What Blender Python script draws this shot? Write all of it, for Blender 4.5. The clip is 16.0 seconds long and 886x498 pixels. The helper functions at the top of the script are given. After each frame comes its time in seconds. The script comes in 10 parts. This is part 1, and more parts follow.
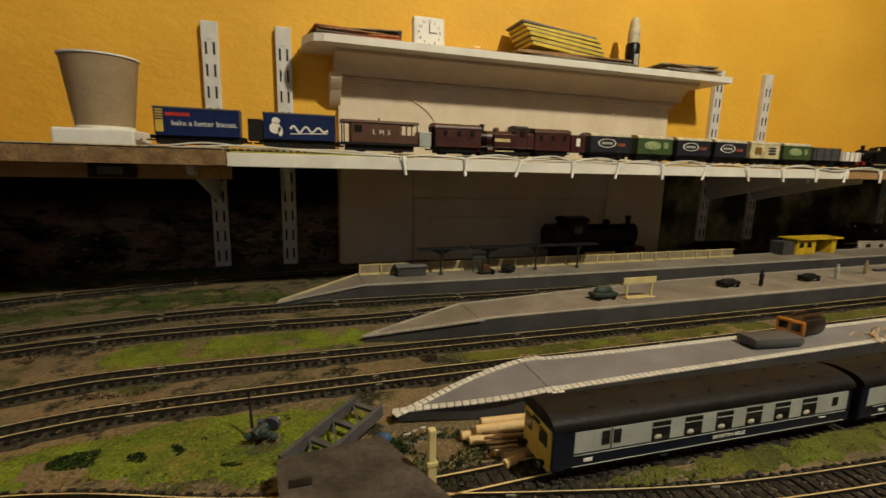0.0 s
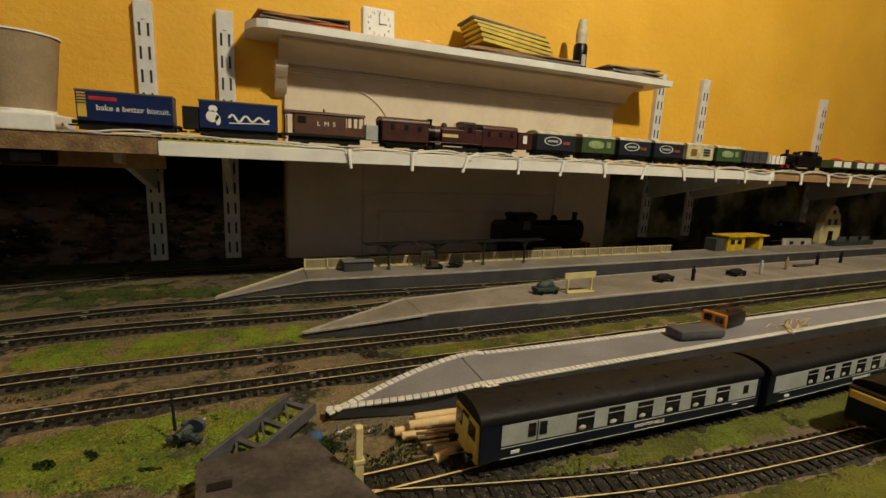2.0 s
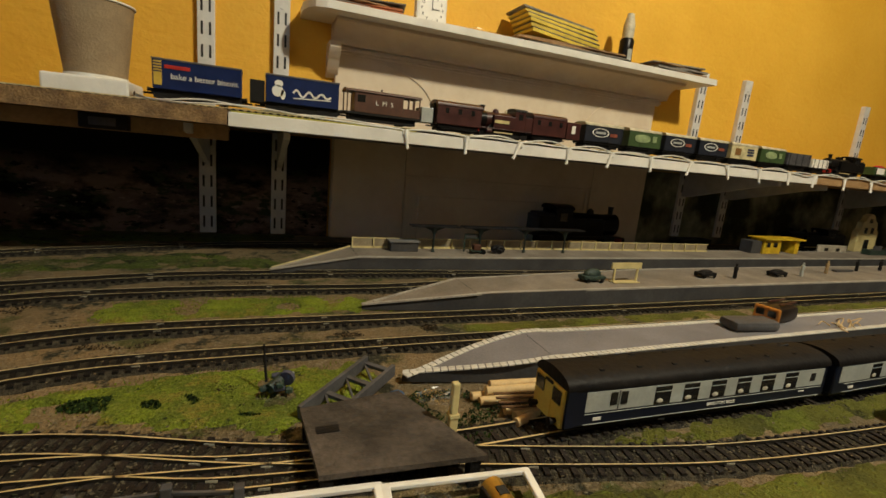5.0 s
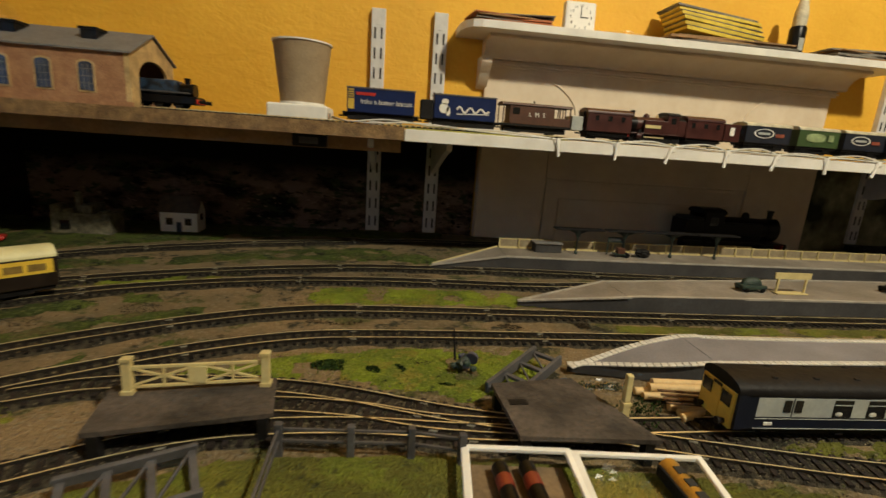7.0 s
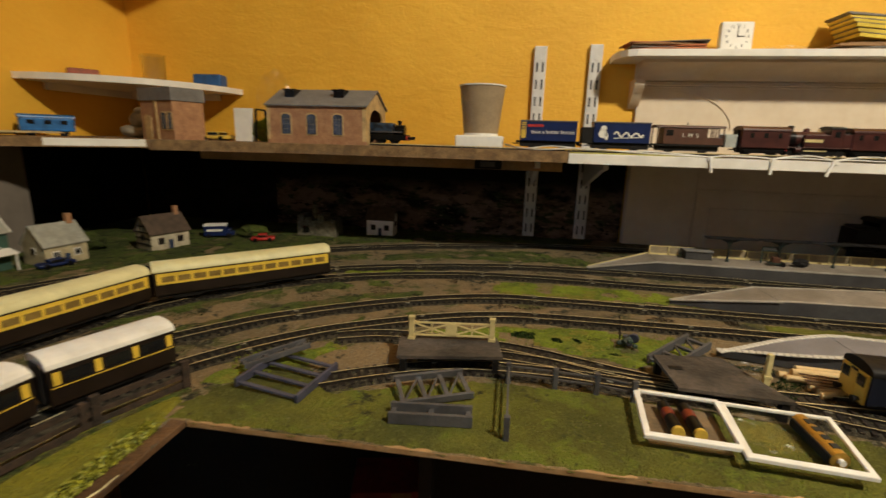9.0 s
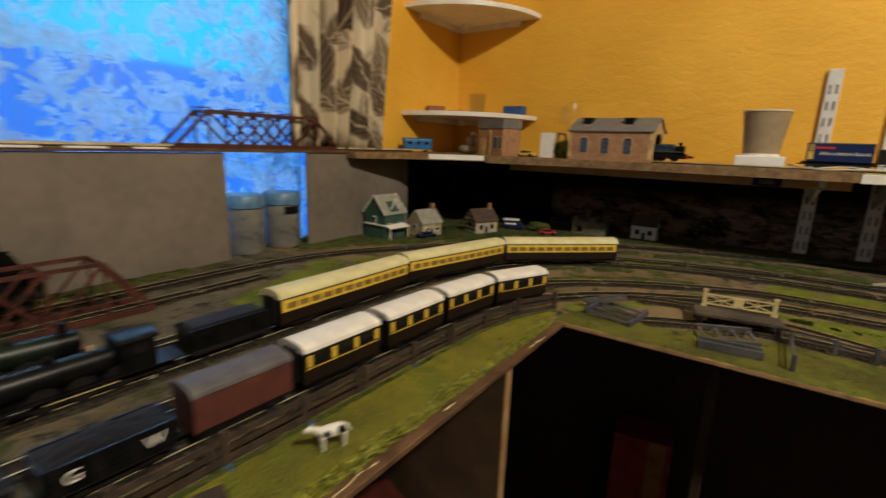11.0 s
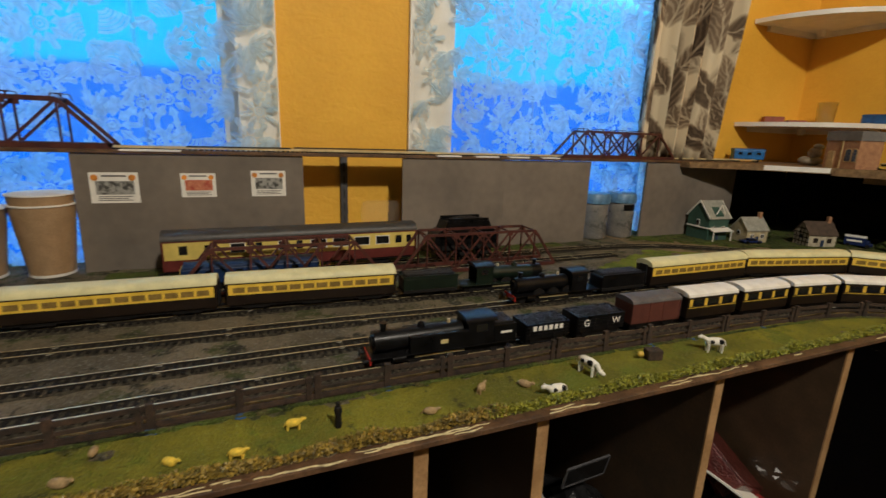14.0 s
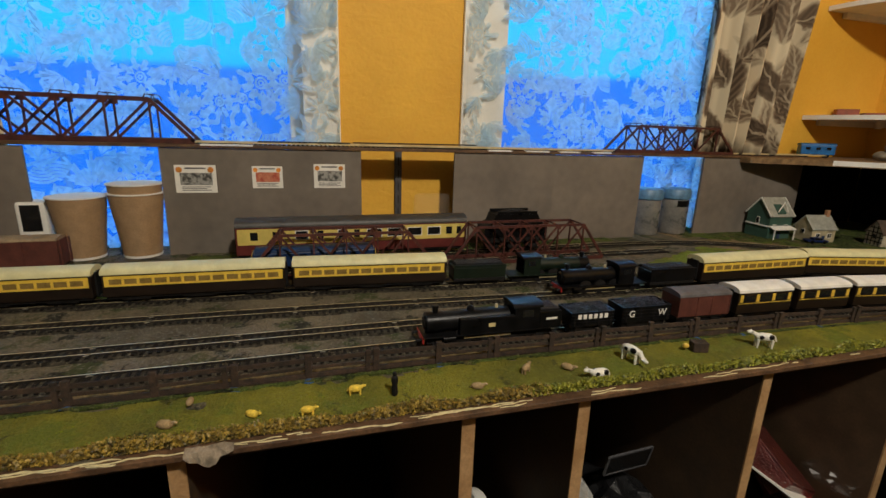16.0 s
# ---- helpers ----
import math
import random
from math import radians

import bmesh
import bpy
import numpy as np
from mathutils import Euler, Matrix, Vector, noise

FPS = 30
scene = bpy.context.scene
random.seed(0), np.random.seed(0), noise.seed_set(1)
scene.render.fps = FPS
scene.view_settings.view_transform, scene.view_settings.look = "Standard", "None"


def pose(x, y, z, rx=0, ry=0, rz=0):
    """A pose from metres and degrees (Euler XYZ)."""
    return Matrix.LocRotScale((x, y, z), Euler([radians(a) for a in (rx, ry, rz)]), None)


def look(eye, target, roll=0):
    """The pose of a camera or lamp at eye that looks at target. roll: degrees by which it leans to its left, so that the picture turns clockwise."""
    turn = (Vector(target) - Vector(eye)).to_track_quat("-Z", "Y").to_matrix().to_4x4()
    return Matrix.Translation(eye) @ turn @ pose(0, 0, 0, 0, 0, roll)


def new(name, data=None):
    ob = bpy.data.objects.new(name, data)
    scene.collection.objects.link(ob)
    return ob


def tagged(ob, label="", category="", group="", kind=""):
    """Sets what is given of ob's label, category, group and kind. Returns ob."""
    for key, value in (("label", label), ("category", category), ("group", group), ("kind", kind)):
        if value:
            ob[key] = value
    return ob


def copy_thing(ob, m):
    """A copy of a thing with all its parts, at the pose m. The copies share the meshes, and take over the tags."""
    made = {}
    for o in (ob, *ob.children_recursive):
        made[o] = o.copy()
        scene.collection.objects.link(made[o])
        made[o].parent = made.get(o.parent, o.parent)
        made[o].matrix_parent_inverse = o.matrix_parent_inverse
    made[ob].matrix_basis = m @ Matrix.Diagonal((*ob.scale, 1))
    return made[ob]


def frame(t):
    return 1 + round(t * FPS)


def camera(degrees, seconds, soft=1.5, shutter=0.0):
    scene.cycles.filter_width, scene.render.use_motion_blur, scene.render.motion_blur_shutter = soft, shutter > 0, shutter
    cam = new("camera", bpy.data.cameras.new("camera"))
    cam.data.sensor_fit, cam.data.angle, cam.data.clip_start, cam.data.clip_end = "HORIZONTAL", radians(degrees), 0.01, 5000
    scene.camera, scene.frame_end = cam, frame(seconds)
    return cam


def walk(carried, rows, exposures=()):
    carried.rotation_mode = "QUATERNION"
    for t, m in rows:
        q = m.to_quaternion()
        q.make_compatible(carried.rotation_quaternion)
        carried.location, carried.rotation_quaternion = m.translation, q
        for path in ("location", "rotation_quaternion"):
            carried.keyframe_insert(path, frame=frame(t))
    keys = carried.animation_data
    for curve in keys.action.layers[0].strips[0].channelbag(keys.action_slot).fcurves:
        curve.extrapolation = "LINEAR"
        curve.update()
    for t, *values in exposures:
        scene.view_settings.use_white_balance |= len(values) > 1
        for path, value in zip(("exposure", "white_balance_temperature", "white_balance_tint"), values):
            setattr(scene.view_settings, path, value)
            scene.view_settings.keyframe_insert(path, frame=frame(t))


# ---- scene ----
cam = camera(87.8, 16.0, shutter=0.6)
PATH = [
    (0, (-0.027, -0.007, 0.186), (0.593, 1.861, -0.169), 1.4),
    (0.5, (-0.021, -0.003, 0.187), (0.677, 1.835, -0.176), 2.4),
    (1, (-0.019, -0.006, 0.19), (0.739, 1.809, -0.174), 2.8),
    (1.5, (-0.016, -0.007, 0.185), (0.759, 1.802, -0.172), 2.4),
    (2, (-0.011, -0.012, 0.188), (0.776, 1.789, -0.187), 2.7),
    (2.5, (-0.007, -0.009, 0.188), (0.789, 1.788, -0.179), 3.3),
    (3, (-0.013, -0.006, 0.186), (0.784, 1.791, -0.184), 3.9),
    (5.3, (-0.065, -0.004, 0.168), (0.656, 1.816, -0.241), 5.9),
    (5.5, (-0.061, -0.002, 0.167), (0.602, 1.836, -0.262), 5.2),
    (6, (-0.08, -0.01, 0.163), (0.482, 1.856, -0.287), 5.2),
    (6.5, (-0.102, -0.019, 0.164), (0.311, 1.883, -0.297), 4.5),
    (7, (-0.12, -0.041, 0.182), (0.139, 1.89, -0.27), 4.0),
    (7.5, (-0.135, -0.079, 0.183), (0.031, 1.865, -0.255), 3.7),
    (8, (-0.166, -0.126, 0.191), (-0.117, 1.824, -0.25), 3.4),
    (10.3, (-0.195, -0.311, 0.226), (-0.977, 1.469, -0.243), 1.8),
    (10.5, (-0.215, -0.351, 0.219), (-1.075, 1.401, -0.219), 2.6),
    (11, (-0.226, -0.462, 0.22), (-1.336, 1.142, -0.221), 2.0),
    (11.5, (-0.212, -0.538, 0.222), (-1.469, 0.956, -0.213), 3.3),
    (12, (-0.182, -0.562, 0.218), (-1.6, 0.767, -0.253), 2.4),
    (12.5, (-0.152, -0.596, 0.226), (-1.717, 0.546, -0.27), 1.8),
    (13, (-0.139, -0.674, 0.228), (-1.829, 0.275, -0.266), 1.7),
    (13.5, (-0.13, -0.73, 0.239), (-1.878, 0.115, -0.244), 1.9),
    (14, (-0.114, -0.758, 0.24), (-1.908, -0.012, -0.236), 2.1),
    (14.5, (-0.098, -0.766, 0.241), (-1.918, -0.095, -0.246), 2.1),
    (15, (-0.091, -0.768, 0.243), (-1.924, -0.139, -0.25), 2.1),
    (15.5, (-0.084, -0.773, 0.242), (-1.93, -0.187, -0.257), 2.1),
    (16, (-0.083, -0.773, 0.24), (-1.939, -0.222, -0.262), 1.9),
]
walk(cam, [(t, look(eye, target, roll)) for t, eye, target, roll in PATH], [(0.0, 0.0, 6500, 10), (6.0, 0.05, 6500, 10), (8.0, 0.35, 6500, 12), (10.5, 0.28, 6300, 17), (12.0, 0.24, 6250, 17), (13.0, 0.20, 6050, 17), (16.0, 0.18, 5950, 17)])

# ---- light ----
world = bpy.data.worlds.new("dusk")
scene.world = world
world.use_nodes = True
world.node_tree.nodes["Background"].inputs[0].default_value = (0.05, 0.16, 0.5, 1)
world.node_tree.nodes["Background"].inputs[1].default_value = 0.25
lamp = new("ceiling_bulb", bpy.data.lights.new("ceiling_bulb", "POINT"))
lamp.data.energy, lamp.data.color, lamp.data.shadow_soft_size = 86, (1.0, 0.905, 0.67), 0.05
lamp.location = (0.66, -0.42, 1.33)

# ---- materials ----


def mat(name, col, col2=None, rough=0.6, metal=0.0, var=0.18, scale=60.0, fine=6.0, bump=0.15, bscale=None, rand=0.0, spec=0.5, lo=0.35, hi=0.65):
    """Two-scale colour variation between col and col2, fine grain on top, bump from the same grain."""
    m = bpy.data.materials.new(name)
    m.use_nodes = True
    n, l = m.node_tree.nodes, m.node_tree.links
    p = n["Principled BSDF"]
    p.inputs["Roughness"].default_value, p.inputs["Metallic"].default_value = rough, metal
    p.inputs["Specular IOR Level"].default_value = spec
    if col2 is None:
        col2 = tuple(c * (1 - 2 * var) for c in col)
        col = tuple(min(1, c * (1 + var * 0.6)) for c in col)
    tc = n.new("ShaderNodeTexCoord")
    a, b = n.new("ShaderNodeTexNoise"), n.new("ShaderNodeTexNoise")
    a.inputs["Scale"].default_value, a.inputs["Detail"].default_value = scale, 5
    b.inputs["Scale"].default_value, b.inputs["Detail"].default_value = scale * fine, 3
    l.new(tc.outputs["Object"], a.inputs["Vector"]), l.new(tc.outputs["Object"], b.inputs["Vector"])
    ramp = n.new("ShaderNodeValToRGB")
    ramp.color_ramp.elements[0].position, ramp.color_ramp.elements[1].position = lo, hi
    ramp.color_ramp.elements[0].color, ramp.color_ramp.elements[1].color = (*col2, 1), (*col, 1)
    l.new(a.outputs["Fac"], ramp.inputs["Fac"])
    mul = n.new("ShaderNodeMix")
    mul.data_type, mul.blend_type = "RGBA", "OVERLAY"
    mul.inputs["Factor"].default_value = min(0.6, var * 2)
    l.new(ramp.outputs["Color"], mul.inputs[6]), l.new(b.outputs["Fac"], mul.inputs[7])
    out = mul.outputs[2]
    if rand:
        info, hsv, mr = n.new("ShaderNodeObjectInfo"), n.new("ShaderNodeHueSaturation"), n.new("ShaderNodeMapRange")
        mr.inputs["To Min"].default_value, mr.inputs["To Max"].default_value = 1 - rand, 1 + rand
        l.new(info.outputs["Random"], mr.inputs["Value"]), l.new(mr.outputs["Result"], hsv.inputs["Value"])
        l.new(out, hsv.inputs["Color"])
        out = hsv.outputs["Color"]
    l.new(out, p.inputs["Base Color"])
    if bump:
        bp = n.new("ShaderNodeBump")
        bp.inputs["Strength"].default_value, bp.inputs["Distance"].default_value = bump, 0.004
        if bscale:
            c = n.new("ShaderNodeTexNoise")
            c.inputs["Scale"].default_value, c.inputs["Detail"].default_value = bscale, 4
            l.new(tc.outputs["Object"], c.inputs["Vector"])
            l.new(c.outputs["Fac"], bp.inputs["Height"])
        else:
            l.new(b.outputs["Fac"], bp.inputs["Height"])
        l.new(bp.outputs["Normal"], p.inputs["Normal"])
    rr = n.new("ShaderNodeMapRange")
    rr.inputs["To Min"].default_value, rr.inputs["To Max"].default_value = max(0.03, rough - 0.12), min(1, rough + 0.12)
    l.new(a.outputs["Fac"], rr.inputs["Value"]), l.new(rr.outputs["Result"], p.inputs["Roughness"])
    return m


def clear(name, col=(1, 1, 1), rough=0.05):
    m = bpy.data.materials.new(name)
    m.use_nodes = True
    p = m.node_tree.nodes["Principled BSDF"]
    p.inputs["Base Color"].default_value, p.inputs["Roughness"].default_value = (*col, 1), rough
    p.inputs["Transmission Weight"].default_value = 1.0
    return m


def roller(m):
    """Ridges that a paint roller and old lining paper leave: level wrinkles with specks between."""
    n, l = m.node_tree.nodes, m.node_tree.links
    tc_, mp_ = n.new("ShaderNodeTexCoord"), n.new("ShaderNodeMapping")
    mp_.inputs["Scale"].default_value = (1, 1, 1.9)
    a, b, add = n.new("ShaderNodeTexNoise"), n.new("ShaderNodeTexNoise"), n.new("ShaderNodeMath")
    a.inputs["Scale"].default_value, a.inputs["Detail"].default_value, a.inputs["Distortion"].default_value = 22, 5, 0.6
    b.inputs["Scale"].default_value, b.inputs["Detail"].default_value = 130, 3
    l.new(tc_.outputs["Object"], mp_.inputs["Vector"]), l.new(mp_.outputs[0], a.inputs["Vector"]), l.new(tc_.outputs["Object"], b.inputs["Vector"])
    add.operation = "MULTIPLY_ADD"
    add.inputs[1].default_value = 0.35
    l.new(b.outputs["Fac"], add.inputs[0]), l.new(a.outputs["Fac"], add.inputs[2])
    bp = n["Bump"]
    bp.inputs["Strength"].default_value, bp.inputs["Distance"].default_value = 0.5, 0.0042
    l.new(add.outputs[0], bp.inputs["Height"])
    return m


def scenic(name, base, base2, blotch, fleck, moss=None, broad=8.0, mid=34.0, wet=0.0, much=0.56, gritty=0.75):
    """Scattered ground: broad tints, ragged blotches, moss, single pale and dark grains, and shiny dried glue."""
    m = bpy.data.materials.new(name)
    m.use_nodes = True
    n, l = m.node_tree.nodes, m.node_tree.links
    p = n["Principled BSDF"]
    p.inputs["Specular IOR Level"].default_value = 0.25
    tc_ = n.new("ShaderNodeTexCoord")

    def tex(scale, detail, lo, hi, off=0.0, rough=0.6):
        t, r, mp_ = n.new("ShaderNodeTexNoise"), n.new("ShaderNodeMapRange"), n.new("ShaderNodeMapping")
        mp_.inputs["Location"].default_value = (off, off * 1.7, 0)
        t.inputs["Scale"].default_value, t.inputs["Detail"].default_value, t.inputs["Roughness"].default_value = scale, detail, rough
        r.inputs["From Min"].default_value, r.inputs["From Max"].default_value = lo, hi
        l.new(tc_.outputs["Object"], mp_.inputs["Vector"]), l.new(mp_.outputs[0], t.inputs["Vector"]), l.new(t.outputs["Fac"], r.inputs["Value"])
        return r.outputs["Result"]

    def blend(fac, a, b, kind="MIX"):
        x = n.new("ShaderNodeMix")
        x.data_type, x.blend_type = "RGBA", kind
        for sock, val in ((x.inputs["Factor"], fac), (x.inputs[6], a), (x.inputs[7], b)):
            if isinstance(val, tuple):
                sock.default_value = (*val, 1)
            elif isinstance(val, float):
                sock.default_value = val
            else:
                l.new(val, sock)
        return x.outputs[2]

    col = blend(tex(broad, 4, 0.40, 0.60), base2, base)
    if moss:
        col = blend(tex(mid * 0.55, 6, 0.53, 0.60, 4.0, 0.7), col, moss)
    col = blend(tex(mid, 6, much, much + 0.06, 9.0, 0.68), col, blotch)
    vo, sp, pick = n.new("ShaderNodeTexVoronoi"), n.new("ShaderNodeSeparateColor"), n.new("ShaderNodeMapRange")
    vo.inputs["Scale"].default_value = 420
    pick.inputs["From Min"].default_value, pick.inputs["From Max"].default_value, pick.inputs["To Max"].default_value = 0.80, 0.95, gritty
    l.new(tc_.outputs["Object"], vo.inputs["Vector"]), l.new(vo.outputs["Color"], sp.inputs[0]), l.new(sp.outputs[0], pick.inputs["Value"])
    col = blend(pick.outputs["Result"], col, fleck)
    grain = tex(520, 3, 0.25, 0.75, 2.0)
    col = blend(gritty, col, grain, "OVERLAY")
    l.new(col, p.inputs["Base Color"])
    bp = n.new("ShaderNodeBump")
    bp.inputs["Strength"].default_value, bp.inputs["Distance"].default_value = 0.9, 0.003
    l.new(grain, bp.inputs["Height"]), l.new(bp.outputs["Normal"], p.inputs["Normal"])
    p.inputs["Roughness"].default_value = 0.92
    if wet:
        film, rr = tex(75, 4, 0.70 - wet, 0.74 - wet, 15.0), n.new("ShaderNodeMapRange")
        rr.inputs["To Min"].default_value, rr.inputs["To Max"].default_value = 0.92, 0.22
        l.new(film, rr.inputs["Value"]), l.new(rr.outputs["Result"], p.inputs["Roughness"])
    return m


YELLOW = roller(mat("yellow_emulsion", (0.83, 0.460, 0.042), (0.74, 0.392, 0.029), rough=0.70, var=0.05, scale=5, fine=30, bump=0.5, bscale=70))
# unseen room surfaces; tones chosen to set how much light bounces back
DULL = mat("unseen_room_dull", (0.085, 0.070, 0.055), rough=0.9, scale=8)
SOUTHWALL = mat("unseen_south_wall", (0.17, 0.14, 0.095), rough=0.9, scale=8)
WHITE = mat("white_gloss_paint", (0.78, 0.75, 0.68), rough=0.45, var=0.05, scale=25, bump=0.06)
CREAMPAINT = mat("old_white_paint", (0.76, 0.64, 0.48), (0.68, 0.56, 0.41), rough=0.55, var=0.06, scale=14, bump=0.1)
WHITEMETAL = mat("white_enamel", (0.66, 0.65, 0.63), rough=0.4, var=0.06, scale=60, bump=0.05)
DARKSLOT = mat("slot_black", (0.02, 0.02, 0.02), rough=0.8)


def townscape(name, dark, rose, leaf):
    """A dim print in level smears: rosy streets and walls low, darker towards the top."""
    m = bpy.data.materials.new(name)
    m.use_nodes = True
    n, l = m.node_tree.nodes, m.node_tree.links
    p = n["Principled BSDF"]
    p.inputs["Roughness"].default_value, p.inputs["Specular IOR Level"].default_value = 0.8, 0.1
    tc_, mp_, sp = n.new("ShaderNodeTexCoord"), n.new("ShaderNodeMapping"), n.new("ShaderNodeSeparateXYZ")
    mp_.inputs["Scale"].default_value = (1, 1, 2.2)
    l.new(tc_.outputs["Object"], mp_.inputs["Vector"]), l.new(tc_.outputs["Object"], sp.inputs[0])
    last = None
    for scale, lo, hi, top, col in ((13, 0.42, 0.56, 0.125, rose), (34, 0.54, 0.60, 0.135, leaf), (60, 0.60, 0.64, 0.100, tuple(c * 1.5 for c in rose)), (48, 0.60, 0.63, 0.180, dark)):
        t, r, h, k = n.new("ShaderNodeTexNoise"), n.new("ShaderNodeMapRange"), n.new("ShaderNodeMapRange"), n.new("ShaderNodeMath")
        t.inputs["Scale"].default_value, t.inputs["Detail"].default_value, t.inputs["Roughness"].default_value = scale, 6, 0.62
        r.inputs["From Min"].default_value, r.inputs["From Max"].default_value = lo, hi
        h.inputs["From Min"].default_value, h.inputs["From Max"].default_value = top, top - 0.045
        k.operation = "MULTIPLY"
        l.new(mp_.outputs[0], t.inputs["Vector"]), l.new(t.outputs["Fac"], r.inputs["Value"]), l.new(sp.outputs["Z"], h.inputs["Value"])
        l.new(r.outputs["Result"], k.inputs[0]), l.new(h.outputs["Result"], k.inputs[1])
        x = n.new("ShaderNodeMix")
        x.data_type = "RGBA"
        x.inputs[6].default_value, x.inputs[7].default_value = (*dark, 1), (*col, 1)
        if last:
            l.new(last, x.inputs[6])
        l.new(k.outputs[0], x.inputs["Factor"])
        last = x.outputs[2]
    l.new(last, p.inputs["Base Color"])
    return m


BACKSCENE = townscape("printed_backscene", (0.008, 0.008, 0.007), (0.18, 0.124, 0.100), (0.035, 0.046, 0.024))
# the same print again, with the corner's shade put into its colours
SHADEDSCENE = townscape("shaded_printed_backscene", (0.005, 0.005, 0.004), (0.018, 0.013, 0.010), (0.010, 0.012, 0.007))
BACKSCENE2 = mat("printed_countryside", (0.34, 0.33, 0.22), (0.030, 0.034, 0.020), rough=0.8, var=0.45, scale=9, fine=7, bump=0.05, lo=0.42, hi=0.68, spec=0.1)
GREYCARD = mat("grey_card", (0.215, 0.180, 0.145), (0.120, 0.102, 0.084), rough=0.8, var=0.10, scale=6, fine=9, bump=0.12, bscale=40, lo=0.30, hi=0.72, rand=0.07)
CHIPBOARD = mat("chipboard", (0.27, 0.165, 0.07), (0.14, 0.08, 0.033), rough=0.8, var=0.3, scale=70, fine=6, bump=0.4)
PLYWOOD = mat("pine", (0.42, 0.26, 0.12), (0.30, 0.17, 0.07), rough=0.6, var=0.15, scale=30, fine=8, bump=0.15)
DARKWOOD = mat("stained_edge", (0.13, 0.068, 0.030), (0.055, 0.028, 0.013), rough=0.65, var=0.25, scale=40, fine=8, bump=0.3)
EARTH = scenic("scenic_earth", (0.285, 0.200, 0.103), (0.175, 0.134, 0.074), (0.034, 0.034, 0.020), (0.36, 0.31, 0.22), moss=(0.085, 0.090, 0.028), gritty=0.35, mid=24)
GREYEARTH = scenic("grey_ballast_earth", (0.190, 0.156, 0.100), (0.110, 0.095, 0.064), (0.028, 0.028, 0.019), (0.27, 0.25, 0.20), moss=(0.062, 0.074, 0.026), much=0.55, gritty=0.45, mid=24)
GRASS = scenic("static_grass", (0.228, 0.292, 0.021), (0.118, 0.155, 0.017), (0.024, 0.034, 0.010), (0.26, 0.29, 0.06), moss=(0.215, 0.195, 0.030), broad=16, mid=52, wet=0.02, much=0.615, gritty=0.45)
GRASSOLIVE = scenic("olive_static_grass", (0.160, 0.160, 0.022), (0.086, 0.090, 0.017), (0.040, 0.042, 0.014), (0.23, 0.22, 0.06), moss=(0.150, 0.176, 0.020), broad=10, mid=26, wet=0.04, much=0.60, gritty=0.25)
GRASSMEADOW = scenic("meadow_static_grass", (0.238, 0.224, 0.020), (0.132, 0.132, 0.016), (0.060, 0.062, 0.014), (0.26, 0.25, 0.06), moss=(0.150, 0.172, 0.018), broad=10, mid=26, wet=0.04, much=0.60, gritty=0.25)
GRASSDARK = scenic("dark_static_grass", (0.088, 0.122, 0.018), (0.045, 0.062, 0.013), (0.014, 0.019, 0.007), (0.13, 0.15, 0.05), moss=(0.115, 0.098, 0.036), broad=14, mid=44, much=0.55)
# pale, barely metallic colour: the glint along the rails is put into it
RAIL = mat("bright_rail_metal", (0.80, 0.66, 0.36), (0.56, 0.45, 0.24), rough=0.32, metal=0.30, var=0.15, scale=50, bump=0.08, spec=0.9)
JOINER = mat("bright_nickel", (0.48, 0.45, 0.36), rough=0.3, metal=0.35, var=0.1, scale=80, bump=0.05, spec=0.8)
# side faces of the rails, darker than the heads
RAILWEB = mat("dark_rail_web", (0.032, 0.027, 0.020), (0.015, 0.012, 0.009), rough=0.5, metal=0.3, var=0.2, scale=60, bump=0.1)
SLEEPER = mat("sleeper_plastic", (0.012, 0.010, 0.008), (0.005, 0.004, 0.004), rough=0.75, var=0.25, scale=120, bump=0.3, rand=0.3, spec=0.2)
SLEEPERBROWN = mat("brown_sleeper_plastic", (0.022, 0.016, 0.013), (0.009, 0.007, 0.006), rough=0.7, var=0.3, scale=120, bump=0.3, rand=0.3, spec=0.25)
BALLAST = mat("ballast_grey", (0.090, 0.078, 0.056), (0.020, 0.018, 0.014), rough=0.95, var=0.5, scale=160, fine=5, bump=1.0, spec=0.15)
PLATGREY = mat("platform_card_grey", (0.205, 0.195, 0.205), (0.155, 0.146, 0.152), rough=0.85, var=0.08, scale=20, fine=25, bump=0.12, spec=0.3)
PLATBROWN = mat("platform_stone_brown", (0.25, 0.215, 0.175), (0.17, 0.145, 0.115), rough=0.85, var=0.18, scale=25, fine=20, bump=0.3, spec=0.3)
# platform sides kept darker than the tops: their shadow is in this grey
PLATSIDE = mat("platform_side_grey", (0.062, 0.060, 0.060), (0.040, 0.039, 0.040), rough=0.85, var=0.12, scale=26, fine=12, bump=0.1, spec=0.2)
PLATWHITE = mat("platform_edge_white", (0.62, 0.60, 0.54), rough=0.8, var=0.12, scale=90, bump=0.2, rand=0.1)
CREAM = mat("cream_plastic", (0.62, 0.52, 0.24), (0.5, 0.41, 0.19), rough=0.5, var=0.08, scale=60, bump=0.06)
BLACK = mat("matt_black_plastic", (0.006, 0.006, 0.007), (0.003, 0.003, 0.003), rough=0.32, var=0.2, scale=80, bump=0.06, spec=0.22)
UNDER = mat("underframe_black", (0.009, 0.008, 0.008), rough=0.65, var=0.25, scale=120, bump=0.2, spec=0.25)
GLASSDARK = mat("dark_coach_glass", (0.012, 0.012, 0.012), rough=0.12, var=0.1, scale=60, bump=0.0)
ROOFWHITE = mat("white_coach_roof", (0.72, 0.70, 0.64), rough=0.55, var=0.07, scale=50, bump=0.08)
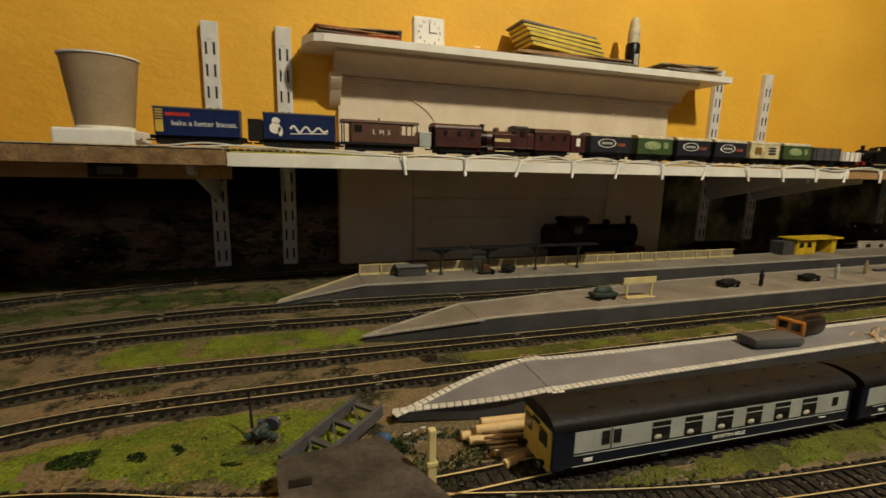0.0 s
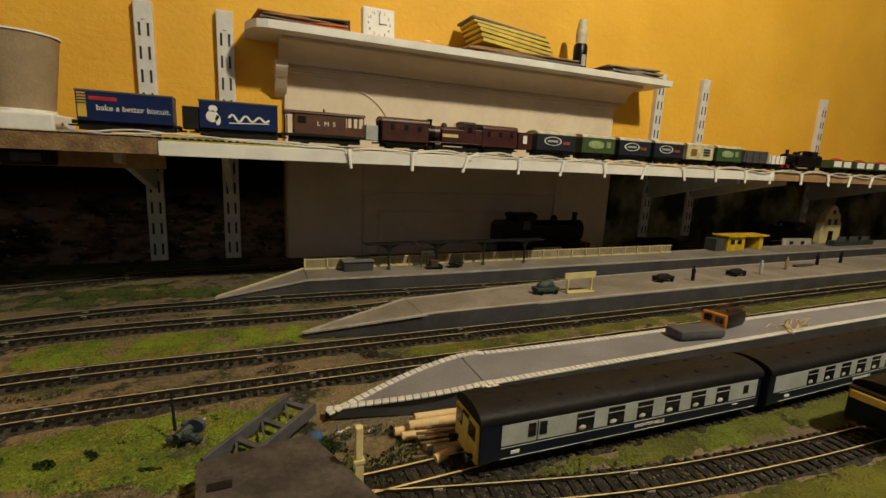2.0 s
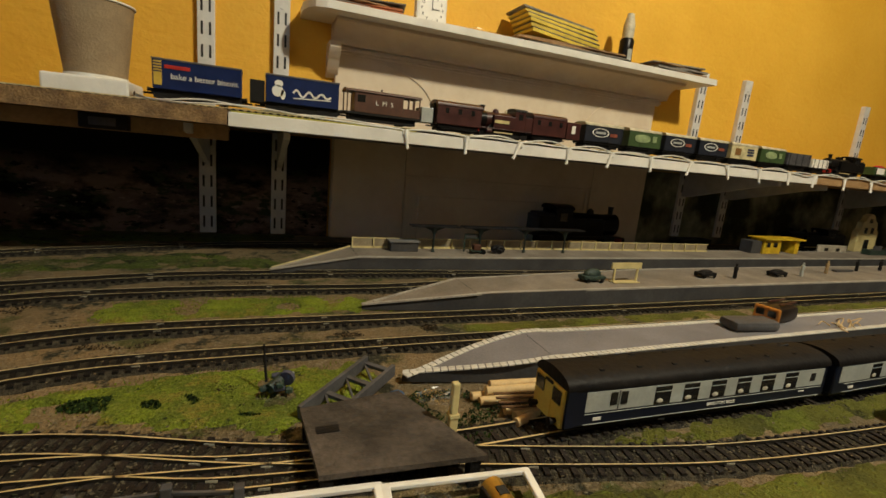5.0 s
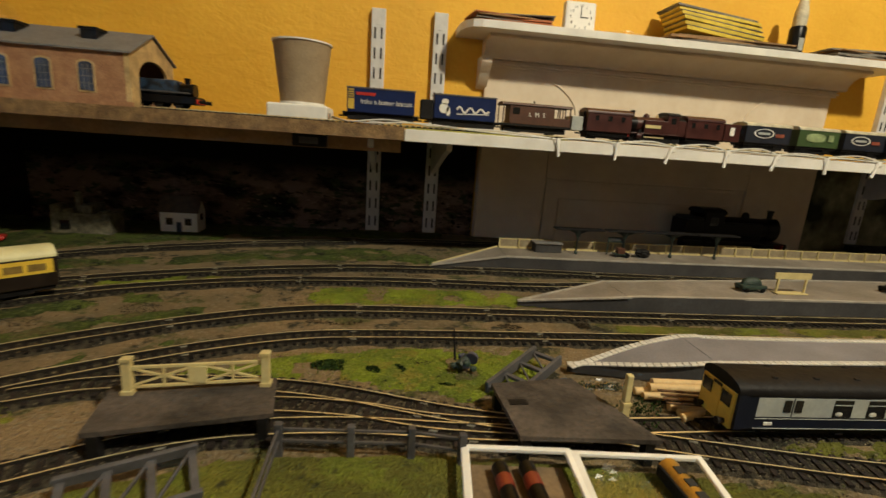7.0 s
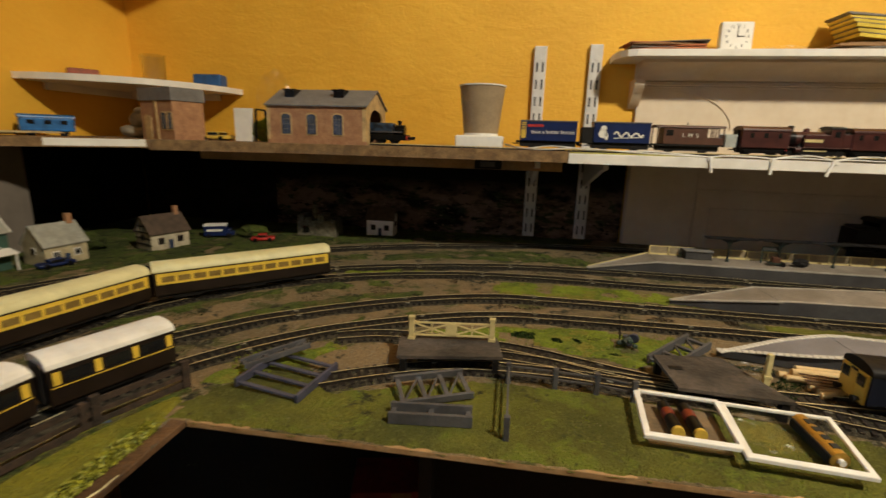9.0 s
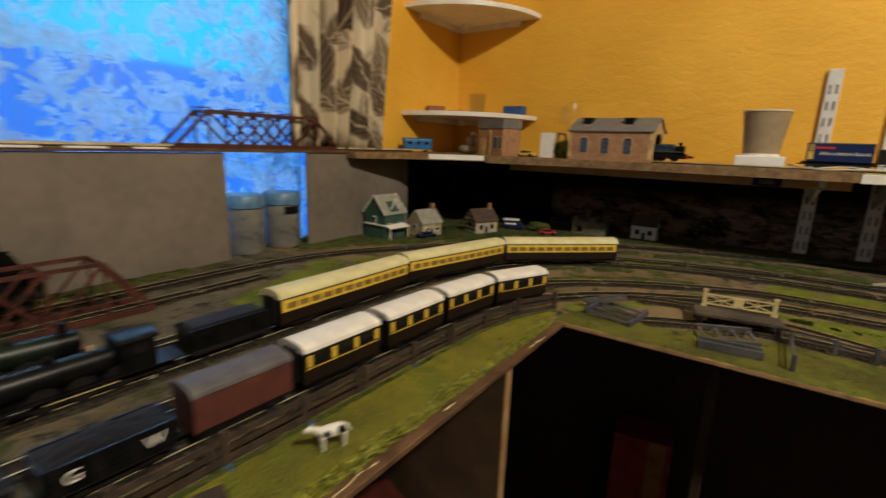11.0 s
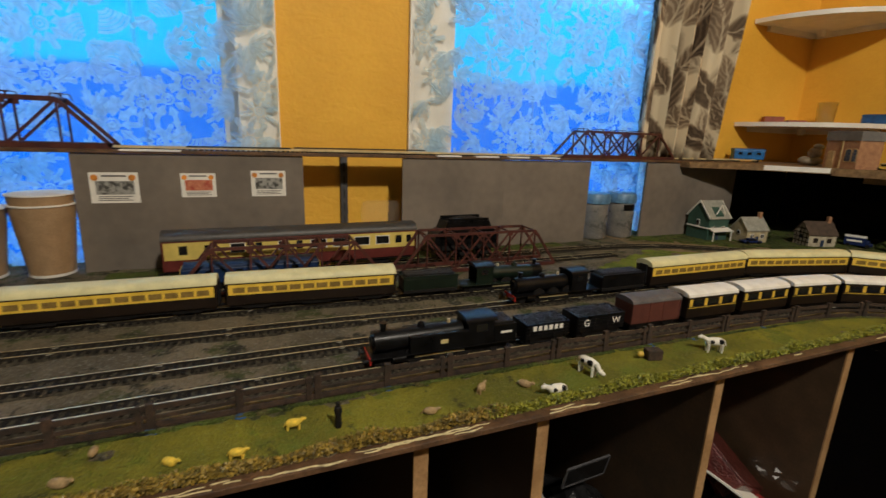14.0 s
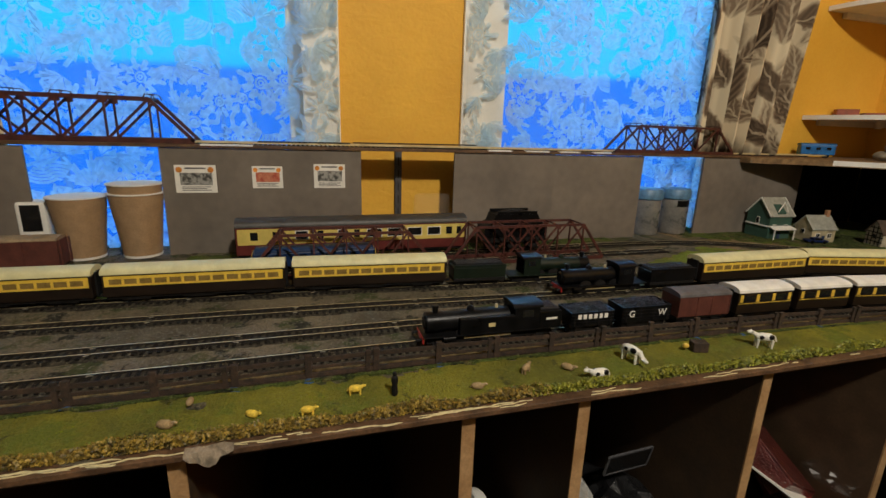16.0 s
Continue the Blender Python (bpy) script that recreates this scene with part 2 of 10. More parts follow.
ROOFCREAM = mat("cream_coach_roof", (0.64, 0.60, 0.33), rough=0.5, var=0.07, scale=50, bump=0.06)
ROOFDARK = mat("dark_grey_roof", (0.05, 0.045, 0.04), (0.03, 0.027, 0.025), rough=0.5, var=0.2, scale=40, bump=0.12)
ROOFGREY = mat("grey_wagon_roof", (0.10, 0.095, 0.10), rough=0.6, var=0.15, scale=50, bump=0.1)
UMBER = mat("umber_brown", (0.014, 0.008, 0.005), rough=0.4, var=0.15, scale=60, bump=0.05)
CREAMLINE = mat("coach_cream_panel", (0.74, 0.50, 0.055), rough=0.4, var=0.08, scale=60, bump=0.04)
BELLEBLUE = mat("navy_blue_enamel", (0.006, 0.009, 0.021), rough=0.35, var=0.1, scale=60, bump=0.04, spec=0.35)
BELLEROOF = mat("black_brown_roof", (0.012, 0.010, 0.009), (0.007, 0.006, 0.006), rough=0.58, var=0.3, scale=38, bump=0.15, spec=0.18)
BELLEGREY = mat("pale_grey_enamel", (0.40, 0.42, 0.39), rough=0.4, var=0.08, scale=60, bump=0.04)
WARN = mat("warning_yellow", (0.62, 0.42, 0.06), rough=0.45, var=0.08, scale=60, bump=0.04)
BAUXITE = mat("bauxite_brown", (0.105, 0.030, 0.020), (0.07, 0.020, 0.014), rough=0.6, var=0.12, scale=60, bump=0.1)
MAROON = mat("crimson_lake", (0.058, 0.013, 0.010), (0.034, 0.008, 0.007), rough=0.4, var=0.1, scale=60, bump=0.05)
LMSBROWN = mat("brake_van_brown", (0.081, 0.029, 0.014), rough=0.55, var=0.12, scale=60, bump=0.08)
BRIDGEBROWN = mat("oxide_red_plastic", (0.085, 0.022, 0.015), (0.045, 0.013, 0.010), rough=0.5, var=0.2, scale=70, bump=0.1)
LORRYBLUE = mat("container_blue", (0.006, 0.017, 0.082), rough=0.4, var=0.08, scale=60, bump=0.03, spec=0.35)
WAGNAVY = mat("wagon_navy", (0.009, 0.012, 0.022), rough=0.5, var=0.1, scale=60, bump=0.05)
WAGGREEN = mat("wagon_green", (0.042, 0.078, 0.024), rough=0.5, var=0.1, scale=60, bump=0.05)
LETTERWHITE = mat("white_lettering", (0.75, 0.73, 0.66), rough=0.6, var=0.03, scale=60, bump=0)
RED = mat("red_paint", (0.45, 0.03, 0.02), rough=0.4, var=0.1, scale=60, bump=0.03)
BLUEDIESEL = mat("rail_blue", (0.008, 0.026, 0.085), rough=0.4, var=0.1, scale=60, bump=0.05, spec=0.35)
LOCOGREEN = mat("brunswick_green", (0.007, 0.014, 0.008), rough=0.4, var=0.15, scale=60, bump=0.05, spec=0.35)
COAL = mat("coal", (0.012, 0.012, 0.012), rough=0.5, var=0.4, scale=300, bump=1.0)
GREYPLASTIC = mat("grey_kit_plastic", (0.085, 0.083, 0.088), (0.055, 0.054, 0.058), rough=0.5, var=0.15, scale=60, bump=0.1, spec=0.35)
KRAFT = mat("kraft_corrugated_card", (0.36, 0.235, 0.125), (0.30, 0.195, 0.10), rough=0.85, var=0.08, scale=60, bump=0.2)
GREYCUP = mat("grey_corrugated_card", (0.33, 0.245, 0.145), (0.28, 0.205, 0.12), rough=0.85, var=0.08, scale=60, bump=0.2)
PAPERWHITE = mat("paper_white", (0.78, 0.76, 0.70), rough=0.8, var=0.04, scale=60, bump=0.05)
LOGWOOD = mat("bare_dowel", (0.62, 0.45, 0.22), (0.5, 0.34, 0.15), rough=0.7, var=0.1, scale=90, bump=0.1)
CROSSDARK = mat("crossing_deck", (0.085, 0.068, 0.055), (0.030, 0.025, 0.021), rough=0.8, var=0.35, scale=34, fine=9, bump=0.35, spec=0.35)
TILEDARK = mat("carpet_dark", (0.030, 0.021, 0.015), rough=0.95, var=0.3, scale=60, bump=0.4)

# ---- builders ----


def quad_box(bm, x0, y0, z0, x1, y1, z1, m=None):
    """A box between two corners, added to bm."""
    vs = [bm.verts.new(Vector(c) if m is None else m @ Vector(c)) for c in ((x0, y0, z0), (x1, y0, z0), (x1, y1, z0), (x0, y1, z0), (x0, y0, z1), (x1, y0, z1), (x1, y1, z1), (x0, y1, z1))]
    for f in ((3, 2, 1, 0), (4, 5, 6, 7), (0, 1, 5, 4), (1, 2, 6, 5), (2, 3, 7, 6), (3, 0, 4, 7)):
        bm.faces.new([vs[i] for i in f])
    return vs


def box(x0, y0, z0, x1, y1, z1, bevel=0.0, m=None):
    bm = bmesh.new()
    quad_box(bm, x0, y0, z0, x1, y1, z1, m)
    if bevel:
        bmesh.ops.bevel(bm, geom=bm.edges[:], offset=bevel, segments=2, affect="EDGES", profile=0.5)
    return bm


def tube(bm, a, b, r, r2=None, seg=10, cap=True):
    """A cylinder or cone from a to b, added to bm."""
    a, b, r2 = Vector(a), Vector(b), r if r2 is None else r2
    q = (b - a).to_track_quat("Z", "Y")
    rings = []
    for c, rad in ((a, r), (b, r2)):
        rings.append([bm.verts.new(c + q @ Vector((rad * math.cos(k * math.tau / seg), rad * math.sin(k * math.tau / seg), 0))) for k in range(seg)])
    for k in range(seg):
        bm.faces.new((rings[0][k], rings[0][(k + 1) % seg], rings[1][(k + 1) % seg], rings[1][k]))
    if cap:
        bm.faces.new(rings[0][::-1]), bm.faces.new(rings[1])
    return bm


def bar(bm, a, b, w, h=None):
    """A square bar from a to b, added to bm."""
    a, b, h = Vector(a), Vector(b), w if h is None else h
    q = (b - a).to_track_quat("X", "Z")
    m = Matrix.Translation(a) @ q.to_matrix().to_4x4()
    quad_box(bm, 0, -w / 2, -h / 2, (b - a).length, w / 2, h / 2, m)
    return bm


def prism(pts, z0, z1, top=None):
    """An upright prism over a plan outline; top(x, y) may give the height of each corner."""
    bm = bmesh.new()
    lo = [bm.verts.new((x, y, z0)) for x, y in pts]
    hi = [bm.verts.new((x, y, top(x, y) if top else z1)) for x, y in pts]
    n = len(pts)
    for k in range(n):
        bm.faces.new((lo[k], lo[(k + 1) % n], hi[(k + 1) % n], hi[k]))
    bm.faces.new(hi), bm.faces.new(lo[::-1])
    bmesh.ops.recalc_face_normals(bm, faces=bm.faces[:])
    return bm


def two_tone(ob, material):
    """Every face of ob that does not look up takes a second material."""
    ob.data.materials.append(material)
    for f in ob.data.polygons:
        if abs(f.normal.z) < 0.7:
            f.material_index = 1
    return ob


def section(profile, x0, x1):
    """A profile in the y-z plane drawn out along x."""
    bm = bmesh.new()
    a, b = [bm.verts.new((x0, y, z)) for y, z in profile], [bm.verts.new((x1, y, z)) for y, z in profile]
    n = len(profile)
    for k in range(n):
        bm.faces.new((a[k], a[(k + 1) % n], b[(k + 1) % n], b[k]))
    bm.faces.new(a[::-1]), bm.faces.new(b)
    bmesh.ops.recalc_face_normals(bm, faces=bm.faces[:])
    return bm


def lathe(profile, seg=28):
    """Turned about z: profile of (radius, height)."""
    bm = bmesh.new()
    rings = [[bm.verts.new((r * math.cos(k * math.tau / seg), r * math.sin(k * math.tau / seg), z)) for k in range(seg)] for r, z in profile]
    for a, b in zip(rings, rings[1:]):
        for k in range(seg):
            bm.faces.new((a[k], a[(k + 1) % seg], b[(k + 1) % seg], b[k]))
    bm.faces.new(rings[0][::-1]), bm.faces.new(rings[-1])
    return bm


def finish(name, bm, material, smooth=False):
    me = bpy.data.meshes.new(name)
    bm.to_mesh(me)
    bm.free()
    me.materials.append(material)
    if smooth:
        me.shade_smooth()
        me.set_sharp_from_angle(angle=radians(35))
    return me


def part(name, bm, material, parent, label="", smooth=False):
    ob = new(name, finish(name, bm, material, smooth))
    ob.parent = parent
    return tagged(ob, label)


def thing(name, label, category, m=None, group=""):
    """An empty at the base of a thing; its parts hang on it."""
    ob = new(name)
    ob.empty_display_size = 0.02
    if m is not None:
        ob.matrix_basis = m
    return tagged(ob, label, category, group)


def solid(name, bm, material, label, category, kind="", smooth=False, m=None, group=""):
    """A thing of one mesh."""
    ob = new(name, finish(name, bm, material, smooth))
    if m is not None:
        ob.matrix_basis = m
    return tagged(ob, label, category, group, kind)


def word(text, size, material, parent, m, label="", depth=0.0002, squeeze=1.0):
    """Lettering as a thin mesh, centred, in the local x-y plane of m."""
    cu = bpy.data.curves.new("lettering", "FONT")
    cu.body, cu.size, cu.extrude, cu.align_x, cu.align_y, cu.resolution_u = text, size, depth, "CENTER", "CENTER", 3
    tmp = bpy.data.objects.new("lettering_tmp", cu)
    me = bpy.data.meshes.new_from_object(tmp)
    bpy.data.objects.remove(tmp)
    me.materials.clear()
    me.materials.append(material)
    ob = new("lettering", me)
    ob.parent, ob.matrix_basis = parent, m @ Matrix.Diagonal((squeeze, 1, 1, 1))
    return tagged(ob, label)


class Line:
    """A smooth plan line through points, by length."""

    def __init__(self, pts, step=0.004):
        p = [Vector((*q, 0)) if len(q) == 2 else Vector(q) for q in pts]
        p = [2 * p[0] - p[1]] + p + [2 * p[-1] - p[-2]]
        out = []
        for i in range(1, len(p) - 2):
            a, b, c, d = p[i - 1], p[i], p[i + 1], p[i + 2]
            n = max(2, int((c - b).length / step))
            for k in range(n):
                t = k / n
                out.append(0.5 * (2 * b + (c - a) * t + (2 * a - 5 * b + 4 * c - d) * t * t + (3 * b - a - 3 * c + d) * t ** 3))
        out.append(p[-2])
        self.p = out
        self.s = [0.0]
        for a, b in zip(out, out[1:]):
            self.s.append(self.s[-1] + (b - a).length)
        self.length = self.s[-1]

    def at(self, s):
        s = min(max(s, 0), self.length)
        k = min(int(np.searchsorted(self.s, s, "right")) - 1, len(self.p) - 2)
        k = max(k, 0)
        d = self.s[k + 1] - self.s[k]
        q = self.p[k].lerp(self.p[k + 1], (s - self.s[k]) / d if d else 0)
        return q, (self.p[min(k + 3, len(self.p) - 1)] - self.p[max(k - 2, 0)]).normalized()

    def near(self, x, y):
        return self.s[min(range(len(self.p)), key=lambda k: (self.p[k].x - x) ** 2 + (self.p[k].y - y) ** 2)]

    def place(self, s, half, z):
        """Pose of a vehicle of that half wheelbase whose middle is at s: x runs along the line."""
        a, b = self.at(s - half)[0], self.at(s + half)[0]
        d = b - a
        return Matrix.Translation(((a.x + b.x) / 2, (a.y + b.y) / 2, z)) @ Matrix.Rotation(math.atan2(d.y, d.x), 4, "Z")


def sweep(bm, line, off, w, z0, z1, step=0.012, s0=0.0, s1=None):
    """A rectangular strip along a line at a sideways offset, added to bm."""
    s1 = line.length if s1 is None else s1
    n = max(2, int((s1 - s0) / step))
    prev = None
    for k in range(n + 1):
        q, d = line.at(s0 + (s1 - s0) * k / n)
        r = Vector((-d.y, d.x, 0))
        ring = [bm.verts.new(q + r * (off + o) + Vector((0, 0, z))) for o, z in ((-w / 2, z0), (w / 2, z0), (w / 2, z1), (-w / 2, z1))]
        if prev:
            for i in range(4):
                bm.faces.new((prev[i], ring[i], ring[(i + 1) % 4], prev[(i + 1) % 4]))
        else:
            bm.faces.new(ring[::-1])
        prev = ring
    bm.faces.new(prev)
    return bm

# ---- structure ----
WX, BY = -1.11, 0.87          # faces of the window wall and of the back wall
TOP, FLOOR = 1.55, -0.75


def structure(name, bm, material, label, category, smooth=False):
    return solid(name, bm, material, label, category, "structure", smooth)


structure("floor", box(-1.3, -2.2, FLOOR - 0.05, 2.5, 1.0, FLOOR), TILEDARK, "dark brown carpeted floor of the room", "floor")
structure("ceiling", box(-1.3, -2.2, TOP, 2.5, 1.0, TOP + 0.05), DULL, "plain dull plaster ceiling", "ceiling")
structure("wall_north", box(-1.3, BY, FLOOR, 2.5, BY + 0.12, TOP), YELLOW, "yellow emulsioned wall with a rough roller texture", "wall")
structure("wall_east", box(2.2, -2.2, FLOOR, 2.32, BY, TOP), DULL, "plain dull wall of the room", "wall")
structure("wall_south", box(-1.3, -2.2, FLOOR, 2.32, -2.08, TOP), SOUTHWALL, "plain dull wall behind the layout", "wall")
# window wall: piers, sills and heads round two openings
W1, W2 = (-1.62, -0.775), (-0.34, 0.385)
SILL, HEAD = -0.12, 1.2
west = thing("wall_west", "yellow emulsioned wall with two window openings", "wall")
west["kind"] = "structure"
for y0, y1 in ((-2.08, W1[0]), (W1[1], W2[0]), (W2[1], BY)):
    part("pier", box(WX - 0.16, y0, FLOOR, WX, y1, TOP), YELLOW, west)
for y0, y1 in (W1, W2):
    part("sill_wall", box(WX - 0.16, y0, FLOOR, WX, y1, SILL), YELLOW, west)
    part("head", box(WX - 0.16, y0, HEAD, WX, y1, TOP), YELLOW, west)

PANE = clear("window_glass")
for y0, y1 in (W1, W2):
    w = thing("window", "white-framed window with dusk light behind it", "window")
    w["kind"] = "structure"
    w.location = (WX - 0.12, 0, 0)
    f = 0.032
    for a, b, c, d, nm in ((y0, y0 + f, SILL, HEAD, "jamb"), (y1 - f, y1, SILL, HEAD, "jamb"), (y0 + f, y1 - f, SILL, SILL + f, "bottom_rail"), (y0 + f, y1 - f, HEAD - f, HEAD, "top_rail")):
        part(nm, box(-0.02, a, c, 0.02, b, d, 0.003), WHITE, w)
    g = part("pane", box(-0.002, y0 + f, SILL + f, 0.002, y1 - f, HEAD - f), PANE, w)
    g.visible_shadow = False

# dusk outside: bright sky over darker ground
SKY = bpy.data.materials.new("dusk_backdrop")
SKY.use_nodes = True
_n, _l = SKY.node_tree.nodes, SKY.node_tree.links
_e, _tc, _sep, _r = _n.new("ShaderNodeEmission"), _n.new("ShaderNodeTexCoord"), _n.new("ShaderNodeSeparateXYZ"), _n.new("ShaderNodeValToRGB")
_map = _n.new("ShaderNodeMapRange")
_map.inputs["From Min"].default_value, _map.inputs["From Max"].default_value = -0.965, 3.035
# skyline uneven and tilted, to sit right in both windows from the camera
_nz, _a1, _a2 = _n.new("ShaderNodeTexNoise"), _n.new("ShaderNodeMath"), _n.new("ShaderNodeMath")
_nz.inputs["Scale"].default_value, _nz.inputs["Detail"].default_value = 1.6, 4
_a1.operation = _a2.operation = "MULTIPLY_ADD"
_a1.inputs[1].default_value, _a2.inputs[1].default_value = -0.03, 0.07
_l.new(_tc.outputs["Object"], _nz.inputs["Vector"]), _l.new(_tc.outputs["Object"], _sep.inputs[0])
_l.new(_sep.outputs["Y"], _a1.inputs[0]), _l.new(_sep.outputs["Z"], _a1.inputs[2]), _l.new(_nz.outputs["Fac"], _a2.inputs[0]), _l.new(_a1.outputs[0], _a2.inputs[2])
_l.new(_a2.outputs[0], _map.inputs["Value"]), _l.new(_map.outputs["Result"], _r.inputs["Fac"])
_r.color_ramp.elements[0].position, _r.color_ramp.elements[0].color = 0.0, (0.002, 0.038, 0.20, 1)
# the upper sky, out of view, is brightened to light the lace
_r.color_ramp.elements[1].position, _r.color_ramp.elements[1].color = 1.0, (0.40, 0.80, 1.0, 1)
for _p, _c in ((0.3930, (0.001, 0.045, 0.225, 1)), (0.3965, (0.0, 0.140, 0.28, 1)), (0.52, (0.0, 0.165, 0.32, 1)), (0.62, (0.26, 0.62, 1.0, 1))):
    _k = _r.color_ramp.elements.new(_p)
    _k.color = _c
_l.new(_r.outputs[0], _e.inputs[0])
_e.inputs[1].default_value = 3.5
_l.new(_e.outputs[0], _n["Material Output"].inputs[0])
structure("backdrop", box(-3.02, -6, -2, -3.0, 5, 5), SKY, "dusk sky over dark gardens seen through lace", "backdrop")

# ---- the layout's baseboard, an L along two walls ----
EX, EY = -0.415, 0.094
board = thing("baseboard", "wooden layout baseboard covered with scenic earth and ballast", "baseboard")
board["kind"] = "structure"


def ground(x0, y0, x1, y1, step, bumpy):
    bm = bmesh.new()
    nx, ny = int((x1 - x0) / step), int((y1 - y0) / step)
    rows = []
    for j in range(ny + 1):
        row = []
        for i in range(nx + 1):
            x, y = x0 + (x1 - x0) * i / nx, y0 + (y1 - y0) * j / ny
            z = bumpy * (noise.noise((x * 22, y * 22, 0)) + 0.5 * noise.noise((x * 90, y * 90, 3)))
            row.append(bm.verts.new((x, y, z - bumpy)))
        rows.append(row)
    for a, b in zip(rows, rows[1:]):
        for i in range(nx):
            bm.faces.new((a[i], a[i + 1], b[i + 1], b[i]))
    return bm


part("scenic_top", ground(WX, EY, 2.15, BY, 0.010, 0.0012), EARTH, board, "brown scenic earth scatter", True)
part("scenic_top", ground(WX, -2.05, EX, EY, 0.010, 0.0012), GREYEARTH, board, "grey-brown ballasted earth", True)
part("plank", box(WX, EY + 0.001, -0.0068, 2.15, BY, -0.0045), DARKWOOD, board)
part("plank", box(WX, -2.05, -0.0068, EX - 0.010, EY + 0.001, -0.0045), DARKWOOD, board)
part("fascia", box(EX - 0.012, -2.05, -0.0058, EX, EY, -0.0005, 0.0008), DARKWOOD, board, "dark stained wooden edge")
part("fascia", box(EX, EY, -0.0060, 2.15, EY + 0.004, -0.0012, 0.0006), PLYWOOD, board, "bare pine edge strip")

# ---- tracks ----
LINES = {
    "T1": [(2.133, 0.793), (0.612, 0.788), (0.031, 0.785), (-0.126, 0.770), (-0.266, 0.735), (-0.367, 0.704), (-0.500, 0.644), (-0.614, 0.563), (-0.717, 0.468), (-0.795, 0.367), (-0.857, 0.265), (-0.908, 0.167), (-0.937, 0.052), (-0.945, -0.136), (-0.936, -0.498), (-0.906, -1.974)],
    "T2": [(2.136, 0.589), (0.609, 0.586), (0.303, 0.590), (0.110, 0.599), (-0.052, 0.600), (-0.169, 0.594), (-0.306, 0.564), (-0.438, 0.518), (-0.576, 0.443), (-0.659, 0.342), (-0.715, 0.198), (-0.728, 0.048), (-0.730, -0.189), (-0.743, -0.531), (-0.756, -0.717), (-0.763, -1.086), (-0.772, -1.971)],
    "T3": [(0.507, 0.587), (0.303, 0.562), (0.100, 0.533), (-0.052, 0.535), (-0.155, 0.534), (-0.255, 0.524), (-0.367, 0.494), (-0.459, 0.452), (-0.546, 0.385), (-0.617, 0.289), (-0.657, 0.166), (-0.668, 0.016), (-0.669, -0.190), (-0.673, -0.496), (-0.682, -0.696), (-0.688, -1.085), (-0.702, -1.971)],
    "T4": [(2.143, 0.428), (0.608, 0.423), (0.117, 0.426), (-0.133, 0.429), (-0.215, 0.421), (-0.296, 0.392), (-0.367, 0.354), (-0.418, 0.320), (-0.479, 0.270), (-0.550, 0.179), (-0.584, 0.077), (-0.594, -0.047), (-0.598, -0.241), (-0.605, -0.495), (-0.609, -0.686), (-0.607, -1.084), (-0.611, -1.970)],
    "T5": [(2.147, 0.366), (0.609, 0.360), (0.096, 0.364), (-0.120, 0.364), (-0.195, 0.357), (-0.266, 0.333), (-0.331, 0.299), (-0.387, 0.263), (-0.448, 0.203), (-0.495, 0.132), (-0.523, 0.045), (-0.533, -0.058), (-0.541, -0.242), (-0.547, -0.495), (-0.549, -0.695), (-0.545, -0.988), (-0.540, -1.969)],
    "A": [(2.169, 0.149), (0.612, 0.140), (0.413, 0.146), (0.302, 0.154), (0.200, 0.167), (0.108, 0.188), (0.017, 0.212), (-0.069, 0.234), (-0.144, 0.260), (-0.195, 0.271), (-0.255, 0.276), (-0.316, 0.273), (-0.359, 0.257)],
    "B": [(0.017, 0.208), (-0.070, 0.215), (-0.135, 0.222), (-0.205, 0.220), (-0.255, 0.208), (-0.306, 0.185), (-0.341, 0.165)],
    "C": [(-0.023, 0.218), (-0.084, 0.226), (-0.134, 0.240), (-0.195, 0.247), (-0.265, 0.242)],
    "T6": [(2.161, 0.213), (0.611, 0.208), (0.352, 0.211), (0.159, 0.218), (0.058, 0.218), (-0.003, 0.220)],
    "S": [(-0.877, -0.033), (-0.874, -0.292), (-0.857, -0.798), (-0.839, -1.973)],
}
LINES = {k: Line(v) for k, v in LINES.items()}
KINDS = {"T1": "rear running line", "T2": "straight and curved main line", "T3": "second main line", "T4": "inner main line", "T5": "innermost main line beside the fence", "A": "siding through the level crossings", "B": "short siding", "C": "point blade road of the sidings", "T6": "platform road", "S": "storage siding under the girder bridges"}
GAUGE, RAILTOP = 0.0165, 0.0038
SLEEP, SLEEP2 = (finish("sleeper", box(-0.0017, -0.0148, 0.0, 0.0017, 0.0148, 0.0019), m_) for m_ in (SLEEPER, SLEEPERBROWN))
near_sleepers = []


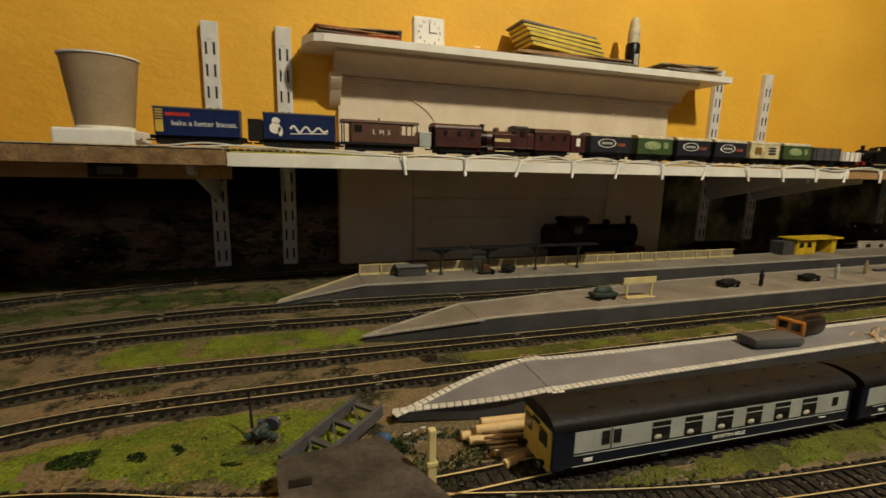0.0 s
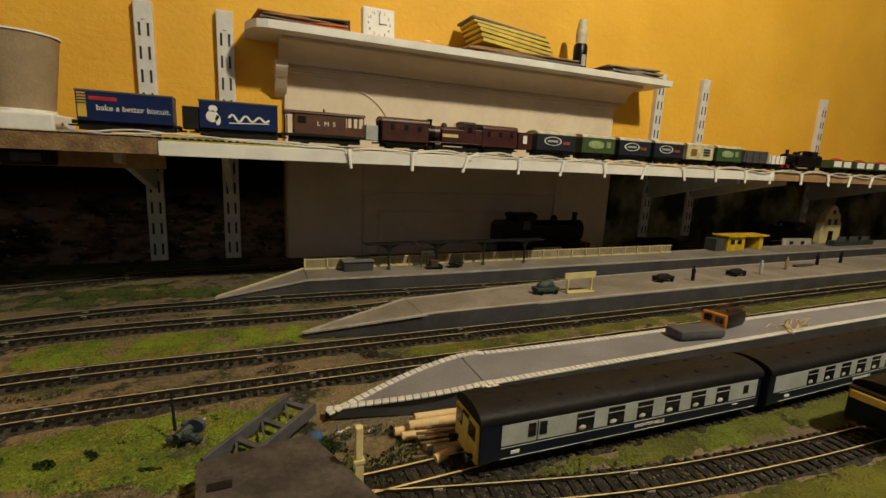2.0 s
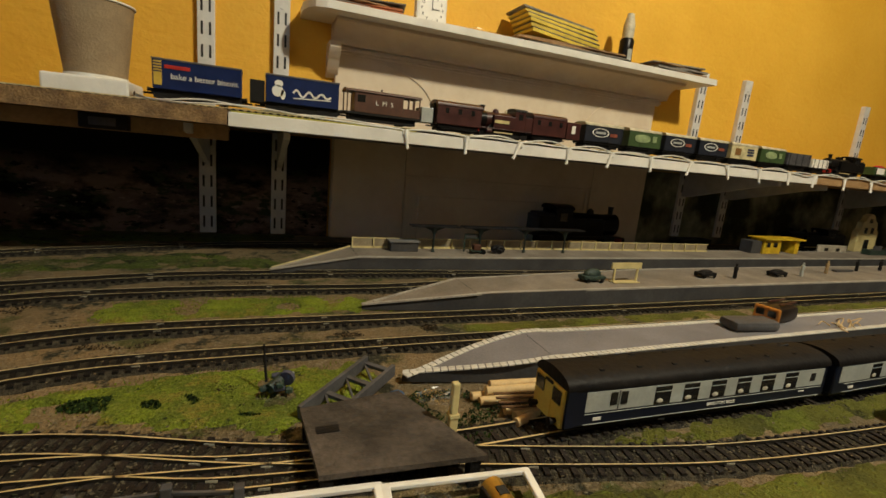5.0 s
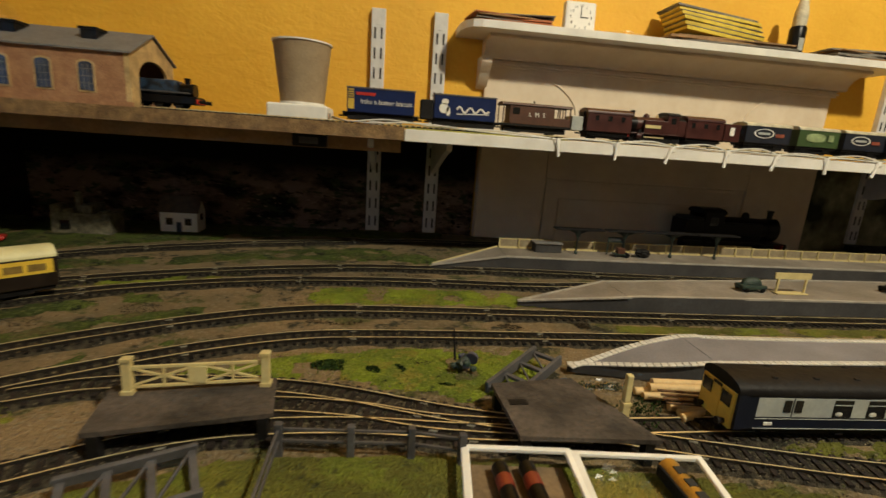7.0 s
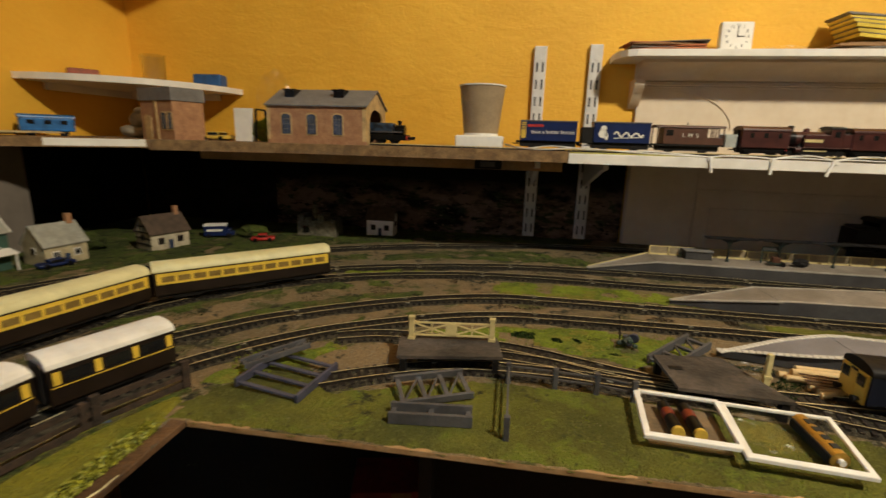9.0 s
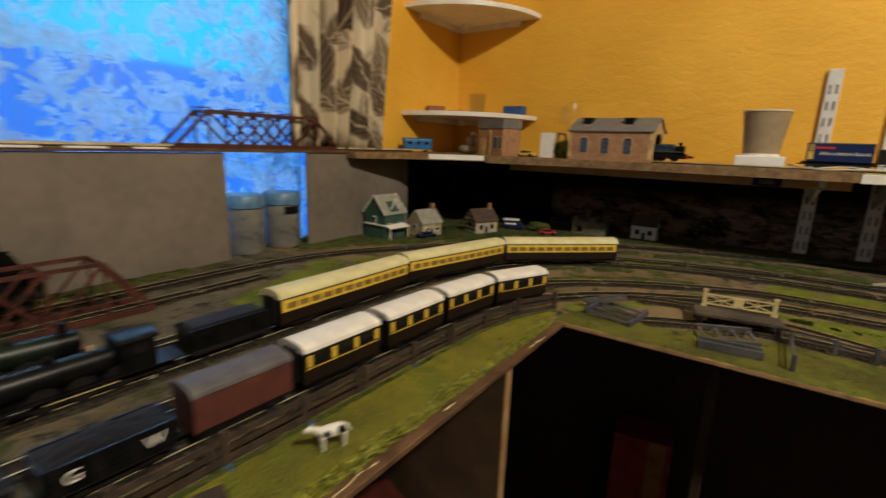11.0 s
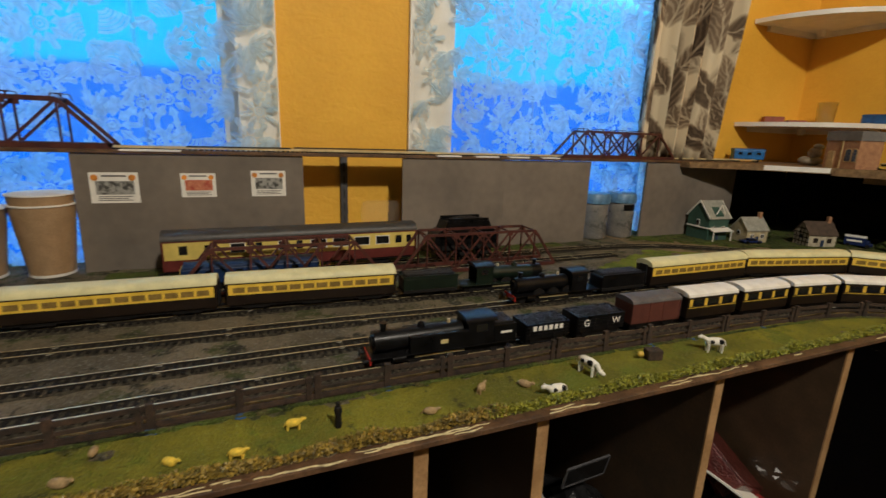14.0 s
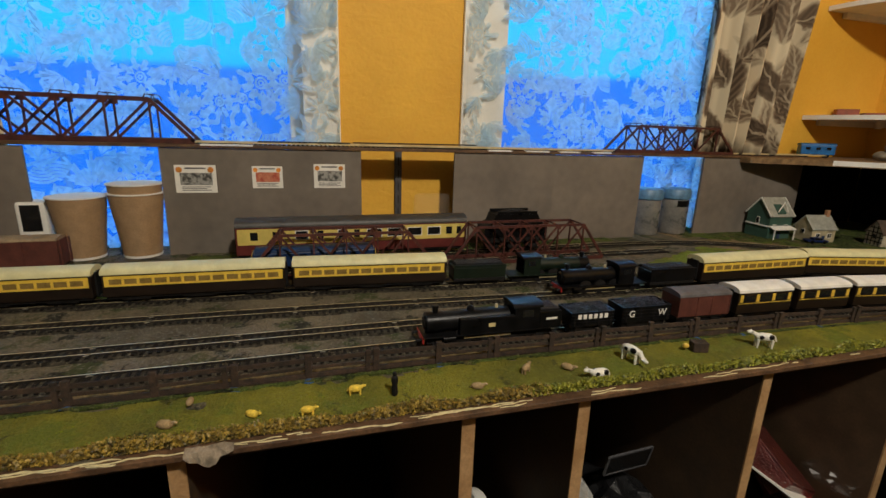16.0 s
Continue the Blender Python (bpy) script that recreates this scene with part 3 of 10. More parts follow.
def track(key):
    line = LINES[key]
    t = thing("track", "model rails on dark sleepers, " + KINDS[key], "track", group="model tracks")
    for side in (-1, 1):
        bm = sweep(bmesh.new(), line, side * GAUGE / 2, 0.0010 if key in "ABC" else 0.0014, 0.0018, RAILTOP)
        two_tone(part("rail", bm, RAIL, t), RAILWEB)
    for k in range(int(line.length / 0.17)):
        q, d = line.at(0.08 + k * 0.17 + random.uniform(-0.03, 0.03))
        for side in (-1, 1):
            m = Matrix.Translation((q.x - side * d.y * GAUGE / 2, q.y + side * d.x * GAUGE / 2, 0)) @ Matrix.Rotation(math.atan2(d.y, d.x), 4, "Z")
            part("rail_joiner", box(-0.0028, -0.0010, 0.0016, 0.0028, 0.0010, 0.0028, 0.0, m), JOINER, t, "bright metal rail joiner")
    bm = bmesh.new()
    n = int(line.length / 0.0082)
    for k in range(n):
        q, d = line.at((k + 0.5) * line.length / n)
        turn = math.atan2(d.y, d.x) + random.uniform(-0.02, 0.02)
        m = Matrix.Translation((q.x, q.y, random.uniform(-0.0002, 0.0003))) @ Matrix.Rotation(turn, 4, "Z")
        if key in "ABC" and -0.36 < q.x < 0.5 or key == "T5" and -0.26 < q.x < 0.12:
            near_sleepers.append((t, m, SLEEP if key == "T5" else SLEEP2))
        else:
            quad_box(bm, -0.0017, -0.0148, 0.0, 0.0017, 0.0148, 0.0019, m)
    if bm.verts:
        s = part("sleepers", bm, SLEEPER if key in ("T1", "T2", "T3", "T4", "T5") else SLEEPERBROWN, t)
        s["kind"] = "stuff"
    # low shoulder of ballast under the sleepers
    if key != "S":
        b = bmesh.new()
        m_ = int(line.length / 0.012)
        prev = None
        for k in range(m_ + 1):
            q, d = line.at(line.length * k / m_)
            r = Vector((-d.y, d.x, 0))
            row = []
            for o, z in ((-0.021, -0.003), (-0.0135, 0.0008), (0.0135, 0.0008), (0.021, -0.003)):
                o += random.uniform(-0.0018, 0.0018)
                row.append(b.verts.new(q + r * o + Vector((0, 0, z + random.uniform(-0.0004, 0.0004)))))
            if prev:
                for i in range(3):
                    b.faces.new((prev[i], row[i], row[i + 1], prev[i + 1]))
            prev = row
        bmesh.ops.recalc_face_normals(b, faces=b.faces[:])
        part("ballast", b, BALLAST, t, "grey ballast shoulder", True)["kind"] = "stuff"
    return t


for key in LINES:
    track(key)


# ---- grass areas ----
def patch(outline, material, label, z=0.0008, rough_edge=0.012, step=0.005, blades=0, tall=0.004, holes=0.42):
    """A tufted mat over a plan outline, with an uneven edge."""
    xs, ys = [p[0] for p in outline], [p[1] for p in outline]
    bm = bmesh.new()

    def inside(x, y):
        hit, j = False, len(outline) - 1
        for i in range(len(outline)):
            (xi, yi), (xj, yj) = outline[i], outline[j]
            if (yi > y) != (yj > y) and x < (xj - xi) * (y - yi) / (yj - yi) + xi:
                hit = not hit
            j = i
        return hit

    vs = {}

    def v(i, j):
        if (i, j) not in vs:
            x, y = min(xs) + i * step, min(ys) + j * step
            h = z + 0.0012 * noise.noise((x * 50, y * 50, 7)) + 0.0005 * noise.noise((x * 220, y * 220, 1))
            vs[i, j] = bm.verts.new((x + random.uniform(-0.3, 0.3) * step, y + random.uniform(-0.3, 0.3) * step, h))
        return vs[i, j]

    for i in range(int((max(xs) - min(xs)) / step)):
        for j in range(int((max(ys) - min(ys)) / step)):
            x, y = min(xs) + (i + 0.5) * step, min(ys) + (j + 0.5) * step
            dx, dy = rough_edge * noise.noise((x * 45, y * 45, 11)), rough_edge * noise.noise((x * 45, y * 45, 23))
            if inside(x + dx, y + dy) and noise.noise((x * 28, y * 28, 40)) > -holes:
                bm.faces.new((v(i, j), v(i + 1, j), v(i + 1, j + 1), v(i, j + 1)))
    for w_ in bm.verts:
        if len(w_.link_faces) < 4:
            w_.co.z = -0.0022
    for _ in range(blades):
        x, y = random.uniform(min(xs), max(xs)), random.uniform(min(ys), max(ys))
        if inside(x, y):
            a, h, w = random.uniform(0, math.tau), tall * random.uniform(0.4, 1.0), 0.0005
            c = Vector((x, y, z - 0.001))
            lean = Vector((random.uniform(-1, 1), random.uniform(-1, 1), 0)) * h * 0.5
            bm.faces.new([bm.verts.new(p) for p in (c + Vector((w * math.cos(a), w * math.sin(a), 0)), c - Vector((w * math.cos(a), w * math.sin(a), 0)), c + lean + Vector((0, 0, h)))])
    return solid("grass", bm, material, label, "grass", "stuff", True)


patch([(-0.204, 0.451), (-0.129, 0.451), (-0.053, 0.454), (0.058, 0.452), (0.099, 0.461), (0.049, 0.495), (-0.022, 0.515), (-0.113, 0.512), (-0.194, 0.508)], GRASS, "bright green static grass between two tracks", blades=900)
patch([(-0.306, 0.279), (-0.255, 0.304), (-0.174, 0.332), (-0.104, 0.343), (-0.043, 0.339), (0.007, 0.342), (0.027, 0.304), (-0.023, 0.263), (-0.053, 0.253), (-0.134, 0.281), (-0.225, 0.293)], GRASS, "bright green static grass in front of the inner line", blades=1200)
patch([(0.129, 0.380), (2.095, 0.385), (2.094, 0.408), (0.129, 0.405)], GRASSOLIVE, "strip of olive green grass behind the platform", blades=900)
patch([(0.150, 0.202), (0.150, 0.193), (0.200, 0.186), (0.302, 0.172), (0.612, 0.160), (2.116, 0.168), (2.110, 0.221), (0.301, 0.202)], GRASSOLIVE, "olive grass beside the platform road", blades=1800, holes=0.75)
patch([(-0.430, 0.0945), (2.122, 0.0945), (2.121, 0.133), (0.456, 0.125), (0.200, 0.146), (-0.003, 0.187), (-0.074, 0.198), (-0.205, 0.199), (-0.265, 0.179), (-0.326, 0.155), (-0.372, 0.206), (-0.407, 0.176), (-0.437, 0.115)], GRASSOLIVE, "olive green mat along the front edge of the board", blades=1500, holes=0.75, rough_edge=0.002)
patch([(-0.490, -2.0), (-0.427, -2.0), (-0.427, 0.085), (-0.447, 0.136), (-0.477, 0.095), (-0.504, -0.089), (-0.502, -0.595)], GRASSMEADOW, "green meadow strip beside the fence", blades=2200, holes=0.75)
patch([(-0.367, 0.252), (-0.417, 0.202), (-0.447, 0.146), (-0.417, 0.135), (-0.377, 0.186), (-0.336, 0.242)], GRASS, "bright green grass by the inner corner", blades=500)
patch([(-0.428, 0.577), (-0.306, 0.626), (-0.122, 0.644), (-0.001, 0.630), (-0.041, 0.682), (-0.152, 0.725), (-0.285, 0.687), (-0.408, 0.628)], GRASSDARK, "dark green scatter between two running lines", blades=2000)
patch([(-0.716, 0.349), (-0.613, 0.480), (-0.490, 0.569), (-0.428, 0.588), (-0.428, 0.629), (-0.531, 0.591), (-0.655, 0.492), (-0.738, 0.391)], GRASSDARK, "dark green scatter on the bend", blades=500)
patch([(-1.009, 0.127), (-0.957, 0.189), (-0.843, 0.374), (-0.676, 0.565), (-0.510, 0.693), (-0.305, 0.790), (0.001, 0.825), (0.001, 0.868), (-1.105, 0.868), (-1.105, 0.128)], GRASSDARK, "dark green lawn round the model houses", z=0.002, blades=1500)
patch([(-0.632, 0.201), (-0.571, 0.293), (-0.479, 0.383), (-0.408, 0.423), (-0.336, 0.452), (-0.367, 0.473), (-0.469, 0.424), (-0.571, 0.334), (-0.642, 0.222)], GRASSDARK, "dark green scatter between the curves", blades=500)
patch([(-0.811, -0.137), (-0.749, -0.138), (-0.755, 0.121), (-0.819, 0.227), (-0.901, 0.083)], GRASS, "patchy green grass by the storage siding", blades=500)
patch([(-0.831, -1.472), (-0.782, -1.472), (-0.775, -0.895), (-0.815, -0.895)], GRASS, "patchy green grass by the long sidings", blades=400)
patch([(-0.992, -0.996), (-0.942, -0.995), (-0.981, -0.084), (-1.024, -0.083)], GRASSDARK, "dark scatter along the foot of the card", blades=500)


patch([(-0.449, 0.485), (-0.367, 0.514), (-0.265, 0.543), (-0.306, 0.554), (-0.428, 0.511), (-0.510, 0.456)], GRASS, "green grass between the two curving main lines", blades=600, holes=0.2)
patch([(-0.610, 0.118), (-0.570, 0.221), (-0.489, 0.322), (-0.387, 0.402), (-0.286, 0.440), (-0.306, 0.405), (-0.428, 0.331), (-0.519, 0.230), (-0.569, 0.097)], GRASSDARK, "mossy green scatter inside the curve", blades=900, holes=0.3)
patch([(-0.528, 0.107), (-0.468, 0.219), (-0.377, 0.309), (-0.276, 0.363), (-0.306, 0.333), (-0.407, 0.264), (-0.478, 0.178), (-0.518, 0.065)], GRASSDARK, "thin green scatter between the inner lines", blades=500, holes=0.1)

# ---- platforms ----
def platform(label, front, rear, tip, ramp_x, height, top_mat, edge_mat, blocks):
    """A platform with a ramped, tapering end: front and rear edges as plan lines from the ramp to the far end."""
    t = thing("platform", label, "platform")
    pts = [tip] + front + rear[::-1]
    tx = tip[0]

    def up(x, y):
        return height if x >= ramp_x - 1e-6 else 0.005 + (height - 0.005) * (x - tx) / (ramp_x - tx)

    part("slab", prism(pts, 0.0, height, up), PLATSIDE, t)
    for sec in range(2):
        if sec == 0:
            poly = [tip, front[0], rear[0]]
        else:
            poly = front + rear[::-1]
        g = 0.0004
        bm = bmesh.new()
        vs = [bm.verts.new((x + (-g if sec == 0 and x > tx else g if sec else 0), y, up(x, y) + 0.0006)) for x, y in poly]
        bm.faces.new(vs)
        bmesh.ops.recalc_face_normals(bm, faces=bm.faces[:])
        if bm.faces[:][0].normal.z < 0:
            bmesh.ops.reverse_faces(bm, faces=bm.faces[:])
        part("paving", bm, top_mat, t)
    if blocks:
        me = None
        for edge in (front, rear):
            line = Line([(*tip, 0.0)] + [(x, y, 0.0) for x, y in edge], 0.01)
            n = int(min(line.length, 0.98) / 0.0058)
            for k in range(n):
                q, d = line.at((k + 0.5) * 0.0058)
                if me is None:
                    me = finish("edge_block", box(-0.0024, -0.0030, 0, 0.0024, 0.0030, 0.0010), edge_mat)
                side = 1 if edge is front else -1
                r = Vector((-d.y, d.x, 0)) * side * 0.0031
                ob = new("edge_block", me)
                ob.parent = t
                slope = math.atan2(height - 0.005, ramp_x - tx) if q.x < ramp_x else 0
                ob.matrix_basis = Matrix.Translation((q.x + r.x, q.y + r.y, up(q.x, q.y) + 0.0006)) @ Matrix.Rotation(math.atan2(d.y, d.x), 4, "Z") @ Matrix.Rotation(-slope, 4, "Y")
    else:
        for edge in (front, rear):
            bm = bmesh.new()
            line = Line([(x, y) for x, y in edge], 0.02)
            side = 1 if edge is front else -1
            sweep(bm, line, side * 0.0014, 0.0040, height - 0.001, height + 0.0012, 0.05)
            part("coping", bm, edge_mat, t)
            a, b = Vector((*tip, 0.0062)), Vector((*edge[0], height + 0.0004))
            n = 20
            for k in range(n):
                bm = bar(bmesh.new(), a.lerp(b, (k + 0.04) / n), a.lerp(b, (k + 0.96) / n), 0.0042, 0.0018)
                part("edge_block", bm, edge_mat, t)
    return t


COPING = mat("stone_coping", (0.36, 0.33, 0.28), rough=0.8, var=0.12, scale=60, bump=0.2)
platform("grey card platform with white edge blocks and a ramped end", [(0.156, 0.273), (0.352, 0.274), (2.104, 0.283)], [(0.159, 0.332), (0.399, 0.326), (2.100, 0.326)], (0.038, 0.299), 0.157, 0.020, PLATGREY, PLATWHITE, True)
platform("brown stone island platform with a ramped end", [(0.167, 0.439), (0.353, 0.444), (2.091, 0.454)], [(0.166, 0.502), (0.380, 0.525), (0.670, 0.544), (2.087, 0.555)], (0.040, 0.459), 0.167, 0.020, PLATBROWN, COPING, False)
platform("grey-green rear platform with a long ramp", [(0.066, 0.616), (0.242, 0.612), (0.609, 0.613), (2.085, 0.621)], [(0.067, 0.681), (0.243, 0.680), (0.610, 0.683), (2.084, 0.705)], (-0.049, 0.605), 0.066, 0.020, PLATBROWN, COPING, False)

# ---- upper shelf round the back wall ----
SZ = 0.198
sh = thing("shelf", "chipboard plank shelf with a bare sawn edge, running into the corner", "shelf")
part("plank", prism([(-0.098, 0.594), (-0.60, 0.590), (-0.80, 0.535), (-0.80, BY), (-0.098, BY)], SZ - 0.0175, SZ), CHIPBOARD, sh)
part("plank", prism([(-0.801, 0.535), (-0.93, 0.42), (-0.985, 0.28), (WX, 0.28), (WX, BY), (-0.801, BY)], SZ - 0.014, SZ), CHIPBOARD, sh)
part("edge_strip", bar(bmesh.new(), (-0.9045, 0.4440, SZ - 0.0062), (-0.8035, 0.5335, SZ - 0.0062), 0.0022, 0.0118), PAPERWHITE, sh, "white paper strip on the sawn edge")
part("batten", box(-0.790, 0.652, SZ - 0.036, -0.100, 0.670, SZ - 0.0177, 0.001), PLYWOOD, sh, "pine batten under the plank")
# shelf top toned down: shade and weaker bounce are put into its colour
SHELFTOP = mat("shaded_shelf_paint", (0.20, 0.165, 0.115), (0.13, 0.105, 0.07), rough=0.7, var=0.15, scale=20, bump=0.1)
sh = thing("shelf", "white-edged shelf board, shade put into its top colour, with a yellow-green lining", "shelf")
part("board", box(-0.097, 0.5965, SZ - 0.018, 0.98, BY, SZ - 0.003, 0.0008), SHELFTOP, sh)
part("edge_strip", box(-0.097, 0.5935, SZ - 0.0185, 0.98, 0.5964, SZ - 0.0025, 0.0006), WHITE, sh, "white gloss edge strip")
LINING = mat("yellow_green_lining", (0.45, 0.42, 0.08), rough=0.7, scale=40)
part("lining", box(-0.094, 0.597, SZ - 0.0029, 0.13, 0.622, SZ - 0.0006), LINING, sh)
sh = thing("shelf", "bare timber shelf board continuing the white one", "shelf")
part("board", box(0.981, 0.595, SZ - 0.018, 2.15, BY, SZ, 0.0012), PLYWOOD, sh)

# shelf track and bracket uprights
t = thing("track", "model track along the upper shelf", "track", group="model tracks")
UL = Line([(2.1, 0.640), (0.5, 0.640), (-0.2, 0.640), (-0.62, 0.66)])
for side in (-1, 1):
    part("rail", sweep(bmesh.new(), UL, side * GAUGE / 2, 0.0012, SZ + 0.0024, SZ + RAILTOP, 0.03), RAIL, t)
bm = bmesh.new()
for k in range(int(UL.length / 0.0085)):
    q, d = UL.at(k * 0.0085)
    quad_box(bm, q.x - 0.0019, q.y - 0.0148, SZ, q.x + 0.0019, q.y + 0.0148, SZ + 0.0024)
part("sleepers", bm, SLEEPER, t)["kind"] = "stuff"
# black strip added where the gap below the wagons reads dark
part("track_bed", box(-0.60, 0.6215, SZ - 0.0002, 2.1, 0.6585, SZ + 0.0010), UNDER, t, "black strip added for the dark gap below the wagons")


def upright(x, z0, z1):
    u = thing("shelf_upright", "white enamelled twin-slot shelf upright screwed to the wall", "shelf upright", Matrix.Translation((x, BY, 0)), "shelf uprights")
    w = 0.0125
    part("channel", box(-w, -0.012, z0, w, 0, z1, 0.0012), WHITEMETAL, u)
    n = int((z1 - z0) / 0.034)
    for k in range(n):
        for sx in (-0.0058, 0.0058):
            part("slot", box(sx - 0.0016, -0.0125, z0 + 0.010 + k * 0.034, sx + 0.0016, -0.0118, z0 + 0.029 + k * 0.034), DARKSLOT, u)
    for k in (0, n - 1):
        z_ = z0 + 0.036 + k * 0.034
        part("screw", tube(bmesh.new(), (0, -0.0135, z_), (0, -0.011, z_), 0.0028), WHITEMETAL, u)
    b = bmesh.new()
    pts = [(-0.012, SZ - 0.019), (-0.24, SZ - 0.019), (-0.24, SZ - 0.028), (-0.20, SZ - 0.034), (-0.03, SZ - 0.075), (-0.012, SZ - 0.075)]
    a_, c_ = [b.verts.new((-0.004, y, z)) for y, z in pts], [b.verts.new((0.004, y, z)) for y, z in pts]
    for k in range(6):
        b.faces.new((a_[k], a_[(k + 1) % 6], c_[(k + 1) % 6], c_[k]))
    b.faces.new(a_[::-1]), b.faces.new(c_)
    bmesh.ops.recalc_face_normals(b, faces=b.faces[:])
    part("bracket", b, WHITEMETAL, u)
    return u


upright(-0.143, 0.004, 0.405)
upright(-0.031, 0.004, 0.408)
upright(0.927, 0.02, 0.418)
upright(1.081, 0.02, 0.422)
upright(1.591, 0.02, 0.42)

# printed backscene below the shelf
structure("backscene_dark", box(WX + 0.006, BY - 0.005, 0.0, -0.752, BY - 0.0005, SZ - 0.02), SHADEDSCENE, "printed paper behind the model houses, darkened in its colour for corner shade", "backscene")
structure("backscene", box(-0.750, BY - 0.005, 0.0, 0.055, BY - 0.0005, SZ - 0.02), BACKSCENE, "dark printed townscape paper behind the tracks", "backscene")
structure("backscene_east", box(0.80, BY - 0.005, 0.0, 2.15, BY - 0.0005, SZ - 0.02), BACKSCENE2, "dark printed countryside paper behind the tracks", "backscene")
structure("backscene_corner", box(WX + 0.0005, 0.50, 0.0, WX + 0.005, BY - 0.006, SZ - 0.02), SHADEDSCENE, "printed paper in the corner, darkened in its colour for shade", "backscene")

# ---- fireplace surround and mantelpiece ----
mp = thing("mantelpiece", "cream-painted wooden fireplace surround with a moulded mantel shelf", "mantelpiece")
fy = BY - 0.010
part("surround", box(0.058, fy, 0.0, 0.790, BY - 0.0003, 0.338, 0.002), CREAMPAINT, mp)
for x0, x1 in ((0.060, 0.196), (0.638, 0.795)):
    part("pilaster", box(x0, fy - 0.006, 0.0, x1, fy, 0.186, 0.002), CREAMPAINT, mp)
part("rail", box(0.196, fy - 0.006, 0.125, 0.638, fy, 0.200, 0.002), CREAMPAINT, mp)
part("panel_bead", box(0.199, fy - 0.003, 0.117, 0.635, fy, 0.1235, 0.0012), CREAMPAINT, mp)
part("panel_bead", box(0.199, fy - 0.003, 0.0, 0.206, fy, 0.117, 0.0012), CREAMPAINT, mp)
part("panel_bead", box(0.628, fy - 0.003, 0.0, 0.635, fy, 0.117, 0.0012), CREAMPAINT, mp)
part("panel", box(0.228, fy - 0.0055, 0.0, 0.612, fy, 0.087, 0.002), CREAMPAINT, mp)


def cornice_run(z0, steps, x0, x1):
    """A stepped moulding: each step is (rise, how far it stands out)."""
    for rise, out in steps:
        part("moulding", box(x0 - out * 0.6, fy - out, z0, x1 + out * 0.6, fy + 0.001, z0 + rise - 0.0004, min(0.0022, rise * 0.3)), CREAMPAINT, mp)
        z0 += rise


cornice_run(0.325, ((0.004, 0.004), (0.0045, 0.007), (0.0045, 0.004)), 0.060, 0.795)
cove = [(BY - 0.0003, 0.3385), (fy - 0.008, 0.3385)] + [(fy - 0.010 - 0.040 * (1 - math.cos(a)), 0.3395 + 0.026 * math.sin(a)) for a in (math.pi / 2 * k / 8 for k in range(9))] + [(fy - 0.056, 0.3665), (fy - 0.056, 0.3716), (BY - 0.0003, 0.3716)]
part("cove", section(cove, 0.050, 0.812), CREAMPAINT, mp, "cream hollow moulding", True)
part("shelf_board", prism([(0.030, 0.772), (0.865, 0.772), (0.865, BY - 0.0003), (-0.002, BY - 0.0003), (-0.002, 0.815), (0.004, 0.792), (0.014, 0.778)], 0.372, 0.384), WHITE, mp, "white-painted mantel shelf")
for cx_ in (0.052,):
    scroll = [(BY - 0.0005, 0.338), (0.826, 0.338), (0.825, 0.328), (0.831, 0.319), (0.839, 0.314), (0.844, 0.305), (0.851, 0.299), (0.857, 0.290), (BY - 0.0005, 0.284)]
    part("corbel", section(scroll, cx_ - 0.009, cx_ + 0.010), CREAMPAINT, mp, "scrolled corbel", True)
# curved inlay lines on the frieze
for x0, x1, z0, z1 in ((0.111, 0.245, 0.322, 0.245), (0.746, 0.600, 0.330, 0.250)):
    sw = bmesh.new()
    rings = []
    for k in range(25):
        a = math.pi / 2 * k / 24
        px, pz = x0 + (x1 - x0) * math.sin(a), z1 + (z0 - z1) * math.cos(a)
        dx, dz = (x1 - x0) * math.cos(a), -(z0 - z1) * math.sin(a)
        ln = math.hypot(dx, dz)
        nx, nz = -dz / ln * 0.0017, dx / ln * 0.0017
        rings.append([sw.verts.new(p) for p in ((px - nx, fy, pz - nz), (px - nx, fy - 0.0022, pz - nz), (px + nx, fy - 0.0022, pz + nz), (px + nx, fy, pz + nz))])
    for ra, rb in zip(rings, rings[1:]):
        for q in range(4):
            sw.faces.new((ra[q], ra[(q + 1) % 4], rb[(q + 1) % 4], rb[q]))
    sw.faces.new(rings[0]), sw.faces.new(rings[-1][::-1])
    bmesh.ops.recalc_face_normals(sw, faces=sw.faces[:])
    part("curved_bead", sw, CREAMPAINT, mp)

# ---- grey card backing along the window side ----
CX = -1.014
for y0, y1 in ((-2.05, -1.222), (-1.024, -0.671), (-0.478, -0.008), (0.170, 0.50)):
    cb = thing("card_backing", "grey-painted card backing board standing on edge", "backing board", group="card backing boards")
    cuts = max(1, round((y1 - y0) / 0.26))
    for k in range(cuts):
        a, b = y0 + (y1 - y0) * k / cuts, y0 + (y1 - y0) * (k + 1) / cuts
        part("sheet", box(CX - 0.006 - 0.0007 * (k % 2), a, -0.004, CX - 0.0007 * (k % 2), b, 0.194 - 0.0006 * (k % 3), 0.0008), GREYCARD, cb)
tp = thing("high_level_track", "thin timber strip carrying single model track along the windows", "track")
part("strip", box(CX - 0.052, -2.05, 0.1945, CX + 0.004, 0.45, 0.2005, 0.0008), DARKWOOD, tp)
for x in (-0.008, 0.0085):
    part("rail", box(CX - 0.026 + x, -2.05, 0.2029, CX - 0.0248 + x, 0.60, 0.2065), RAIL, tp)
bm = bmesh.new()
for k in range(300):
    y = -2.04 + k * 0.0085
    quad_box(bm, CX - 0.040, y, 0.2005, CX - 0.011, y + 0.0038, 0.2029)
part("sleepers", bm, SLEEPER, tp)["kind"] = "stuff"

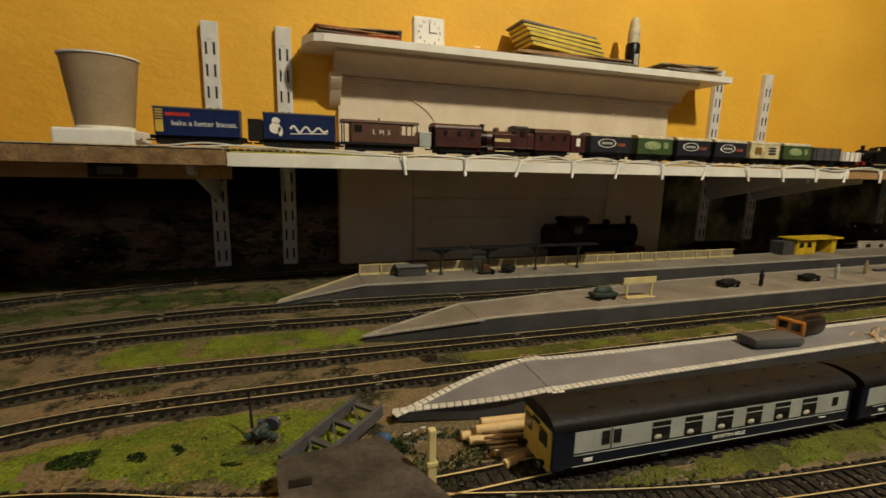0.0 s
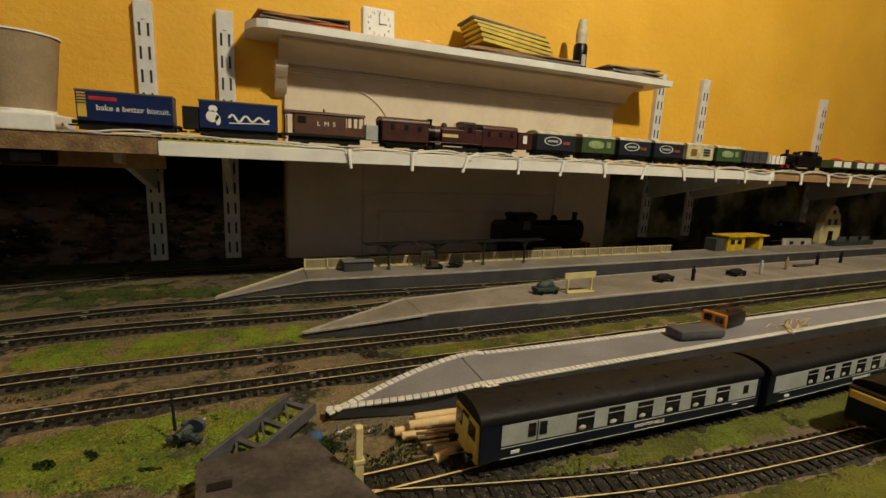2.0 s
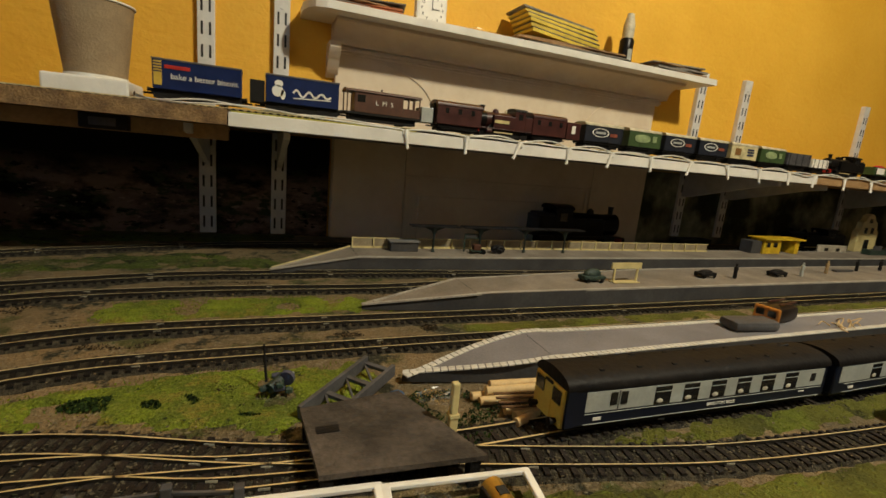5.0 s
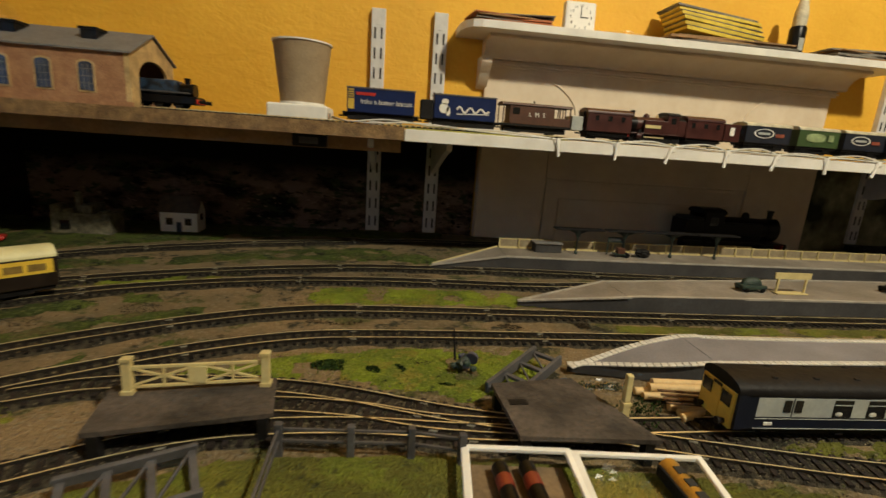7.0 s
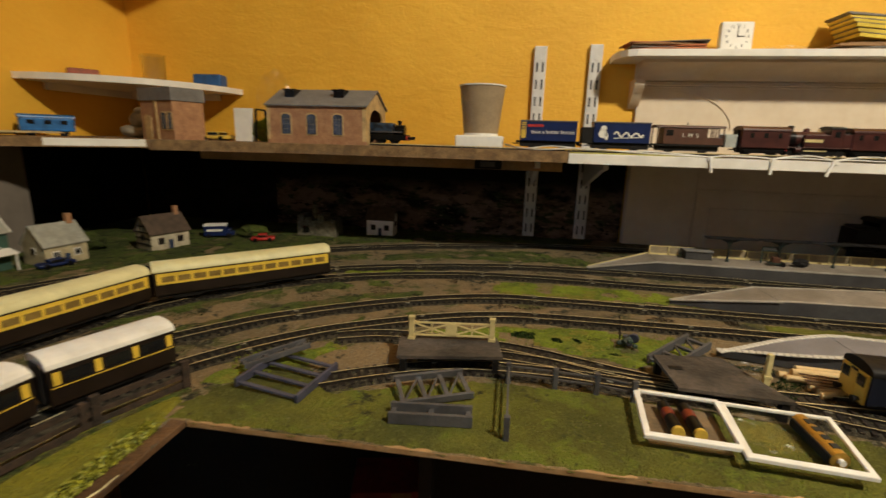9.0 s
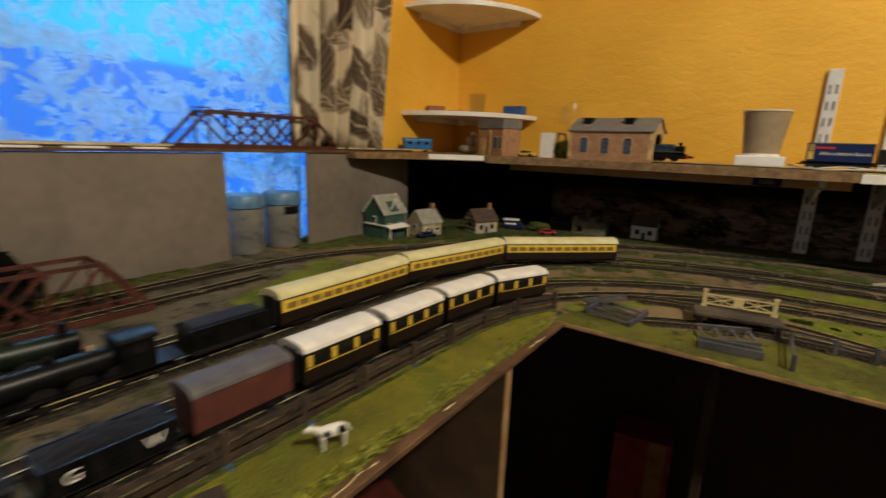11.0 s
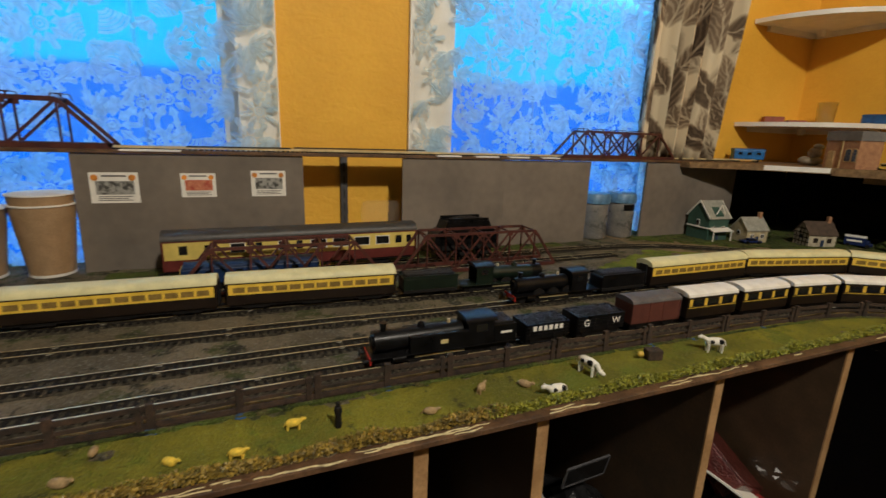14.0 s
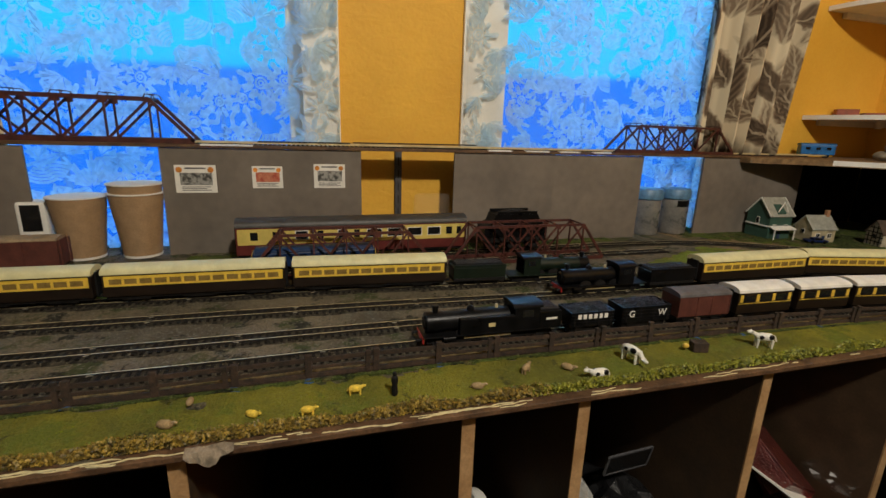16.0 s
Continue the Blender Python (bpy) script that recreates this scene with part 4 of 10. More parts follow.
for y0, y1 in ((-0.955, -0.868), (-0.405, -0.352), (-0.318, -0.262), (-0.236, -0.185), (-0.150, -0.104)):
    part("card_strip", box(CX - 0.006, y0, 0.1985, CX + 0.0065, y1, 0.2016, 0.0003), PAPERWHITE, tp, "white card packing strip")
for y0, y1, z_ in ((-0.862, -0.690, 0.2075), (-0.684, -0.425, 0.2095)):
    for x in (-0.008, 0.0085):
        part("loose_rail", bar(bmesh.new(), (CX - 0.0254 + x, y0, z_ - 0.001), (CX - 0.0254 + x, y1, z_), 0.0014, 0.0022), RAILWEB, tp, "dark loose rail length")

# ---- lace and printed curtains ----
def node(op, a, b=None, c=None):
    """A math node on numbers or sockets."""
    m_ = n_.new("ShaderNodeMath")
    m_.operation = op
    for i_, v_ in enumerate((a, b, c)):
        if v_ is None:
            continue
        if isinstance(v_, (int, float)):
            m_.inputs[i_].default_value = v_
        else:
            l_.new(v_, m_.inputs[i_])
    return m_.outputs[0]


def sheer(name, low, high, scale, thick):
    """Thread that lets light through, its closeness varying between low and high in upright creases or fine stitches."""
    global n_, l_
    m = bpy.data.materials.new(name)
    m.use_nodes = True
    n_, l_ = m.node_tree.nodes, m.node_tree.links
    n_.remove(n_["Principled BSDF"])
    tc_, cs, cx2, cn = n_.new("ShaderNodeTexCoord"), n_.new("ShaderNodeSeparateXYZ"), n_.new("ShaderNodeCombineXYZ"), n_.new("ShaderNodeTexNoise")
    l_.new(tc_.outputs["Object"], cs.inputs[0])
    l_.new(node("MULTIPLY_ADD", cs.outputs["Z"], 0.035, cs.outputs["Y"]), cx2.inputs[0])
    if not thick:
        l_.new(cs.outputs["Z"], cx2.inputs[1])
    cn.inputs["Scale"].default_value, cn.inputs["Detail"].default_value = scale, 1
    l_.new(cx2.outputs[0], cn.inputs["Vector"])
    soft = node("MINIMUM", node("MAXIMUM", node("MULTIPLY", node("SUBTRACT", cn.outputs["Fac"], 0.62 if thick else 0.40), 9.0 if thick else 5.0), 0.0), 1.0)
    opac = node("MULTIPLY_ADD", soft, high - low, low)
    tr, df, tl, mx, mx2 = n_.new("ShaderNodeBsdfTransparent"), n_.new("ShaderNodeBsdfDiffuse"), n_.new("ShaderNodeBsdfTranslucent"), n_.new("ShaderNodeMixShader"), n_.new("ShaderNodeMixShader")
    # the dusk's blue is also put into the white thread's own colour
    df.inputs[0].default_value = tl.inputs[0].default_value = (0.75, 0.89, 1.0, 1)
    mx.inputs[0].default_value = 0.87
    l_.new(df.outputs[0], mx.inputs[1]), l_.new(tl.outputs[0], mx.inputs[2])
    l_.new(opac, mx2.inputs[0]), l_.new(tr.outputs[0], mx2.inputs[1]), l_.new(mx.outputs[0], mx2.inputs[2])
    l_.new(mx2.outputs[0], n_["Material Output"].inputs[0])
    return m


LACE, STITCH = sheer("lace_net", 0.10, 0.50, 19, True), sheer("close_lace_stitch", 0.58, 0.72, 90, False)

PRINT = bpy.data.materials.new("leaf_print_cotton")
PRINT.use_nodes = True
n_, l_ = PRINT.node_tree.nodes, PRINT.node_tree.links
p_ = n_["Principled BSDF"]
p_.inputs["Roughness"].default_value, p_.inputs["Specular IOR Level"].default_value = 0.9, 0.1
tc = n_.new("ShaderNodeTexCoord")


def leaves(scale, seed, wide, swing):
    """Pointed leaves scattered over the cloth: how dark the print is, with pale veins and midribs."""
    sep_, com, vo = n_.new("ShaderNodeSeparateXYZ"), n_.new("ShaderNodeCombineXYZ"), n_.new("ShaderNodeTexVoronoi")
    l_.new(tc.outputs["UV"], sep_.inputs[0])
    wb = n_.new("ShaderNodeTexNoise")
    wb.inputs["Scale"].default_value, wb.inputs["Detail"].default_value = 26, 3
    l_.new(tc.outputs["UV"], wb.inputs["Vector"])
    l_.new(node("ADD", sep_.outputs["X"], node("MULTIPLY_ADD", wb.outputs["Fac"], 0.03, seed)), com.inputs[0]), l_.new(node("MULTIPLY_ADD", wb.outputs["Fac"], 0.03, sep_.outputs["Y"]), com.inputs[1])
    vo.voronoi_dimensions = "2D"
    vo.inputs["Scale"].default_value, vo.inputs["Randomness"].default_value = scale, 0.8
    l_.new(com.outputs[0], vo.inputs["Vector"])
    df_, s2, s3 = n_.new("ShaderNodeVectorMath"), n_.new("ShaderNodeSeparateXYZ"), n_.new("ShaderNodeSeparateXYZ")
    df_.operation = "SUBTRACT"
    l_.new(com.outputs[0], df_.inputs[0]), l_.new(vo.outputs["Position"], df_.inputs[1])
    l_.new(df_.outputs[0], s2.inputs[0]), l_.new(vo.outputs["Color"], s3.inputs[0])
    a_ = node("MULTIPLY", node("SUBTRACT", s3.outputs["X"], 0.5), swing)
    dx, dz = node("MULTIPLY", s2.outputs["X"], scale), node("MULTIPLY", s2.outputs["Y"], scale)
    u_ = node("ADD", node("MULTIPLY", dx, node("SINE", a_)), node("MULTIPLY", dz, node("COSINE", a_)))
    v_ = node("SUBTRACT", node("MULTIPLY", dx, node("COSINE", a_)), node("MULTIPLY", dz, node("SINE", a_)))
    v_ = node("ABSOLUTE", node("MULTIPLY_ADD", node("MULTIPLY", u_, u_), 0.35, v_))
    half = node("MULTIPLY", node("MULTIPLY_ADD", node("MULTIPLY", u_, u_), -3.6, 1.0), node("MULTIPLY_ADD", u_, -0.9 * wide, wide))
    on = node("MINIMUM", node("MAXIMUM", node("MULTIPLY", node("SUBTRACT", half, v_), 11.0), 0.0), 1.0)
    stripe = node("SINE", node("MULTIPLY_ADD", v_, 60.0, node("MULTIPLY", u_, -44.0)))
    streak = node("MULTIPLY_ADD", node("MINIMUM", node("MAXIMUM", node("MULTIPLY_ADD", stripe, 0.7, 0.4), 0.0), 1.0), node("MULTIPLY", s3.outputs["Y"], -0.55), 1.0)
    rib = node("MINIMUM", node("MAXIMUM", node("MULTIPLY", node("SUBTRACT", v_, 0.010), 70.0), 0.45), 1.0)
    tone = node("MULTIPLY_ADD", s3.outputs["Z"], 0.55, 0.45)
    return node("MULTIPLY", node("MULTIPLY", on, tone), node("MULTIPLY", streak, rib))


dark = node("MAXIMUM", leaves(6.0, 0.0, 0.30, 2.0), node("MAXIMUM", leaves(7.6, 5.3, 0.26, 2.6), node("MULTIPLY", leaves(7.0, 9.1, 0.14, 1.4), 0.85)))
ramp = n_.new("ShaderNodeValToRGB")
ramp.color_ramp.elements[0].color, ramp.color_ramp.elements[1].color = (0.66, 0.56, 0.385, 1), (0.040, 0.027, 0.018, 1)
k_ = ramp.color_ramp.elements.new(0.55)
k_.color = (0.22, 0.160, 0.105, 1)
l_.new(dark, ramp.inputs["Fac"]), l_.new(ramp.outputs[0], p_.inputs["Base Color"])


def drape(name, y0, y1, x, z0, z1, folds, deep, material, label, flare=0.0, motifs=0):
    """Hanging cloth with soft vertical folds; a net also carries close-stitched flowers and leaves."""
    def at(u, v, out=0.0):
        ph = u * folds * math.tau + 0.8 * math.sin(3 * u + v)
        d = deep * (0.75 * math.sin(ph) + 0.25 * math.sin(2.3 * ph + 1)) * (0.75 + 0.25 * v)
        z = z0 + (z1 - z0) * v
        return Vector((x + d + out, y0 + (y1 - y0 + flare * (z - 0.2)) * u, z))

    bm = bmesh.new()
    uvs = bm.loops.layers.uv.new("cloth")
    nu, nv = max(24, int(folds * 14)), 22
    grid, run = [], {}
    for j in range(nv + 1):
        row, along = [], 0.0
        for i in range(nu + 1):
            w = bm.verts.new(at(i / nu, j / nv))
            along += (w.co - row[-1].co).length if row else 0.0
            row.append(w)
            run[w] = along
        grid.append(row)
    for a, b in zip(grid, grid[1:]):
        for i in range(nu):
            f = bm.faces.new((a[i], a[i + 1], b[i + 1], b[i]))
            for lp in f.loops:
                lp[uvs].uv = (run[lp.vert], lp.vert.co.z)
    ob = solid(name, bm, material, label, "curtain", smooth=True)
    if not motifs:
        md = ob.modifiers.new("thickness", "SOLIDIFY")
        md.thickness = 0.0015
        return ob
    rnd = random.Random(motifs)
    lace = bmesh.new()

    def piece(pts):
        vs = [lace.verts.new(at(min(1, max(0, (y - y0) / (y1 - y0))), min(1, max(0, (z - z0) / (z1 - z0))), 0.0012)) for y, z in pts]
        for i in range(1, len(vs) - 1):
            if (vs[i].co - vs[0].co).cross(vs[i + 1].co - vs[0].co).length > 1e-9:
                lace.faces.new((vs[0], vs[i], vs[i + 1]))

    def band(pts, w):
        for (ya, za), (yb, zb) in zip(pts, pts[1:]):
            n = Vector((za - zb, yb - ya)).normalized() * w
            piece([(ya - n.x, za - n.y), (yb - n.x, zb - n.y), (yb + n.x, zb + n.y), (ya + n.x, za + n.y)])

    def petal(cy, cz, a, r0, r1, wide, teeth):
        """Two toothed halves either side of an open midrib."""
        c, s_ = math.cos(a), math.sin(a)
        for side in (-1, 1):
            pts = [(r0, 0.03 * wide * side)]
            for k in range(1, 2 * teeth):
                t = k / (2 * teeth)
                pts.append((r0 + (r1 - r0) * (t + (0.13 if k % 2 else -0.03)), side * wide * math.sin(math.pi * t ** 0.62) * (1.0 if k % 2 else 0.52)))
            pts += [(r1, 0.0), (r0 + (r1 - r0) * 0.6, 0.045 * wide * side)]
            piece([(cy + p * c - q * s_, cz + p * s_ + q * c) for p, q in pts])

    cell = 0.050
    for i in range(int((y1 - y0) / cell) + 1):
        for j in range(int((z1 - z0) / cell) + 1):
            cy, cz = y0 + (i + 0.5 * (j % 2) + rnd.uniform(0.2, 0.8)) * cell, z0 + (j + rnd.uniform(0.2, 0.8)) * cell
            kind, a0 = rnd.random(), rnd.uniform(0, math.tau)
            if kind < 0.26:
                r, n = rnd.uniform(0.036, 0.054), rnd.choice((8, 9, 10))
                for k in range(n):
                    petal(cy, cz, a0 + math.tau * k / n, 0.27 * r, r * rnd.uniform(0.75, 1.2), r * 0.21, 2)
                for q in (0.09, 0.21):
                    band([(cy + r * q * math.cos(t), cz + r * q * math.sin(t)) for t in (math.tau * h / 12 for h in range(13))], r * 0.045)
            elif kind < 0.80:
                for k in range(rnd.choice((3, 3, 5))):
                    petal(cy, cz, a0 + (k - 1) * rnd.uniform(0.55, 0.85), 0.002, rnd.uniform(0.036, 0.066), rnd.uniform(0.009, 0.0145), 4)
            else:
                for q in range(2, 8):
                    r = 0.0060 * q
                    band([(cy + r * math.cos(a0 + t), cz + r * math.sin(a0 + t)) for t in (-0.7 + 1.4 * h / 8 for h in range(9))], 0.0025)
                petal(cy, cz, a0 + 2.6, 0.0, 0.036, 0.013, 3)
                petal(cy, cz, a0 + 3.6, 0.0, 0.034, 0.012, 3)
    part("lace_motif", lace, STITCH, ob, "close-stitched flowers and leaves", True)["kind"] = "stuff"
    return ob


for y0, y1 in ((-0.776, -0.703), (-0.440, -0.338), (0.386, 0.44), (-1.66, -1.62)):
    structure("architrave", box(WX, y0, -0.14, WX + 0.012, y1, 1.22, 0.002), WHITE, "white-painted timber window architrave", "architrave")
drape("net_curtain", -1.64, -0.706, WX + 0.022, -0.10, 1.25, 13, 0.007, LACE, "white floral lace net curtain lit blue from behind", motifs=5)
drape("net_curtain", -0.435, 0.40, WX + 0.022, -0.10, 1.25, 11, 0.007, LACE, "white floral lace net curtain lit blue from behind", motifs=9)
drape("net_curtain", 0.075, 0.200, WX + 0.036, -0.10, 1.25, 3, 0.012, LACE, "gathered edge of the lace net curtain beside the printed curtain", motifs=3)
drape("curtain", 0.150, 0.412, WX + 0.064, 0.203, 1.3, 5.5, 0.042, PRINT, "beige curtain printed with dark brown leaves", flare=0.085)
drape("curtain", -1.60, -1.265, WX + 0.050, 0.02, 1.3, 5, 0.020, PRINT, "beige curtain printed with dark brown leaves", flare=-0.05)


# ---- vehicles ----
def wheelset(parent, x, r=0.0062, gauge=GAUGE):
    """Two flanged wheels on an axle."""
    for s in (-1, 1):
        bm = tube(bmesh.new(), (x, s * (gauge / 2 - 0.001), r), (x, s * (gauge / 2 + 0.0015), r), r, seg=14)
        tube(bm, (x, s * (gauge / 2 - 0.0018), r), (x, s * (gauge / 2 - 0.001), r), r + 0.0008, seg=14)
        part("wheel", bm, UNDER, parent, smooth=True)


def roof_profile(w, z, rise, n=10, lip=0.0008):
    pts = [(-(w / 2 + lip), z)]
    for k in range(n + 1):
        a = math.pi * (1 - k / n)
        pts.append(((w / 2 + lip) * math.cos(a), z + 0.0008 + rise * math.sin(a) ** 0.8))
    pts.append(((w / 2 + lip), z))
    return pts


def bogie(parent, x):
    b = part("bogie", box(x - 0.015, -0.0105, 0.005, x + 0.015, 0.0105, 0.010, 0.0008), UNDER, parent)
    for s in (-1, 1):
        part("side_frame", box(x - 0.017, s * 0.0125 - 0.001, 0.004, x + 0.017, s * 0.0125 + 0.001, 0.009, 0.0006), UNDER, parent)
    for dx in (-0.010, 0.010):
        wheelset(b, x + dx)


def coach(label, L, lower, upper, roof, wins, W=0.0345, z0=0.0105, z1=0.0405, rise=0.009, band=(0.024, 0.0385), wz=(0.0265, 0.0355), four=False, base_h=None, group="", vents=0, name="coach", category="model coach", pane=None, framed=False):
    """A model coach on its x axis, wheels at z = 0. wins: middles and widths of the windows."""
    t = thing(name, label, category, group=group)
    h = L / 2
    part("body", box(-h, -W / 2, z0, h, W / 2, z1, 0.0008), lower, t)
    part("underframe", box(-h + 0.002, -W / 2 + 0.003, z0 - 0.004, h - 0.002, W / 2 - 0.003, z0, 0.0006), UNDER, t)
    part("roof", section(roof_profile(W, z1, rise), -h - 0.0005, h + 0.0005), roof, t, smooth=True)
    for s in (-1, 1):
        y = s * (W / 2 + 0.0002)
        part("waist_panel", box(-h + 0.003, min(y, y - s * 0.0006), band[0], h - 0.003, max(y, y - s * 0.0006), band[1]), upper, t)
        for x, w in wins:
            yy = y + s * 0.0003
            if framed and w > 0.013:
                part("window_frame", box(x - w / 2 - 0.0012, min(yy - s * 0.0001, yy - s * 0.0008), wz[0] - 0.0012, x + w / 2 + 0.0012, max(yy - s * 0.0001, yy - s * 0.0008), wz[1] + 0.0012), PAPERWHITE, t)
            part("window", box(x - w / 2, min(yy, yy - s * 0.0007), wz[0], x + w / 2, max(yy, yy - s * 0.0007), wz[1]), pane or GLASSDARK, t)
    for s in (-1, 1):
        part("gangway", box(s * h if s > 0 else s * h - 0.0025, -0.008, z0, s * h + 0.0025 if s > 0 else s * h, 0.008, z1 + 0.002, 0.0006), UNDER, t)
        part("coupling", box(s * (h + 0.004) - 0.006, -0.0015, 0.006, s * (h + 0.004) + 0.006, 0.0015, 0.008), UNDER, t)
    if four:
        # solid dark block added to close the view below the floor
        part("brake_gear", box(-h * 0.9, -0.0105, 0.0022, h * 0.9, 0.0105, 0.0068, 0.0006), UNDER, t)
        for x in (-L * 0.28, L * 0.28):
            wheelset(t, x)
        for s in (-1, 1):
            part("step_board", box(-h + 0.006, s * W / 2 - 0.001, 0.0045, h - 0.006, s * W / 2 + 0.001, 0.0055), UNDER, t)
            for x in (-L * 0.28, L * 0.28):
                part("axle_guard", box(x - 0.006, s * 0.0118, 0.004, x + 0.006, s * 0.0128, 0.0105), UNDER, t)
    else:
        for x in (-h * 0.68, h * 0.68):
            bogie(t, x)
        part("battery_box", box(-0.02, -W / 2 + 0.004, 0.004, 0.018, W / 2 - 0.004, z0 - 0.004, 0.0006), UNDER, t)
    for k in range(vents):
        x = -h + L * (k + 0.5) / vents
        for s in (-0.3, 0.3):
            part("roof_vent", box(x - 0.0016, s * W - 0.0012, z1 + rise * 0.75, x + 0.0016, s * W + 0.0012, z1 + rise * 0.75 + 0.0030, 0.0005), ROOFDARK, t)
    return t


def tank_loco(label, L, body, m, W=0.033, chimney=True, tender=False, big=1.0):
    """A tank engine, chimney towards +x, wheels at z = 0."""
    t = thing("steam_locomotive", label, "model locomotive", m)
    h = L / 2
    part("running_plate", box(-h, -W / 2, 0.012, h, W / 2, 0.0135, 0.0004), body, t)
    part("frames", box(-h + 0.008, -0.0095, 0.003, h - 0.006, 0.0095, 0.012), UNDER, t)
    bm = tube(bmesh.new(), (-h * 0.25, 0, 0.0265), (h * 0.70, 0, 0.0255), 0.0112, seg=22)
    part("boiler", bm, body, t, smooth=True)
    bm = tube(bmesh.new(), (h * 0.70, 0, 0.0255), (h * 0.93, 0, 0.0255), 0.0118, seg=22)
    tube(bm, (h * 0.93, 0, 0.0255), (h * 0.96, 0, 0.0255), 0.0085, 0.007, seg=22)
    part("smokebox", bm, BLACK, t, "black smokebox", True)
    bm = tube(bmesh.new(), (h * 0.80, 0, 0.036), (h * 0.80, 0, 0.044), 0.0032, 0.0035, seg=14)
    tube(bm, (h * 0.80, 0, 0.044), (h * 0.80, 0, 0.0455), 0.0042, 0.004, seg=14)
    part("chimney", bm, BLACK, t, smooth=True)
    bm = tube(bmesh.new(), (h * 0.30, 0, 0.036), (h * 0.30, 0, 0.0405), 0.005, 0.0042, seg=14)
    tube(bm, (h * 0.30, 0, 0.0405), (h * 0.30, 0, 0.0425), 0.0042, 0.0015, seg=14)
    part("dome", bm, body, t, smooth=True)
    part("safety_valve", tube(bmesh.new(), (-h * 0.08, 0, 0.036), (-h * 0.08, 0, 0.0415), 0.002, 0.0016), RAIL, t)
    if not tender:
        for s in (-1, 1):
            y = s * W / 2
            part("side_tank", box(-h * 0.30, min(y, y - s * 0.006), 0.0135, h * 0.50, max(y, y - s * 0.006), 0.0325, 0.0008), body, t)
        part("bunker", box(-h, -W / 2, 0.0135, -h * 0.66, W / 2, 0.034, 0.0008), body, t)
        part("coal_load", box(-h + 0.002, -W / 2 + 0.002, 0.033, -h * 0.66, W / 2 - 0.002, 0.0365, 0.001), COAL, t)
    for s in (-1, 1):
        y = s * W / 2
        part("cab_side", box(-h * 0.66, min(y, y - s * 0.0012), 0.0135, -h * 0.30, max(y, y - s * 0.0012), 0.0405, 0.0004), body, t)
        part("cab_window", box(-h * 0.56, min(y + s * 0.0003, y - s * 0.0016), 0.029, -h * 0.40, max(y + s * 0.0003, y - s * 0.0016), 0.0375), GLASSDARK, t)
        bm = tube(bmesh.new(), (h - 0.001, s * 0.011, 0.0095), (h + 0.006, s * 0.011, 0.0095), 0.0016, seg=10)
        tube(bm, (h + 0.006, s * 0.011, 0.0095), (h + 0.0068, s * 0.011, 0.0095), 0.0032, seg=12)
        part("buffer", bm, UNDER, t)
    part("cab_front", box(-h * 0.31, -W / 2, 0.0135, -h * 0.285, W / 2, 0.041), body, t)
    part("cab_roof", section(roof_profile(W, 0.0405, 0.0045), -h * 0.70, -h * 0.26), BLACK, t, smooth=True)
    part("buffer_beam", box(h - 0.0012, -W / 2 + 0.001, 0.0065, h + 0.0004, W / 2 - 0.001, 0.0135), RED, t, "red buffer beam")
    for x, r in ((h * 0.80, 0.006), (h * 0.42, 0.0105), (h * 0.08, 0.0105), (-h * 0.26, 0.0105), (-h * 0.72, 0.006)):
        for s in (-1, 1):
            bm = tube(bmesh.new(), (x, s * 0.0078, r), (x, s * 0.0105, r), r, seg=18)
            tube(bm, (x, s * 0.0104, r), (x, s * 0.0112, r), r * 0.25, seg=8)
            part("wheel", bm, UNDER, t)
    for s in (-1, 1):
        bm = bar(bmesh.new(), (h * 0.42, s * 0.0118, 0.008), (-h * 0.26, s * 0.0118, 0.008), 0.0009, 0.0018)
        part("coupling_rod", bm, RAIL, t, "steel coupling rod")
        part("cylinder_block", tube(bmesh.new(), (h * 0.55, s * 0.0125, 0.009), (h * 0.72, s * 0.0125, 0.009), 0.0042, seg=14), body, t, smooth=True)
    return t


def tender(label, L, body, m, W=0.032, group=""):
    t = thing("tender", label, "model tender", m, group)
    h = L / 2
    part("frame", box(-h, -W / 2, 0.008, h, W / 2, 0.0125, 0.0004), UNDER, t)
    part("tank", box(-h, -W / 2, 0.0125, h, W / 2, 0.030, 0.001), body, t)
    bm = box(-h + 0.004, -W / 2 + 0.003, 0.029, h - 0.004, W / 2 - 0.003, 0.036, 0.002)
    part("coal_load", bm, COAL, t, "heap of coal")
    for s in (-1, 1):
        part("coping", box(-h, s * W / 2 - 0.0008, 0.030, h, s * W / 2 + 0.0008, 0.034), body, t)
    for x in (-h * 0.65, 0, h * 0.65):
        wheelset(t, x, 0.0068)
    return t


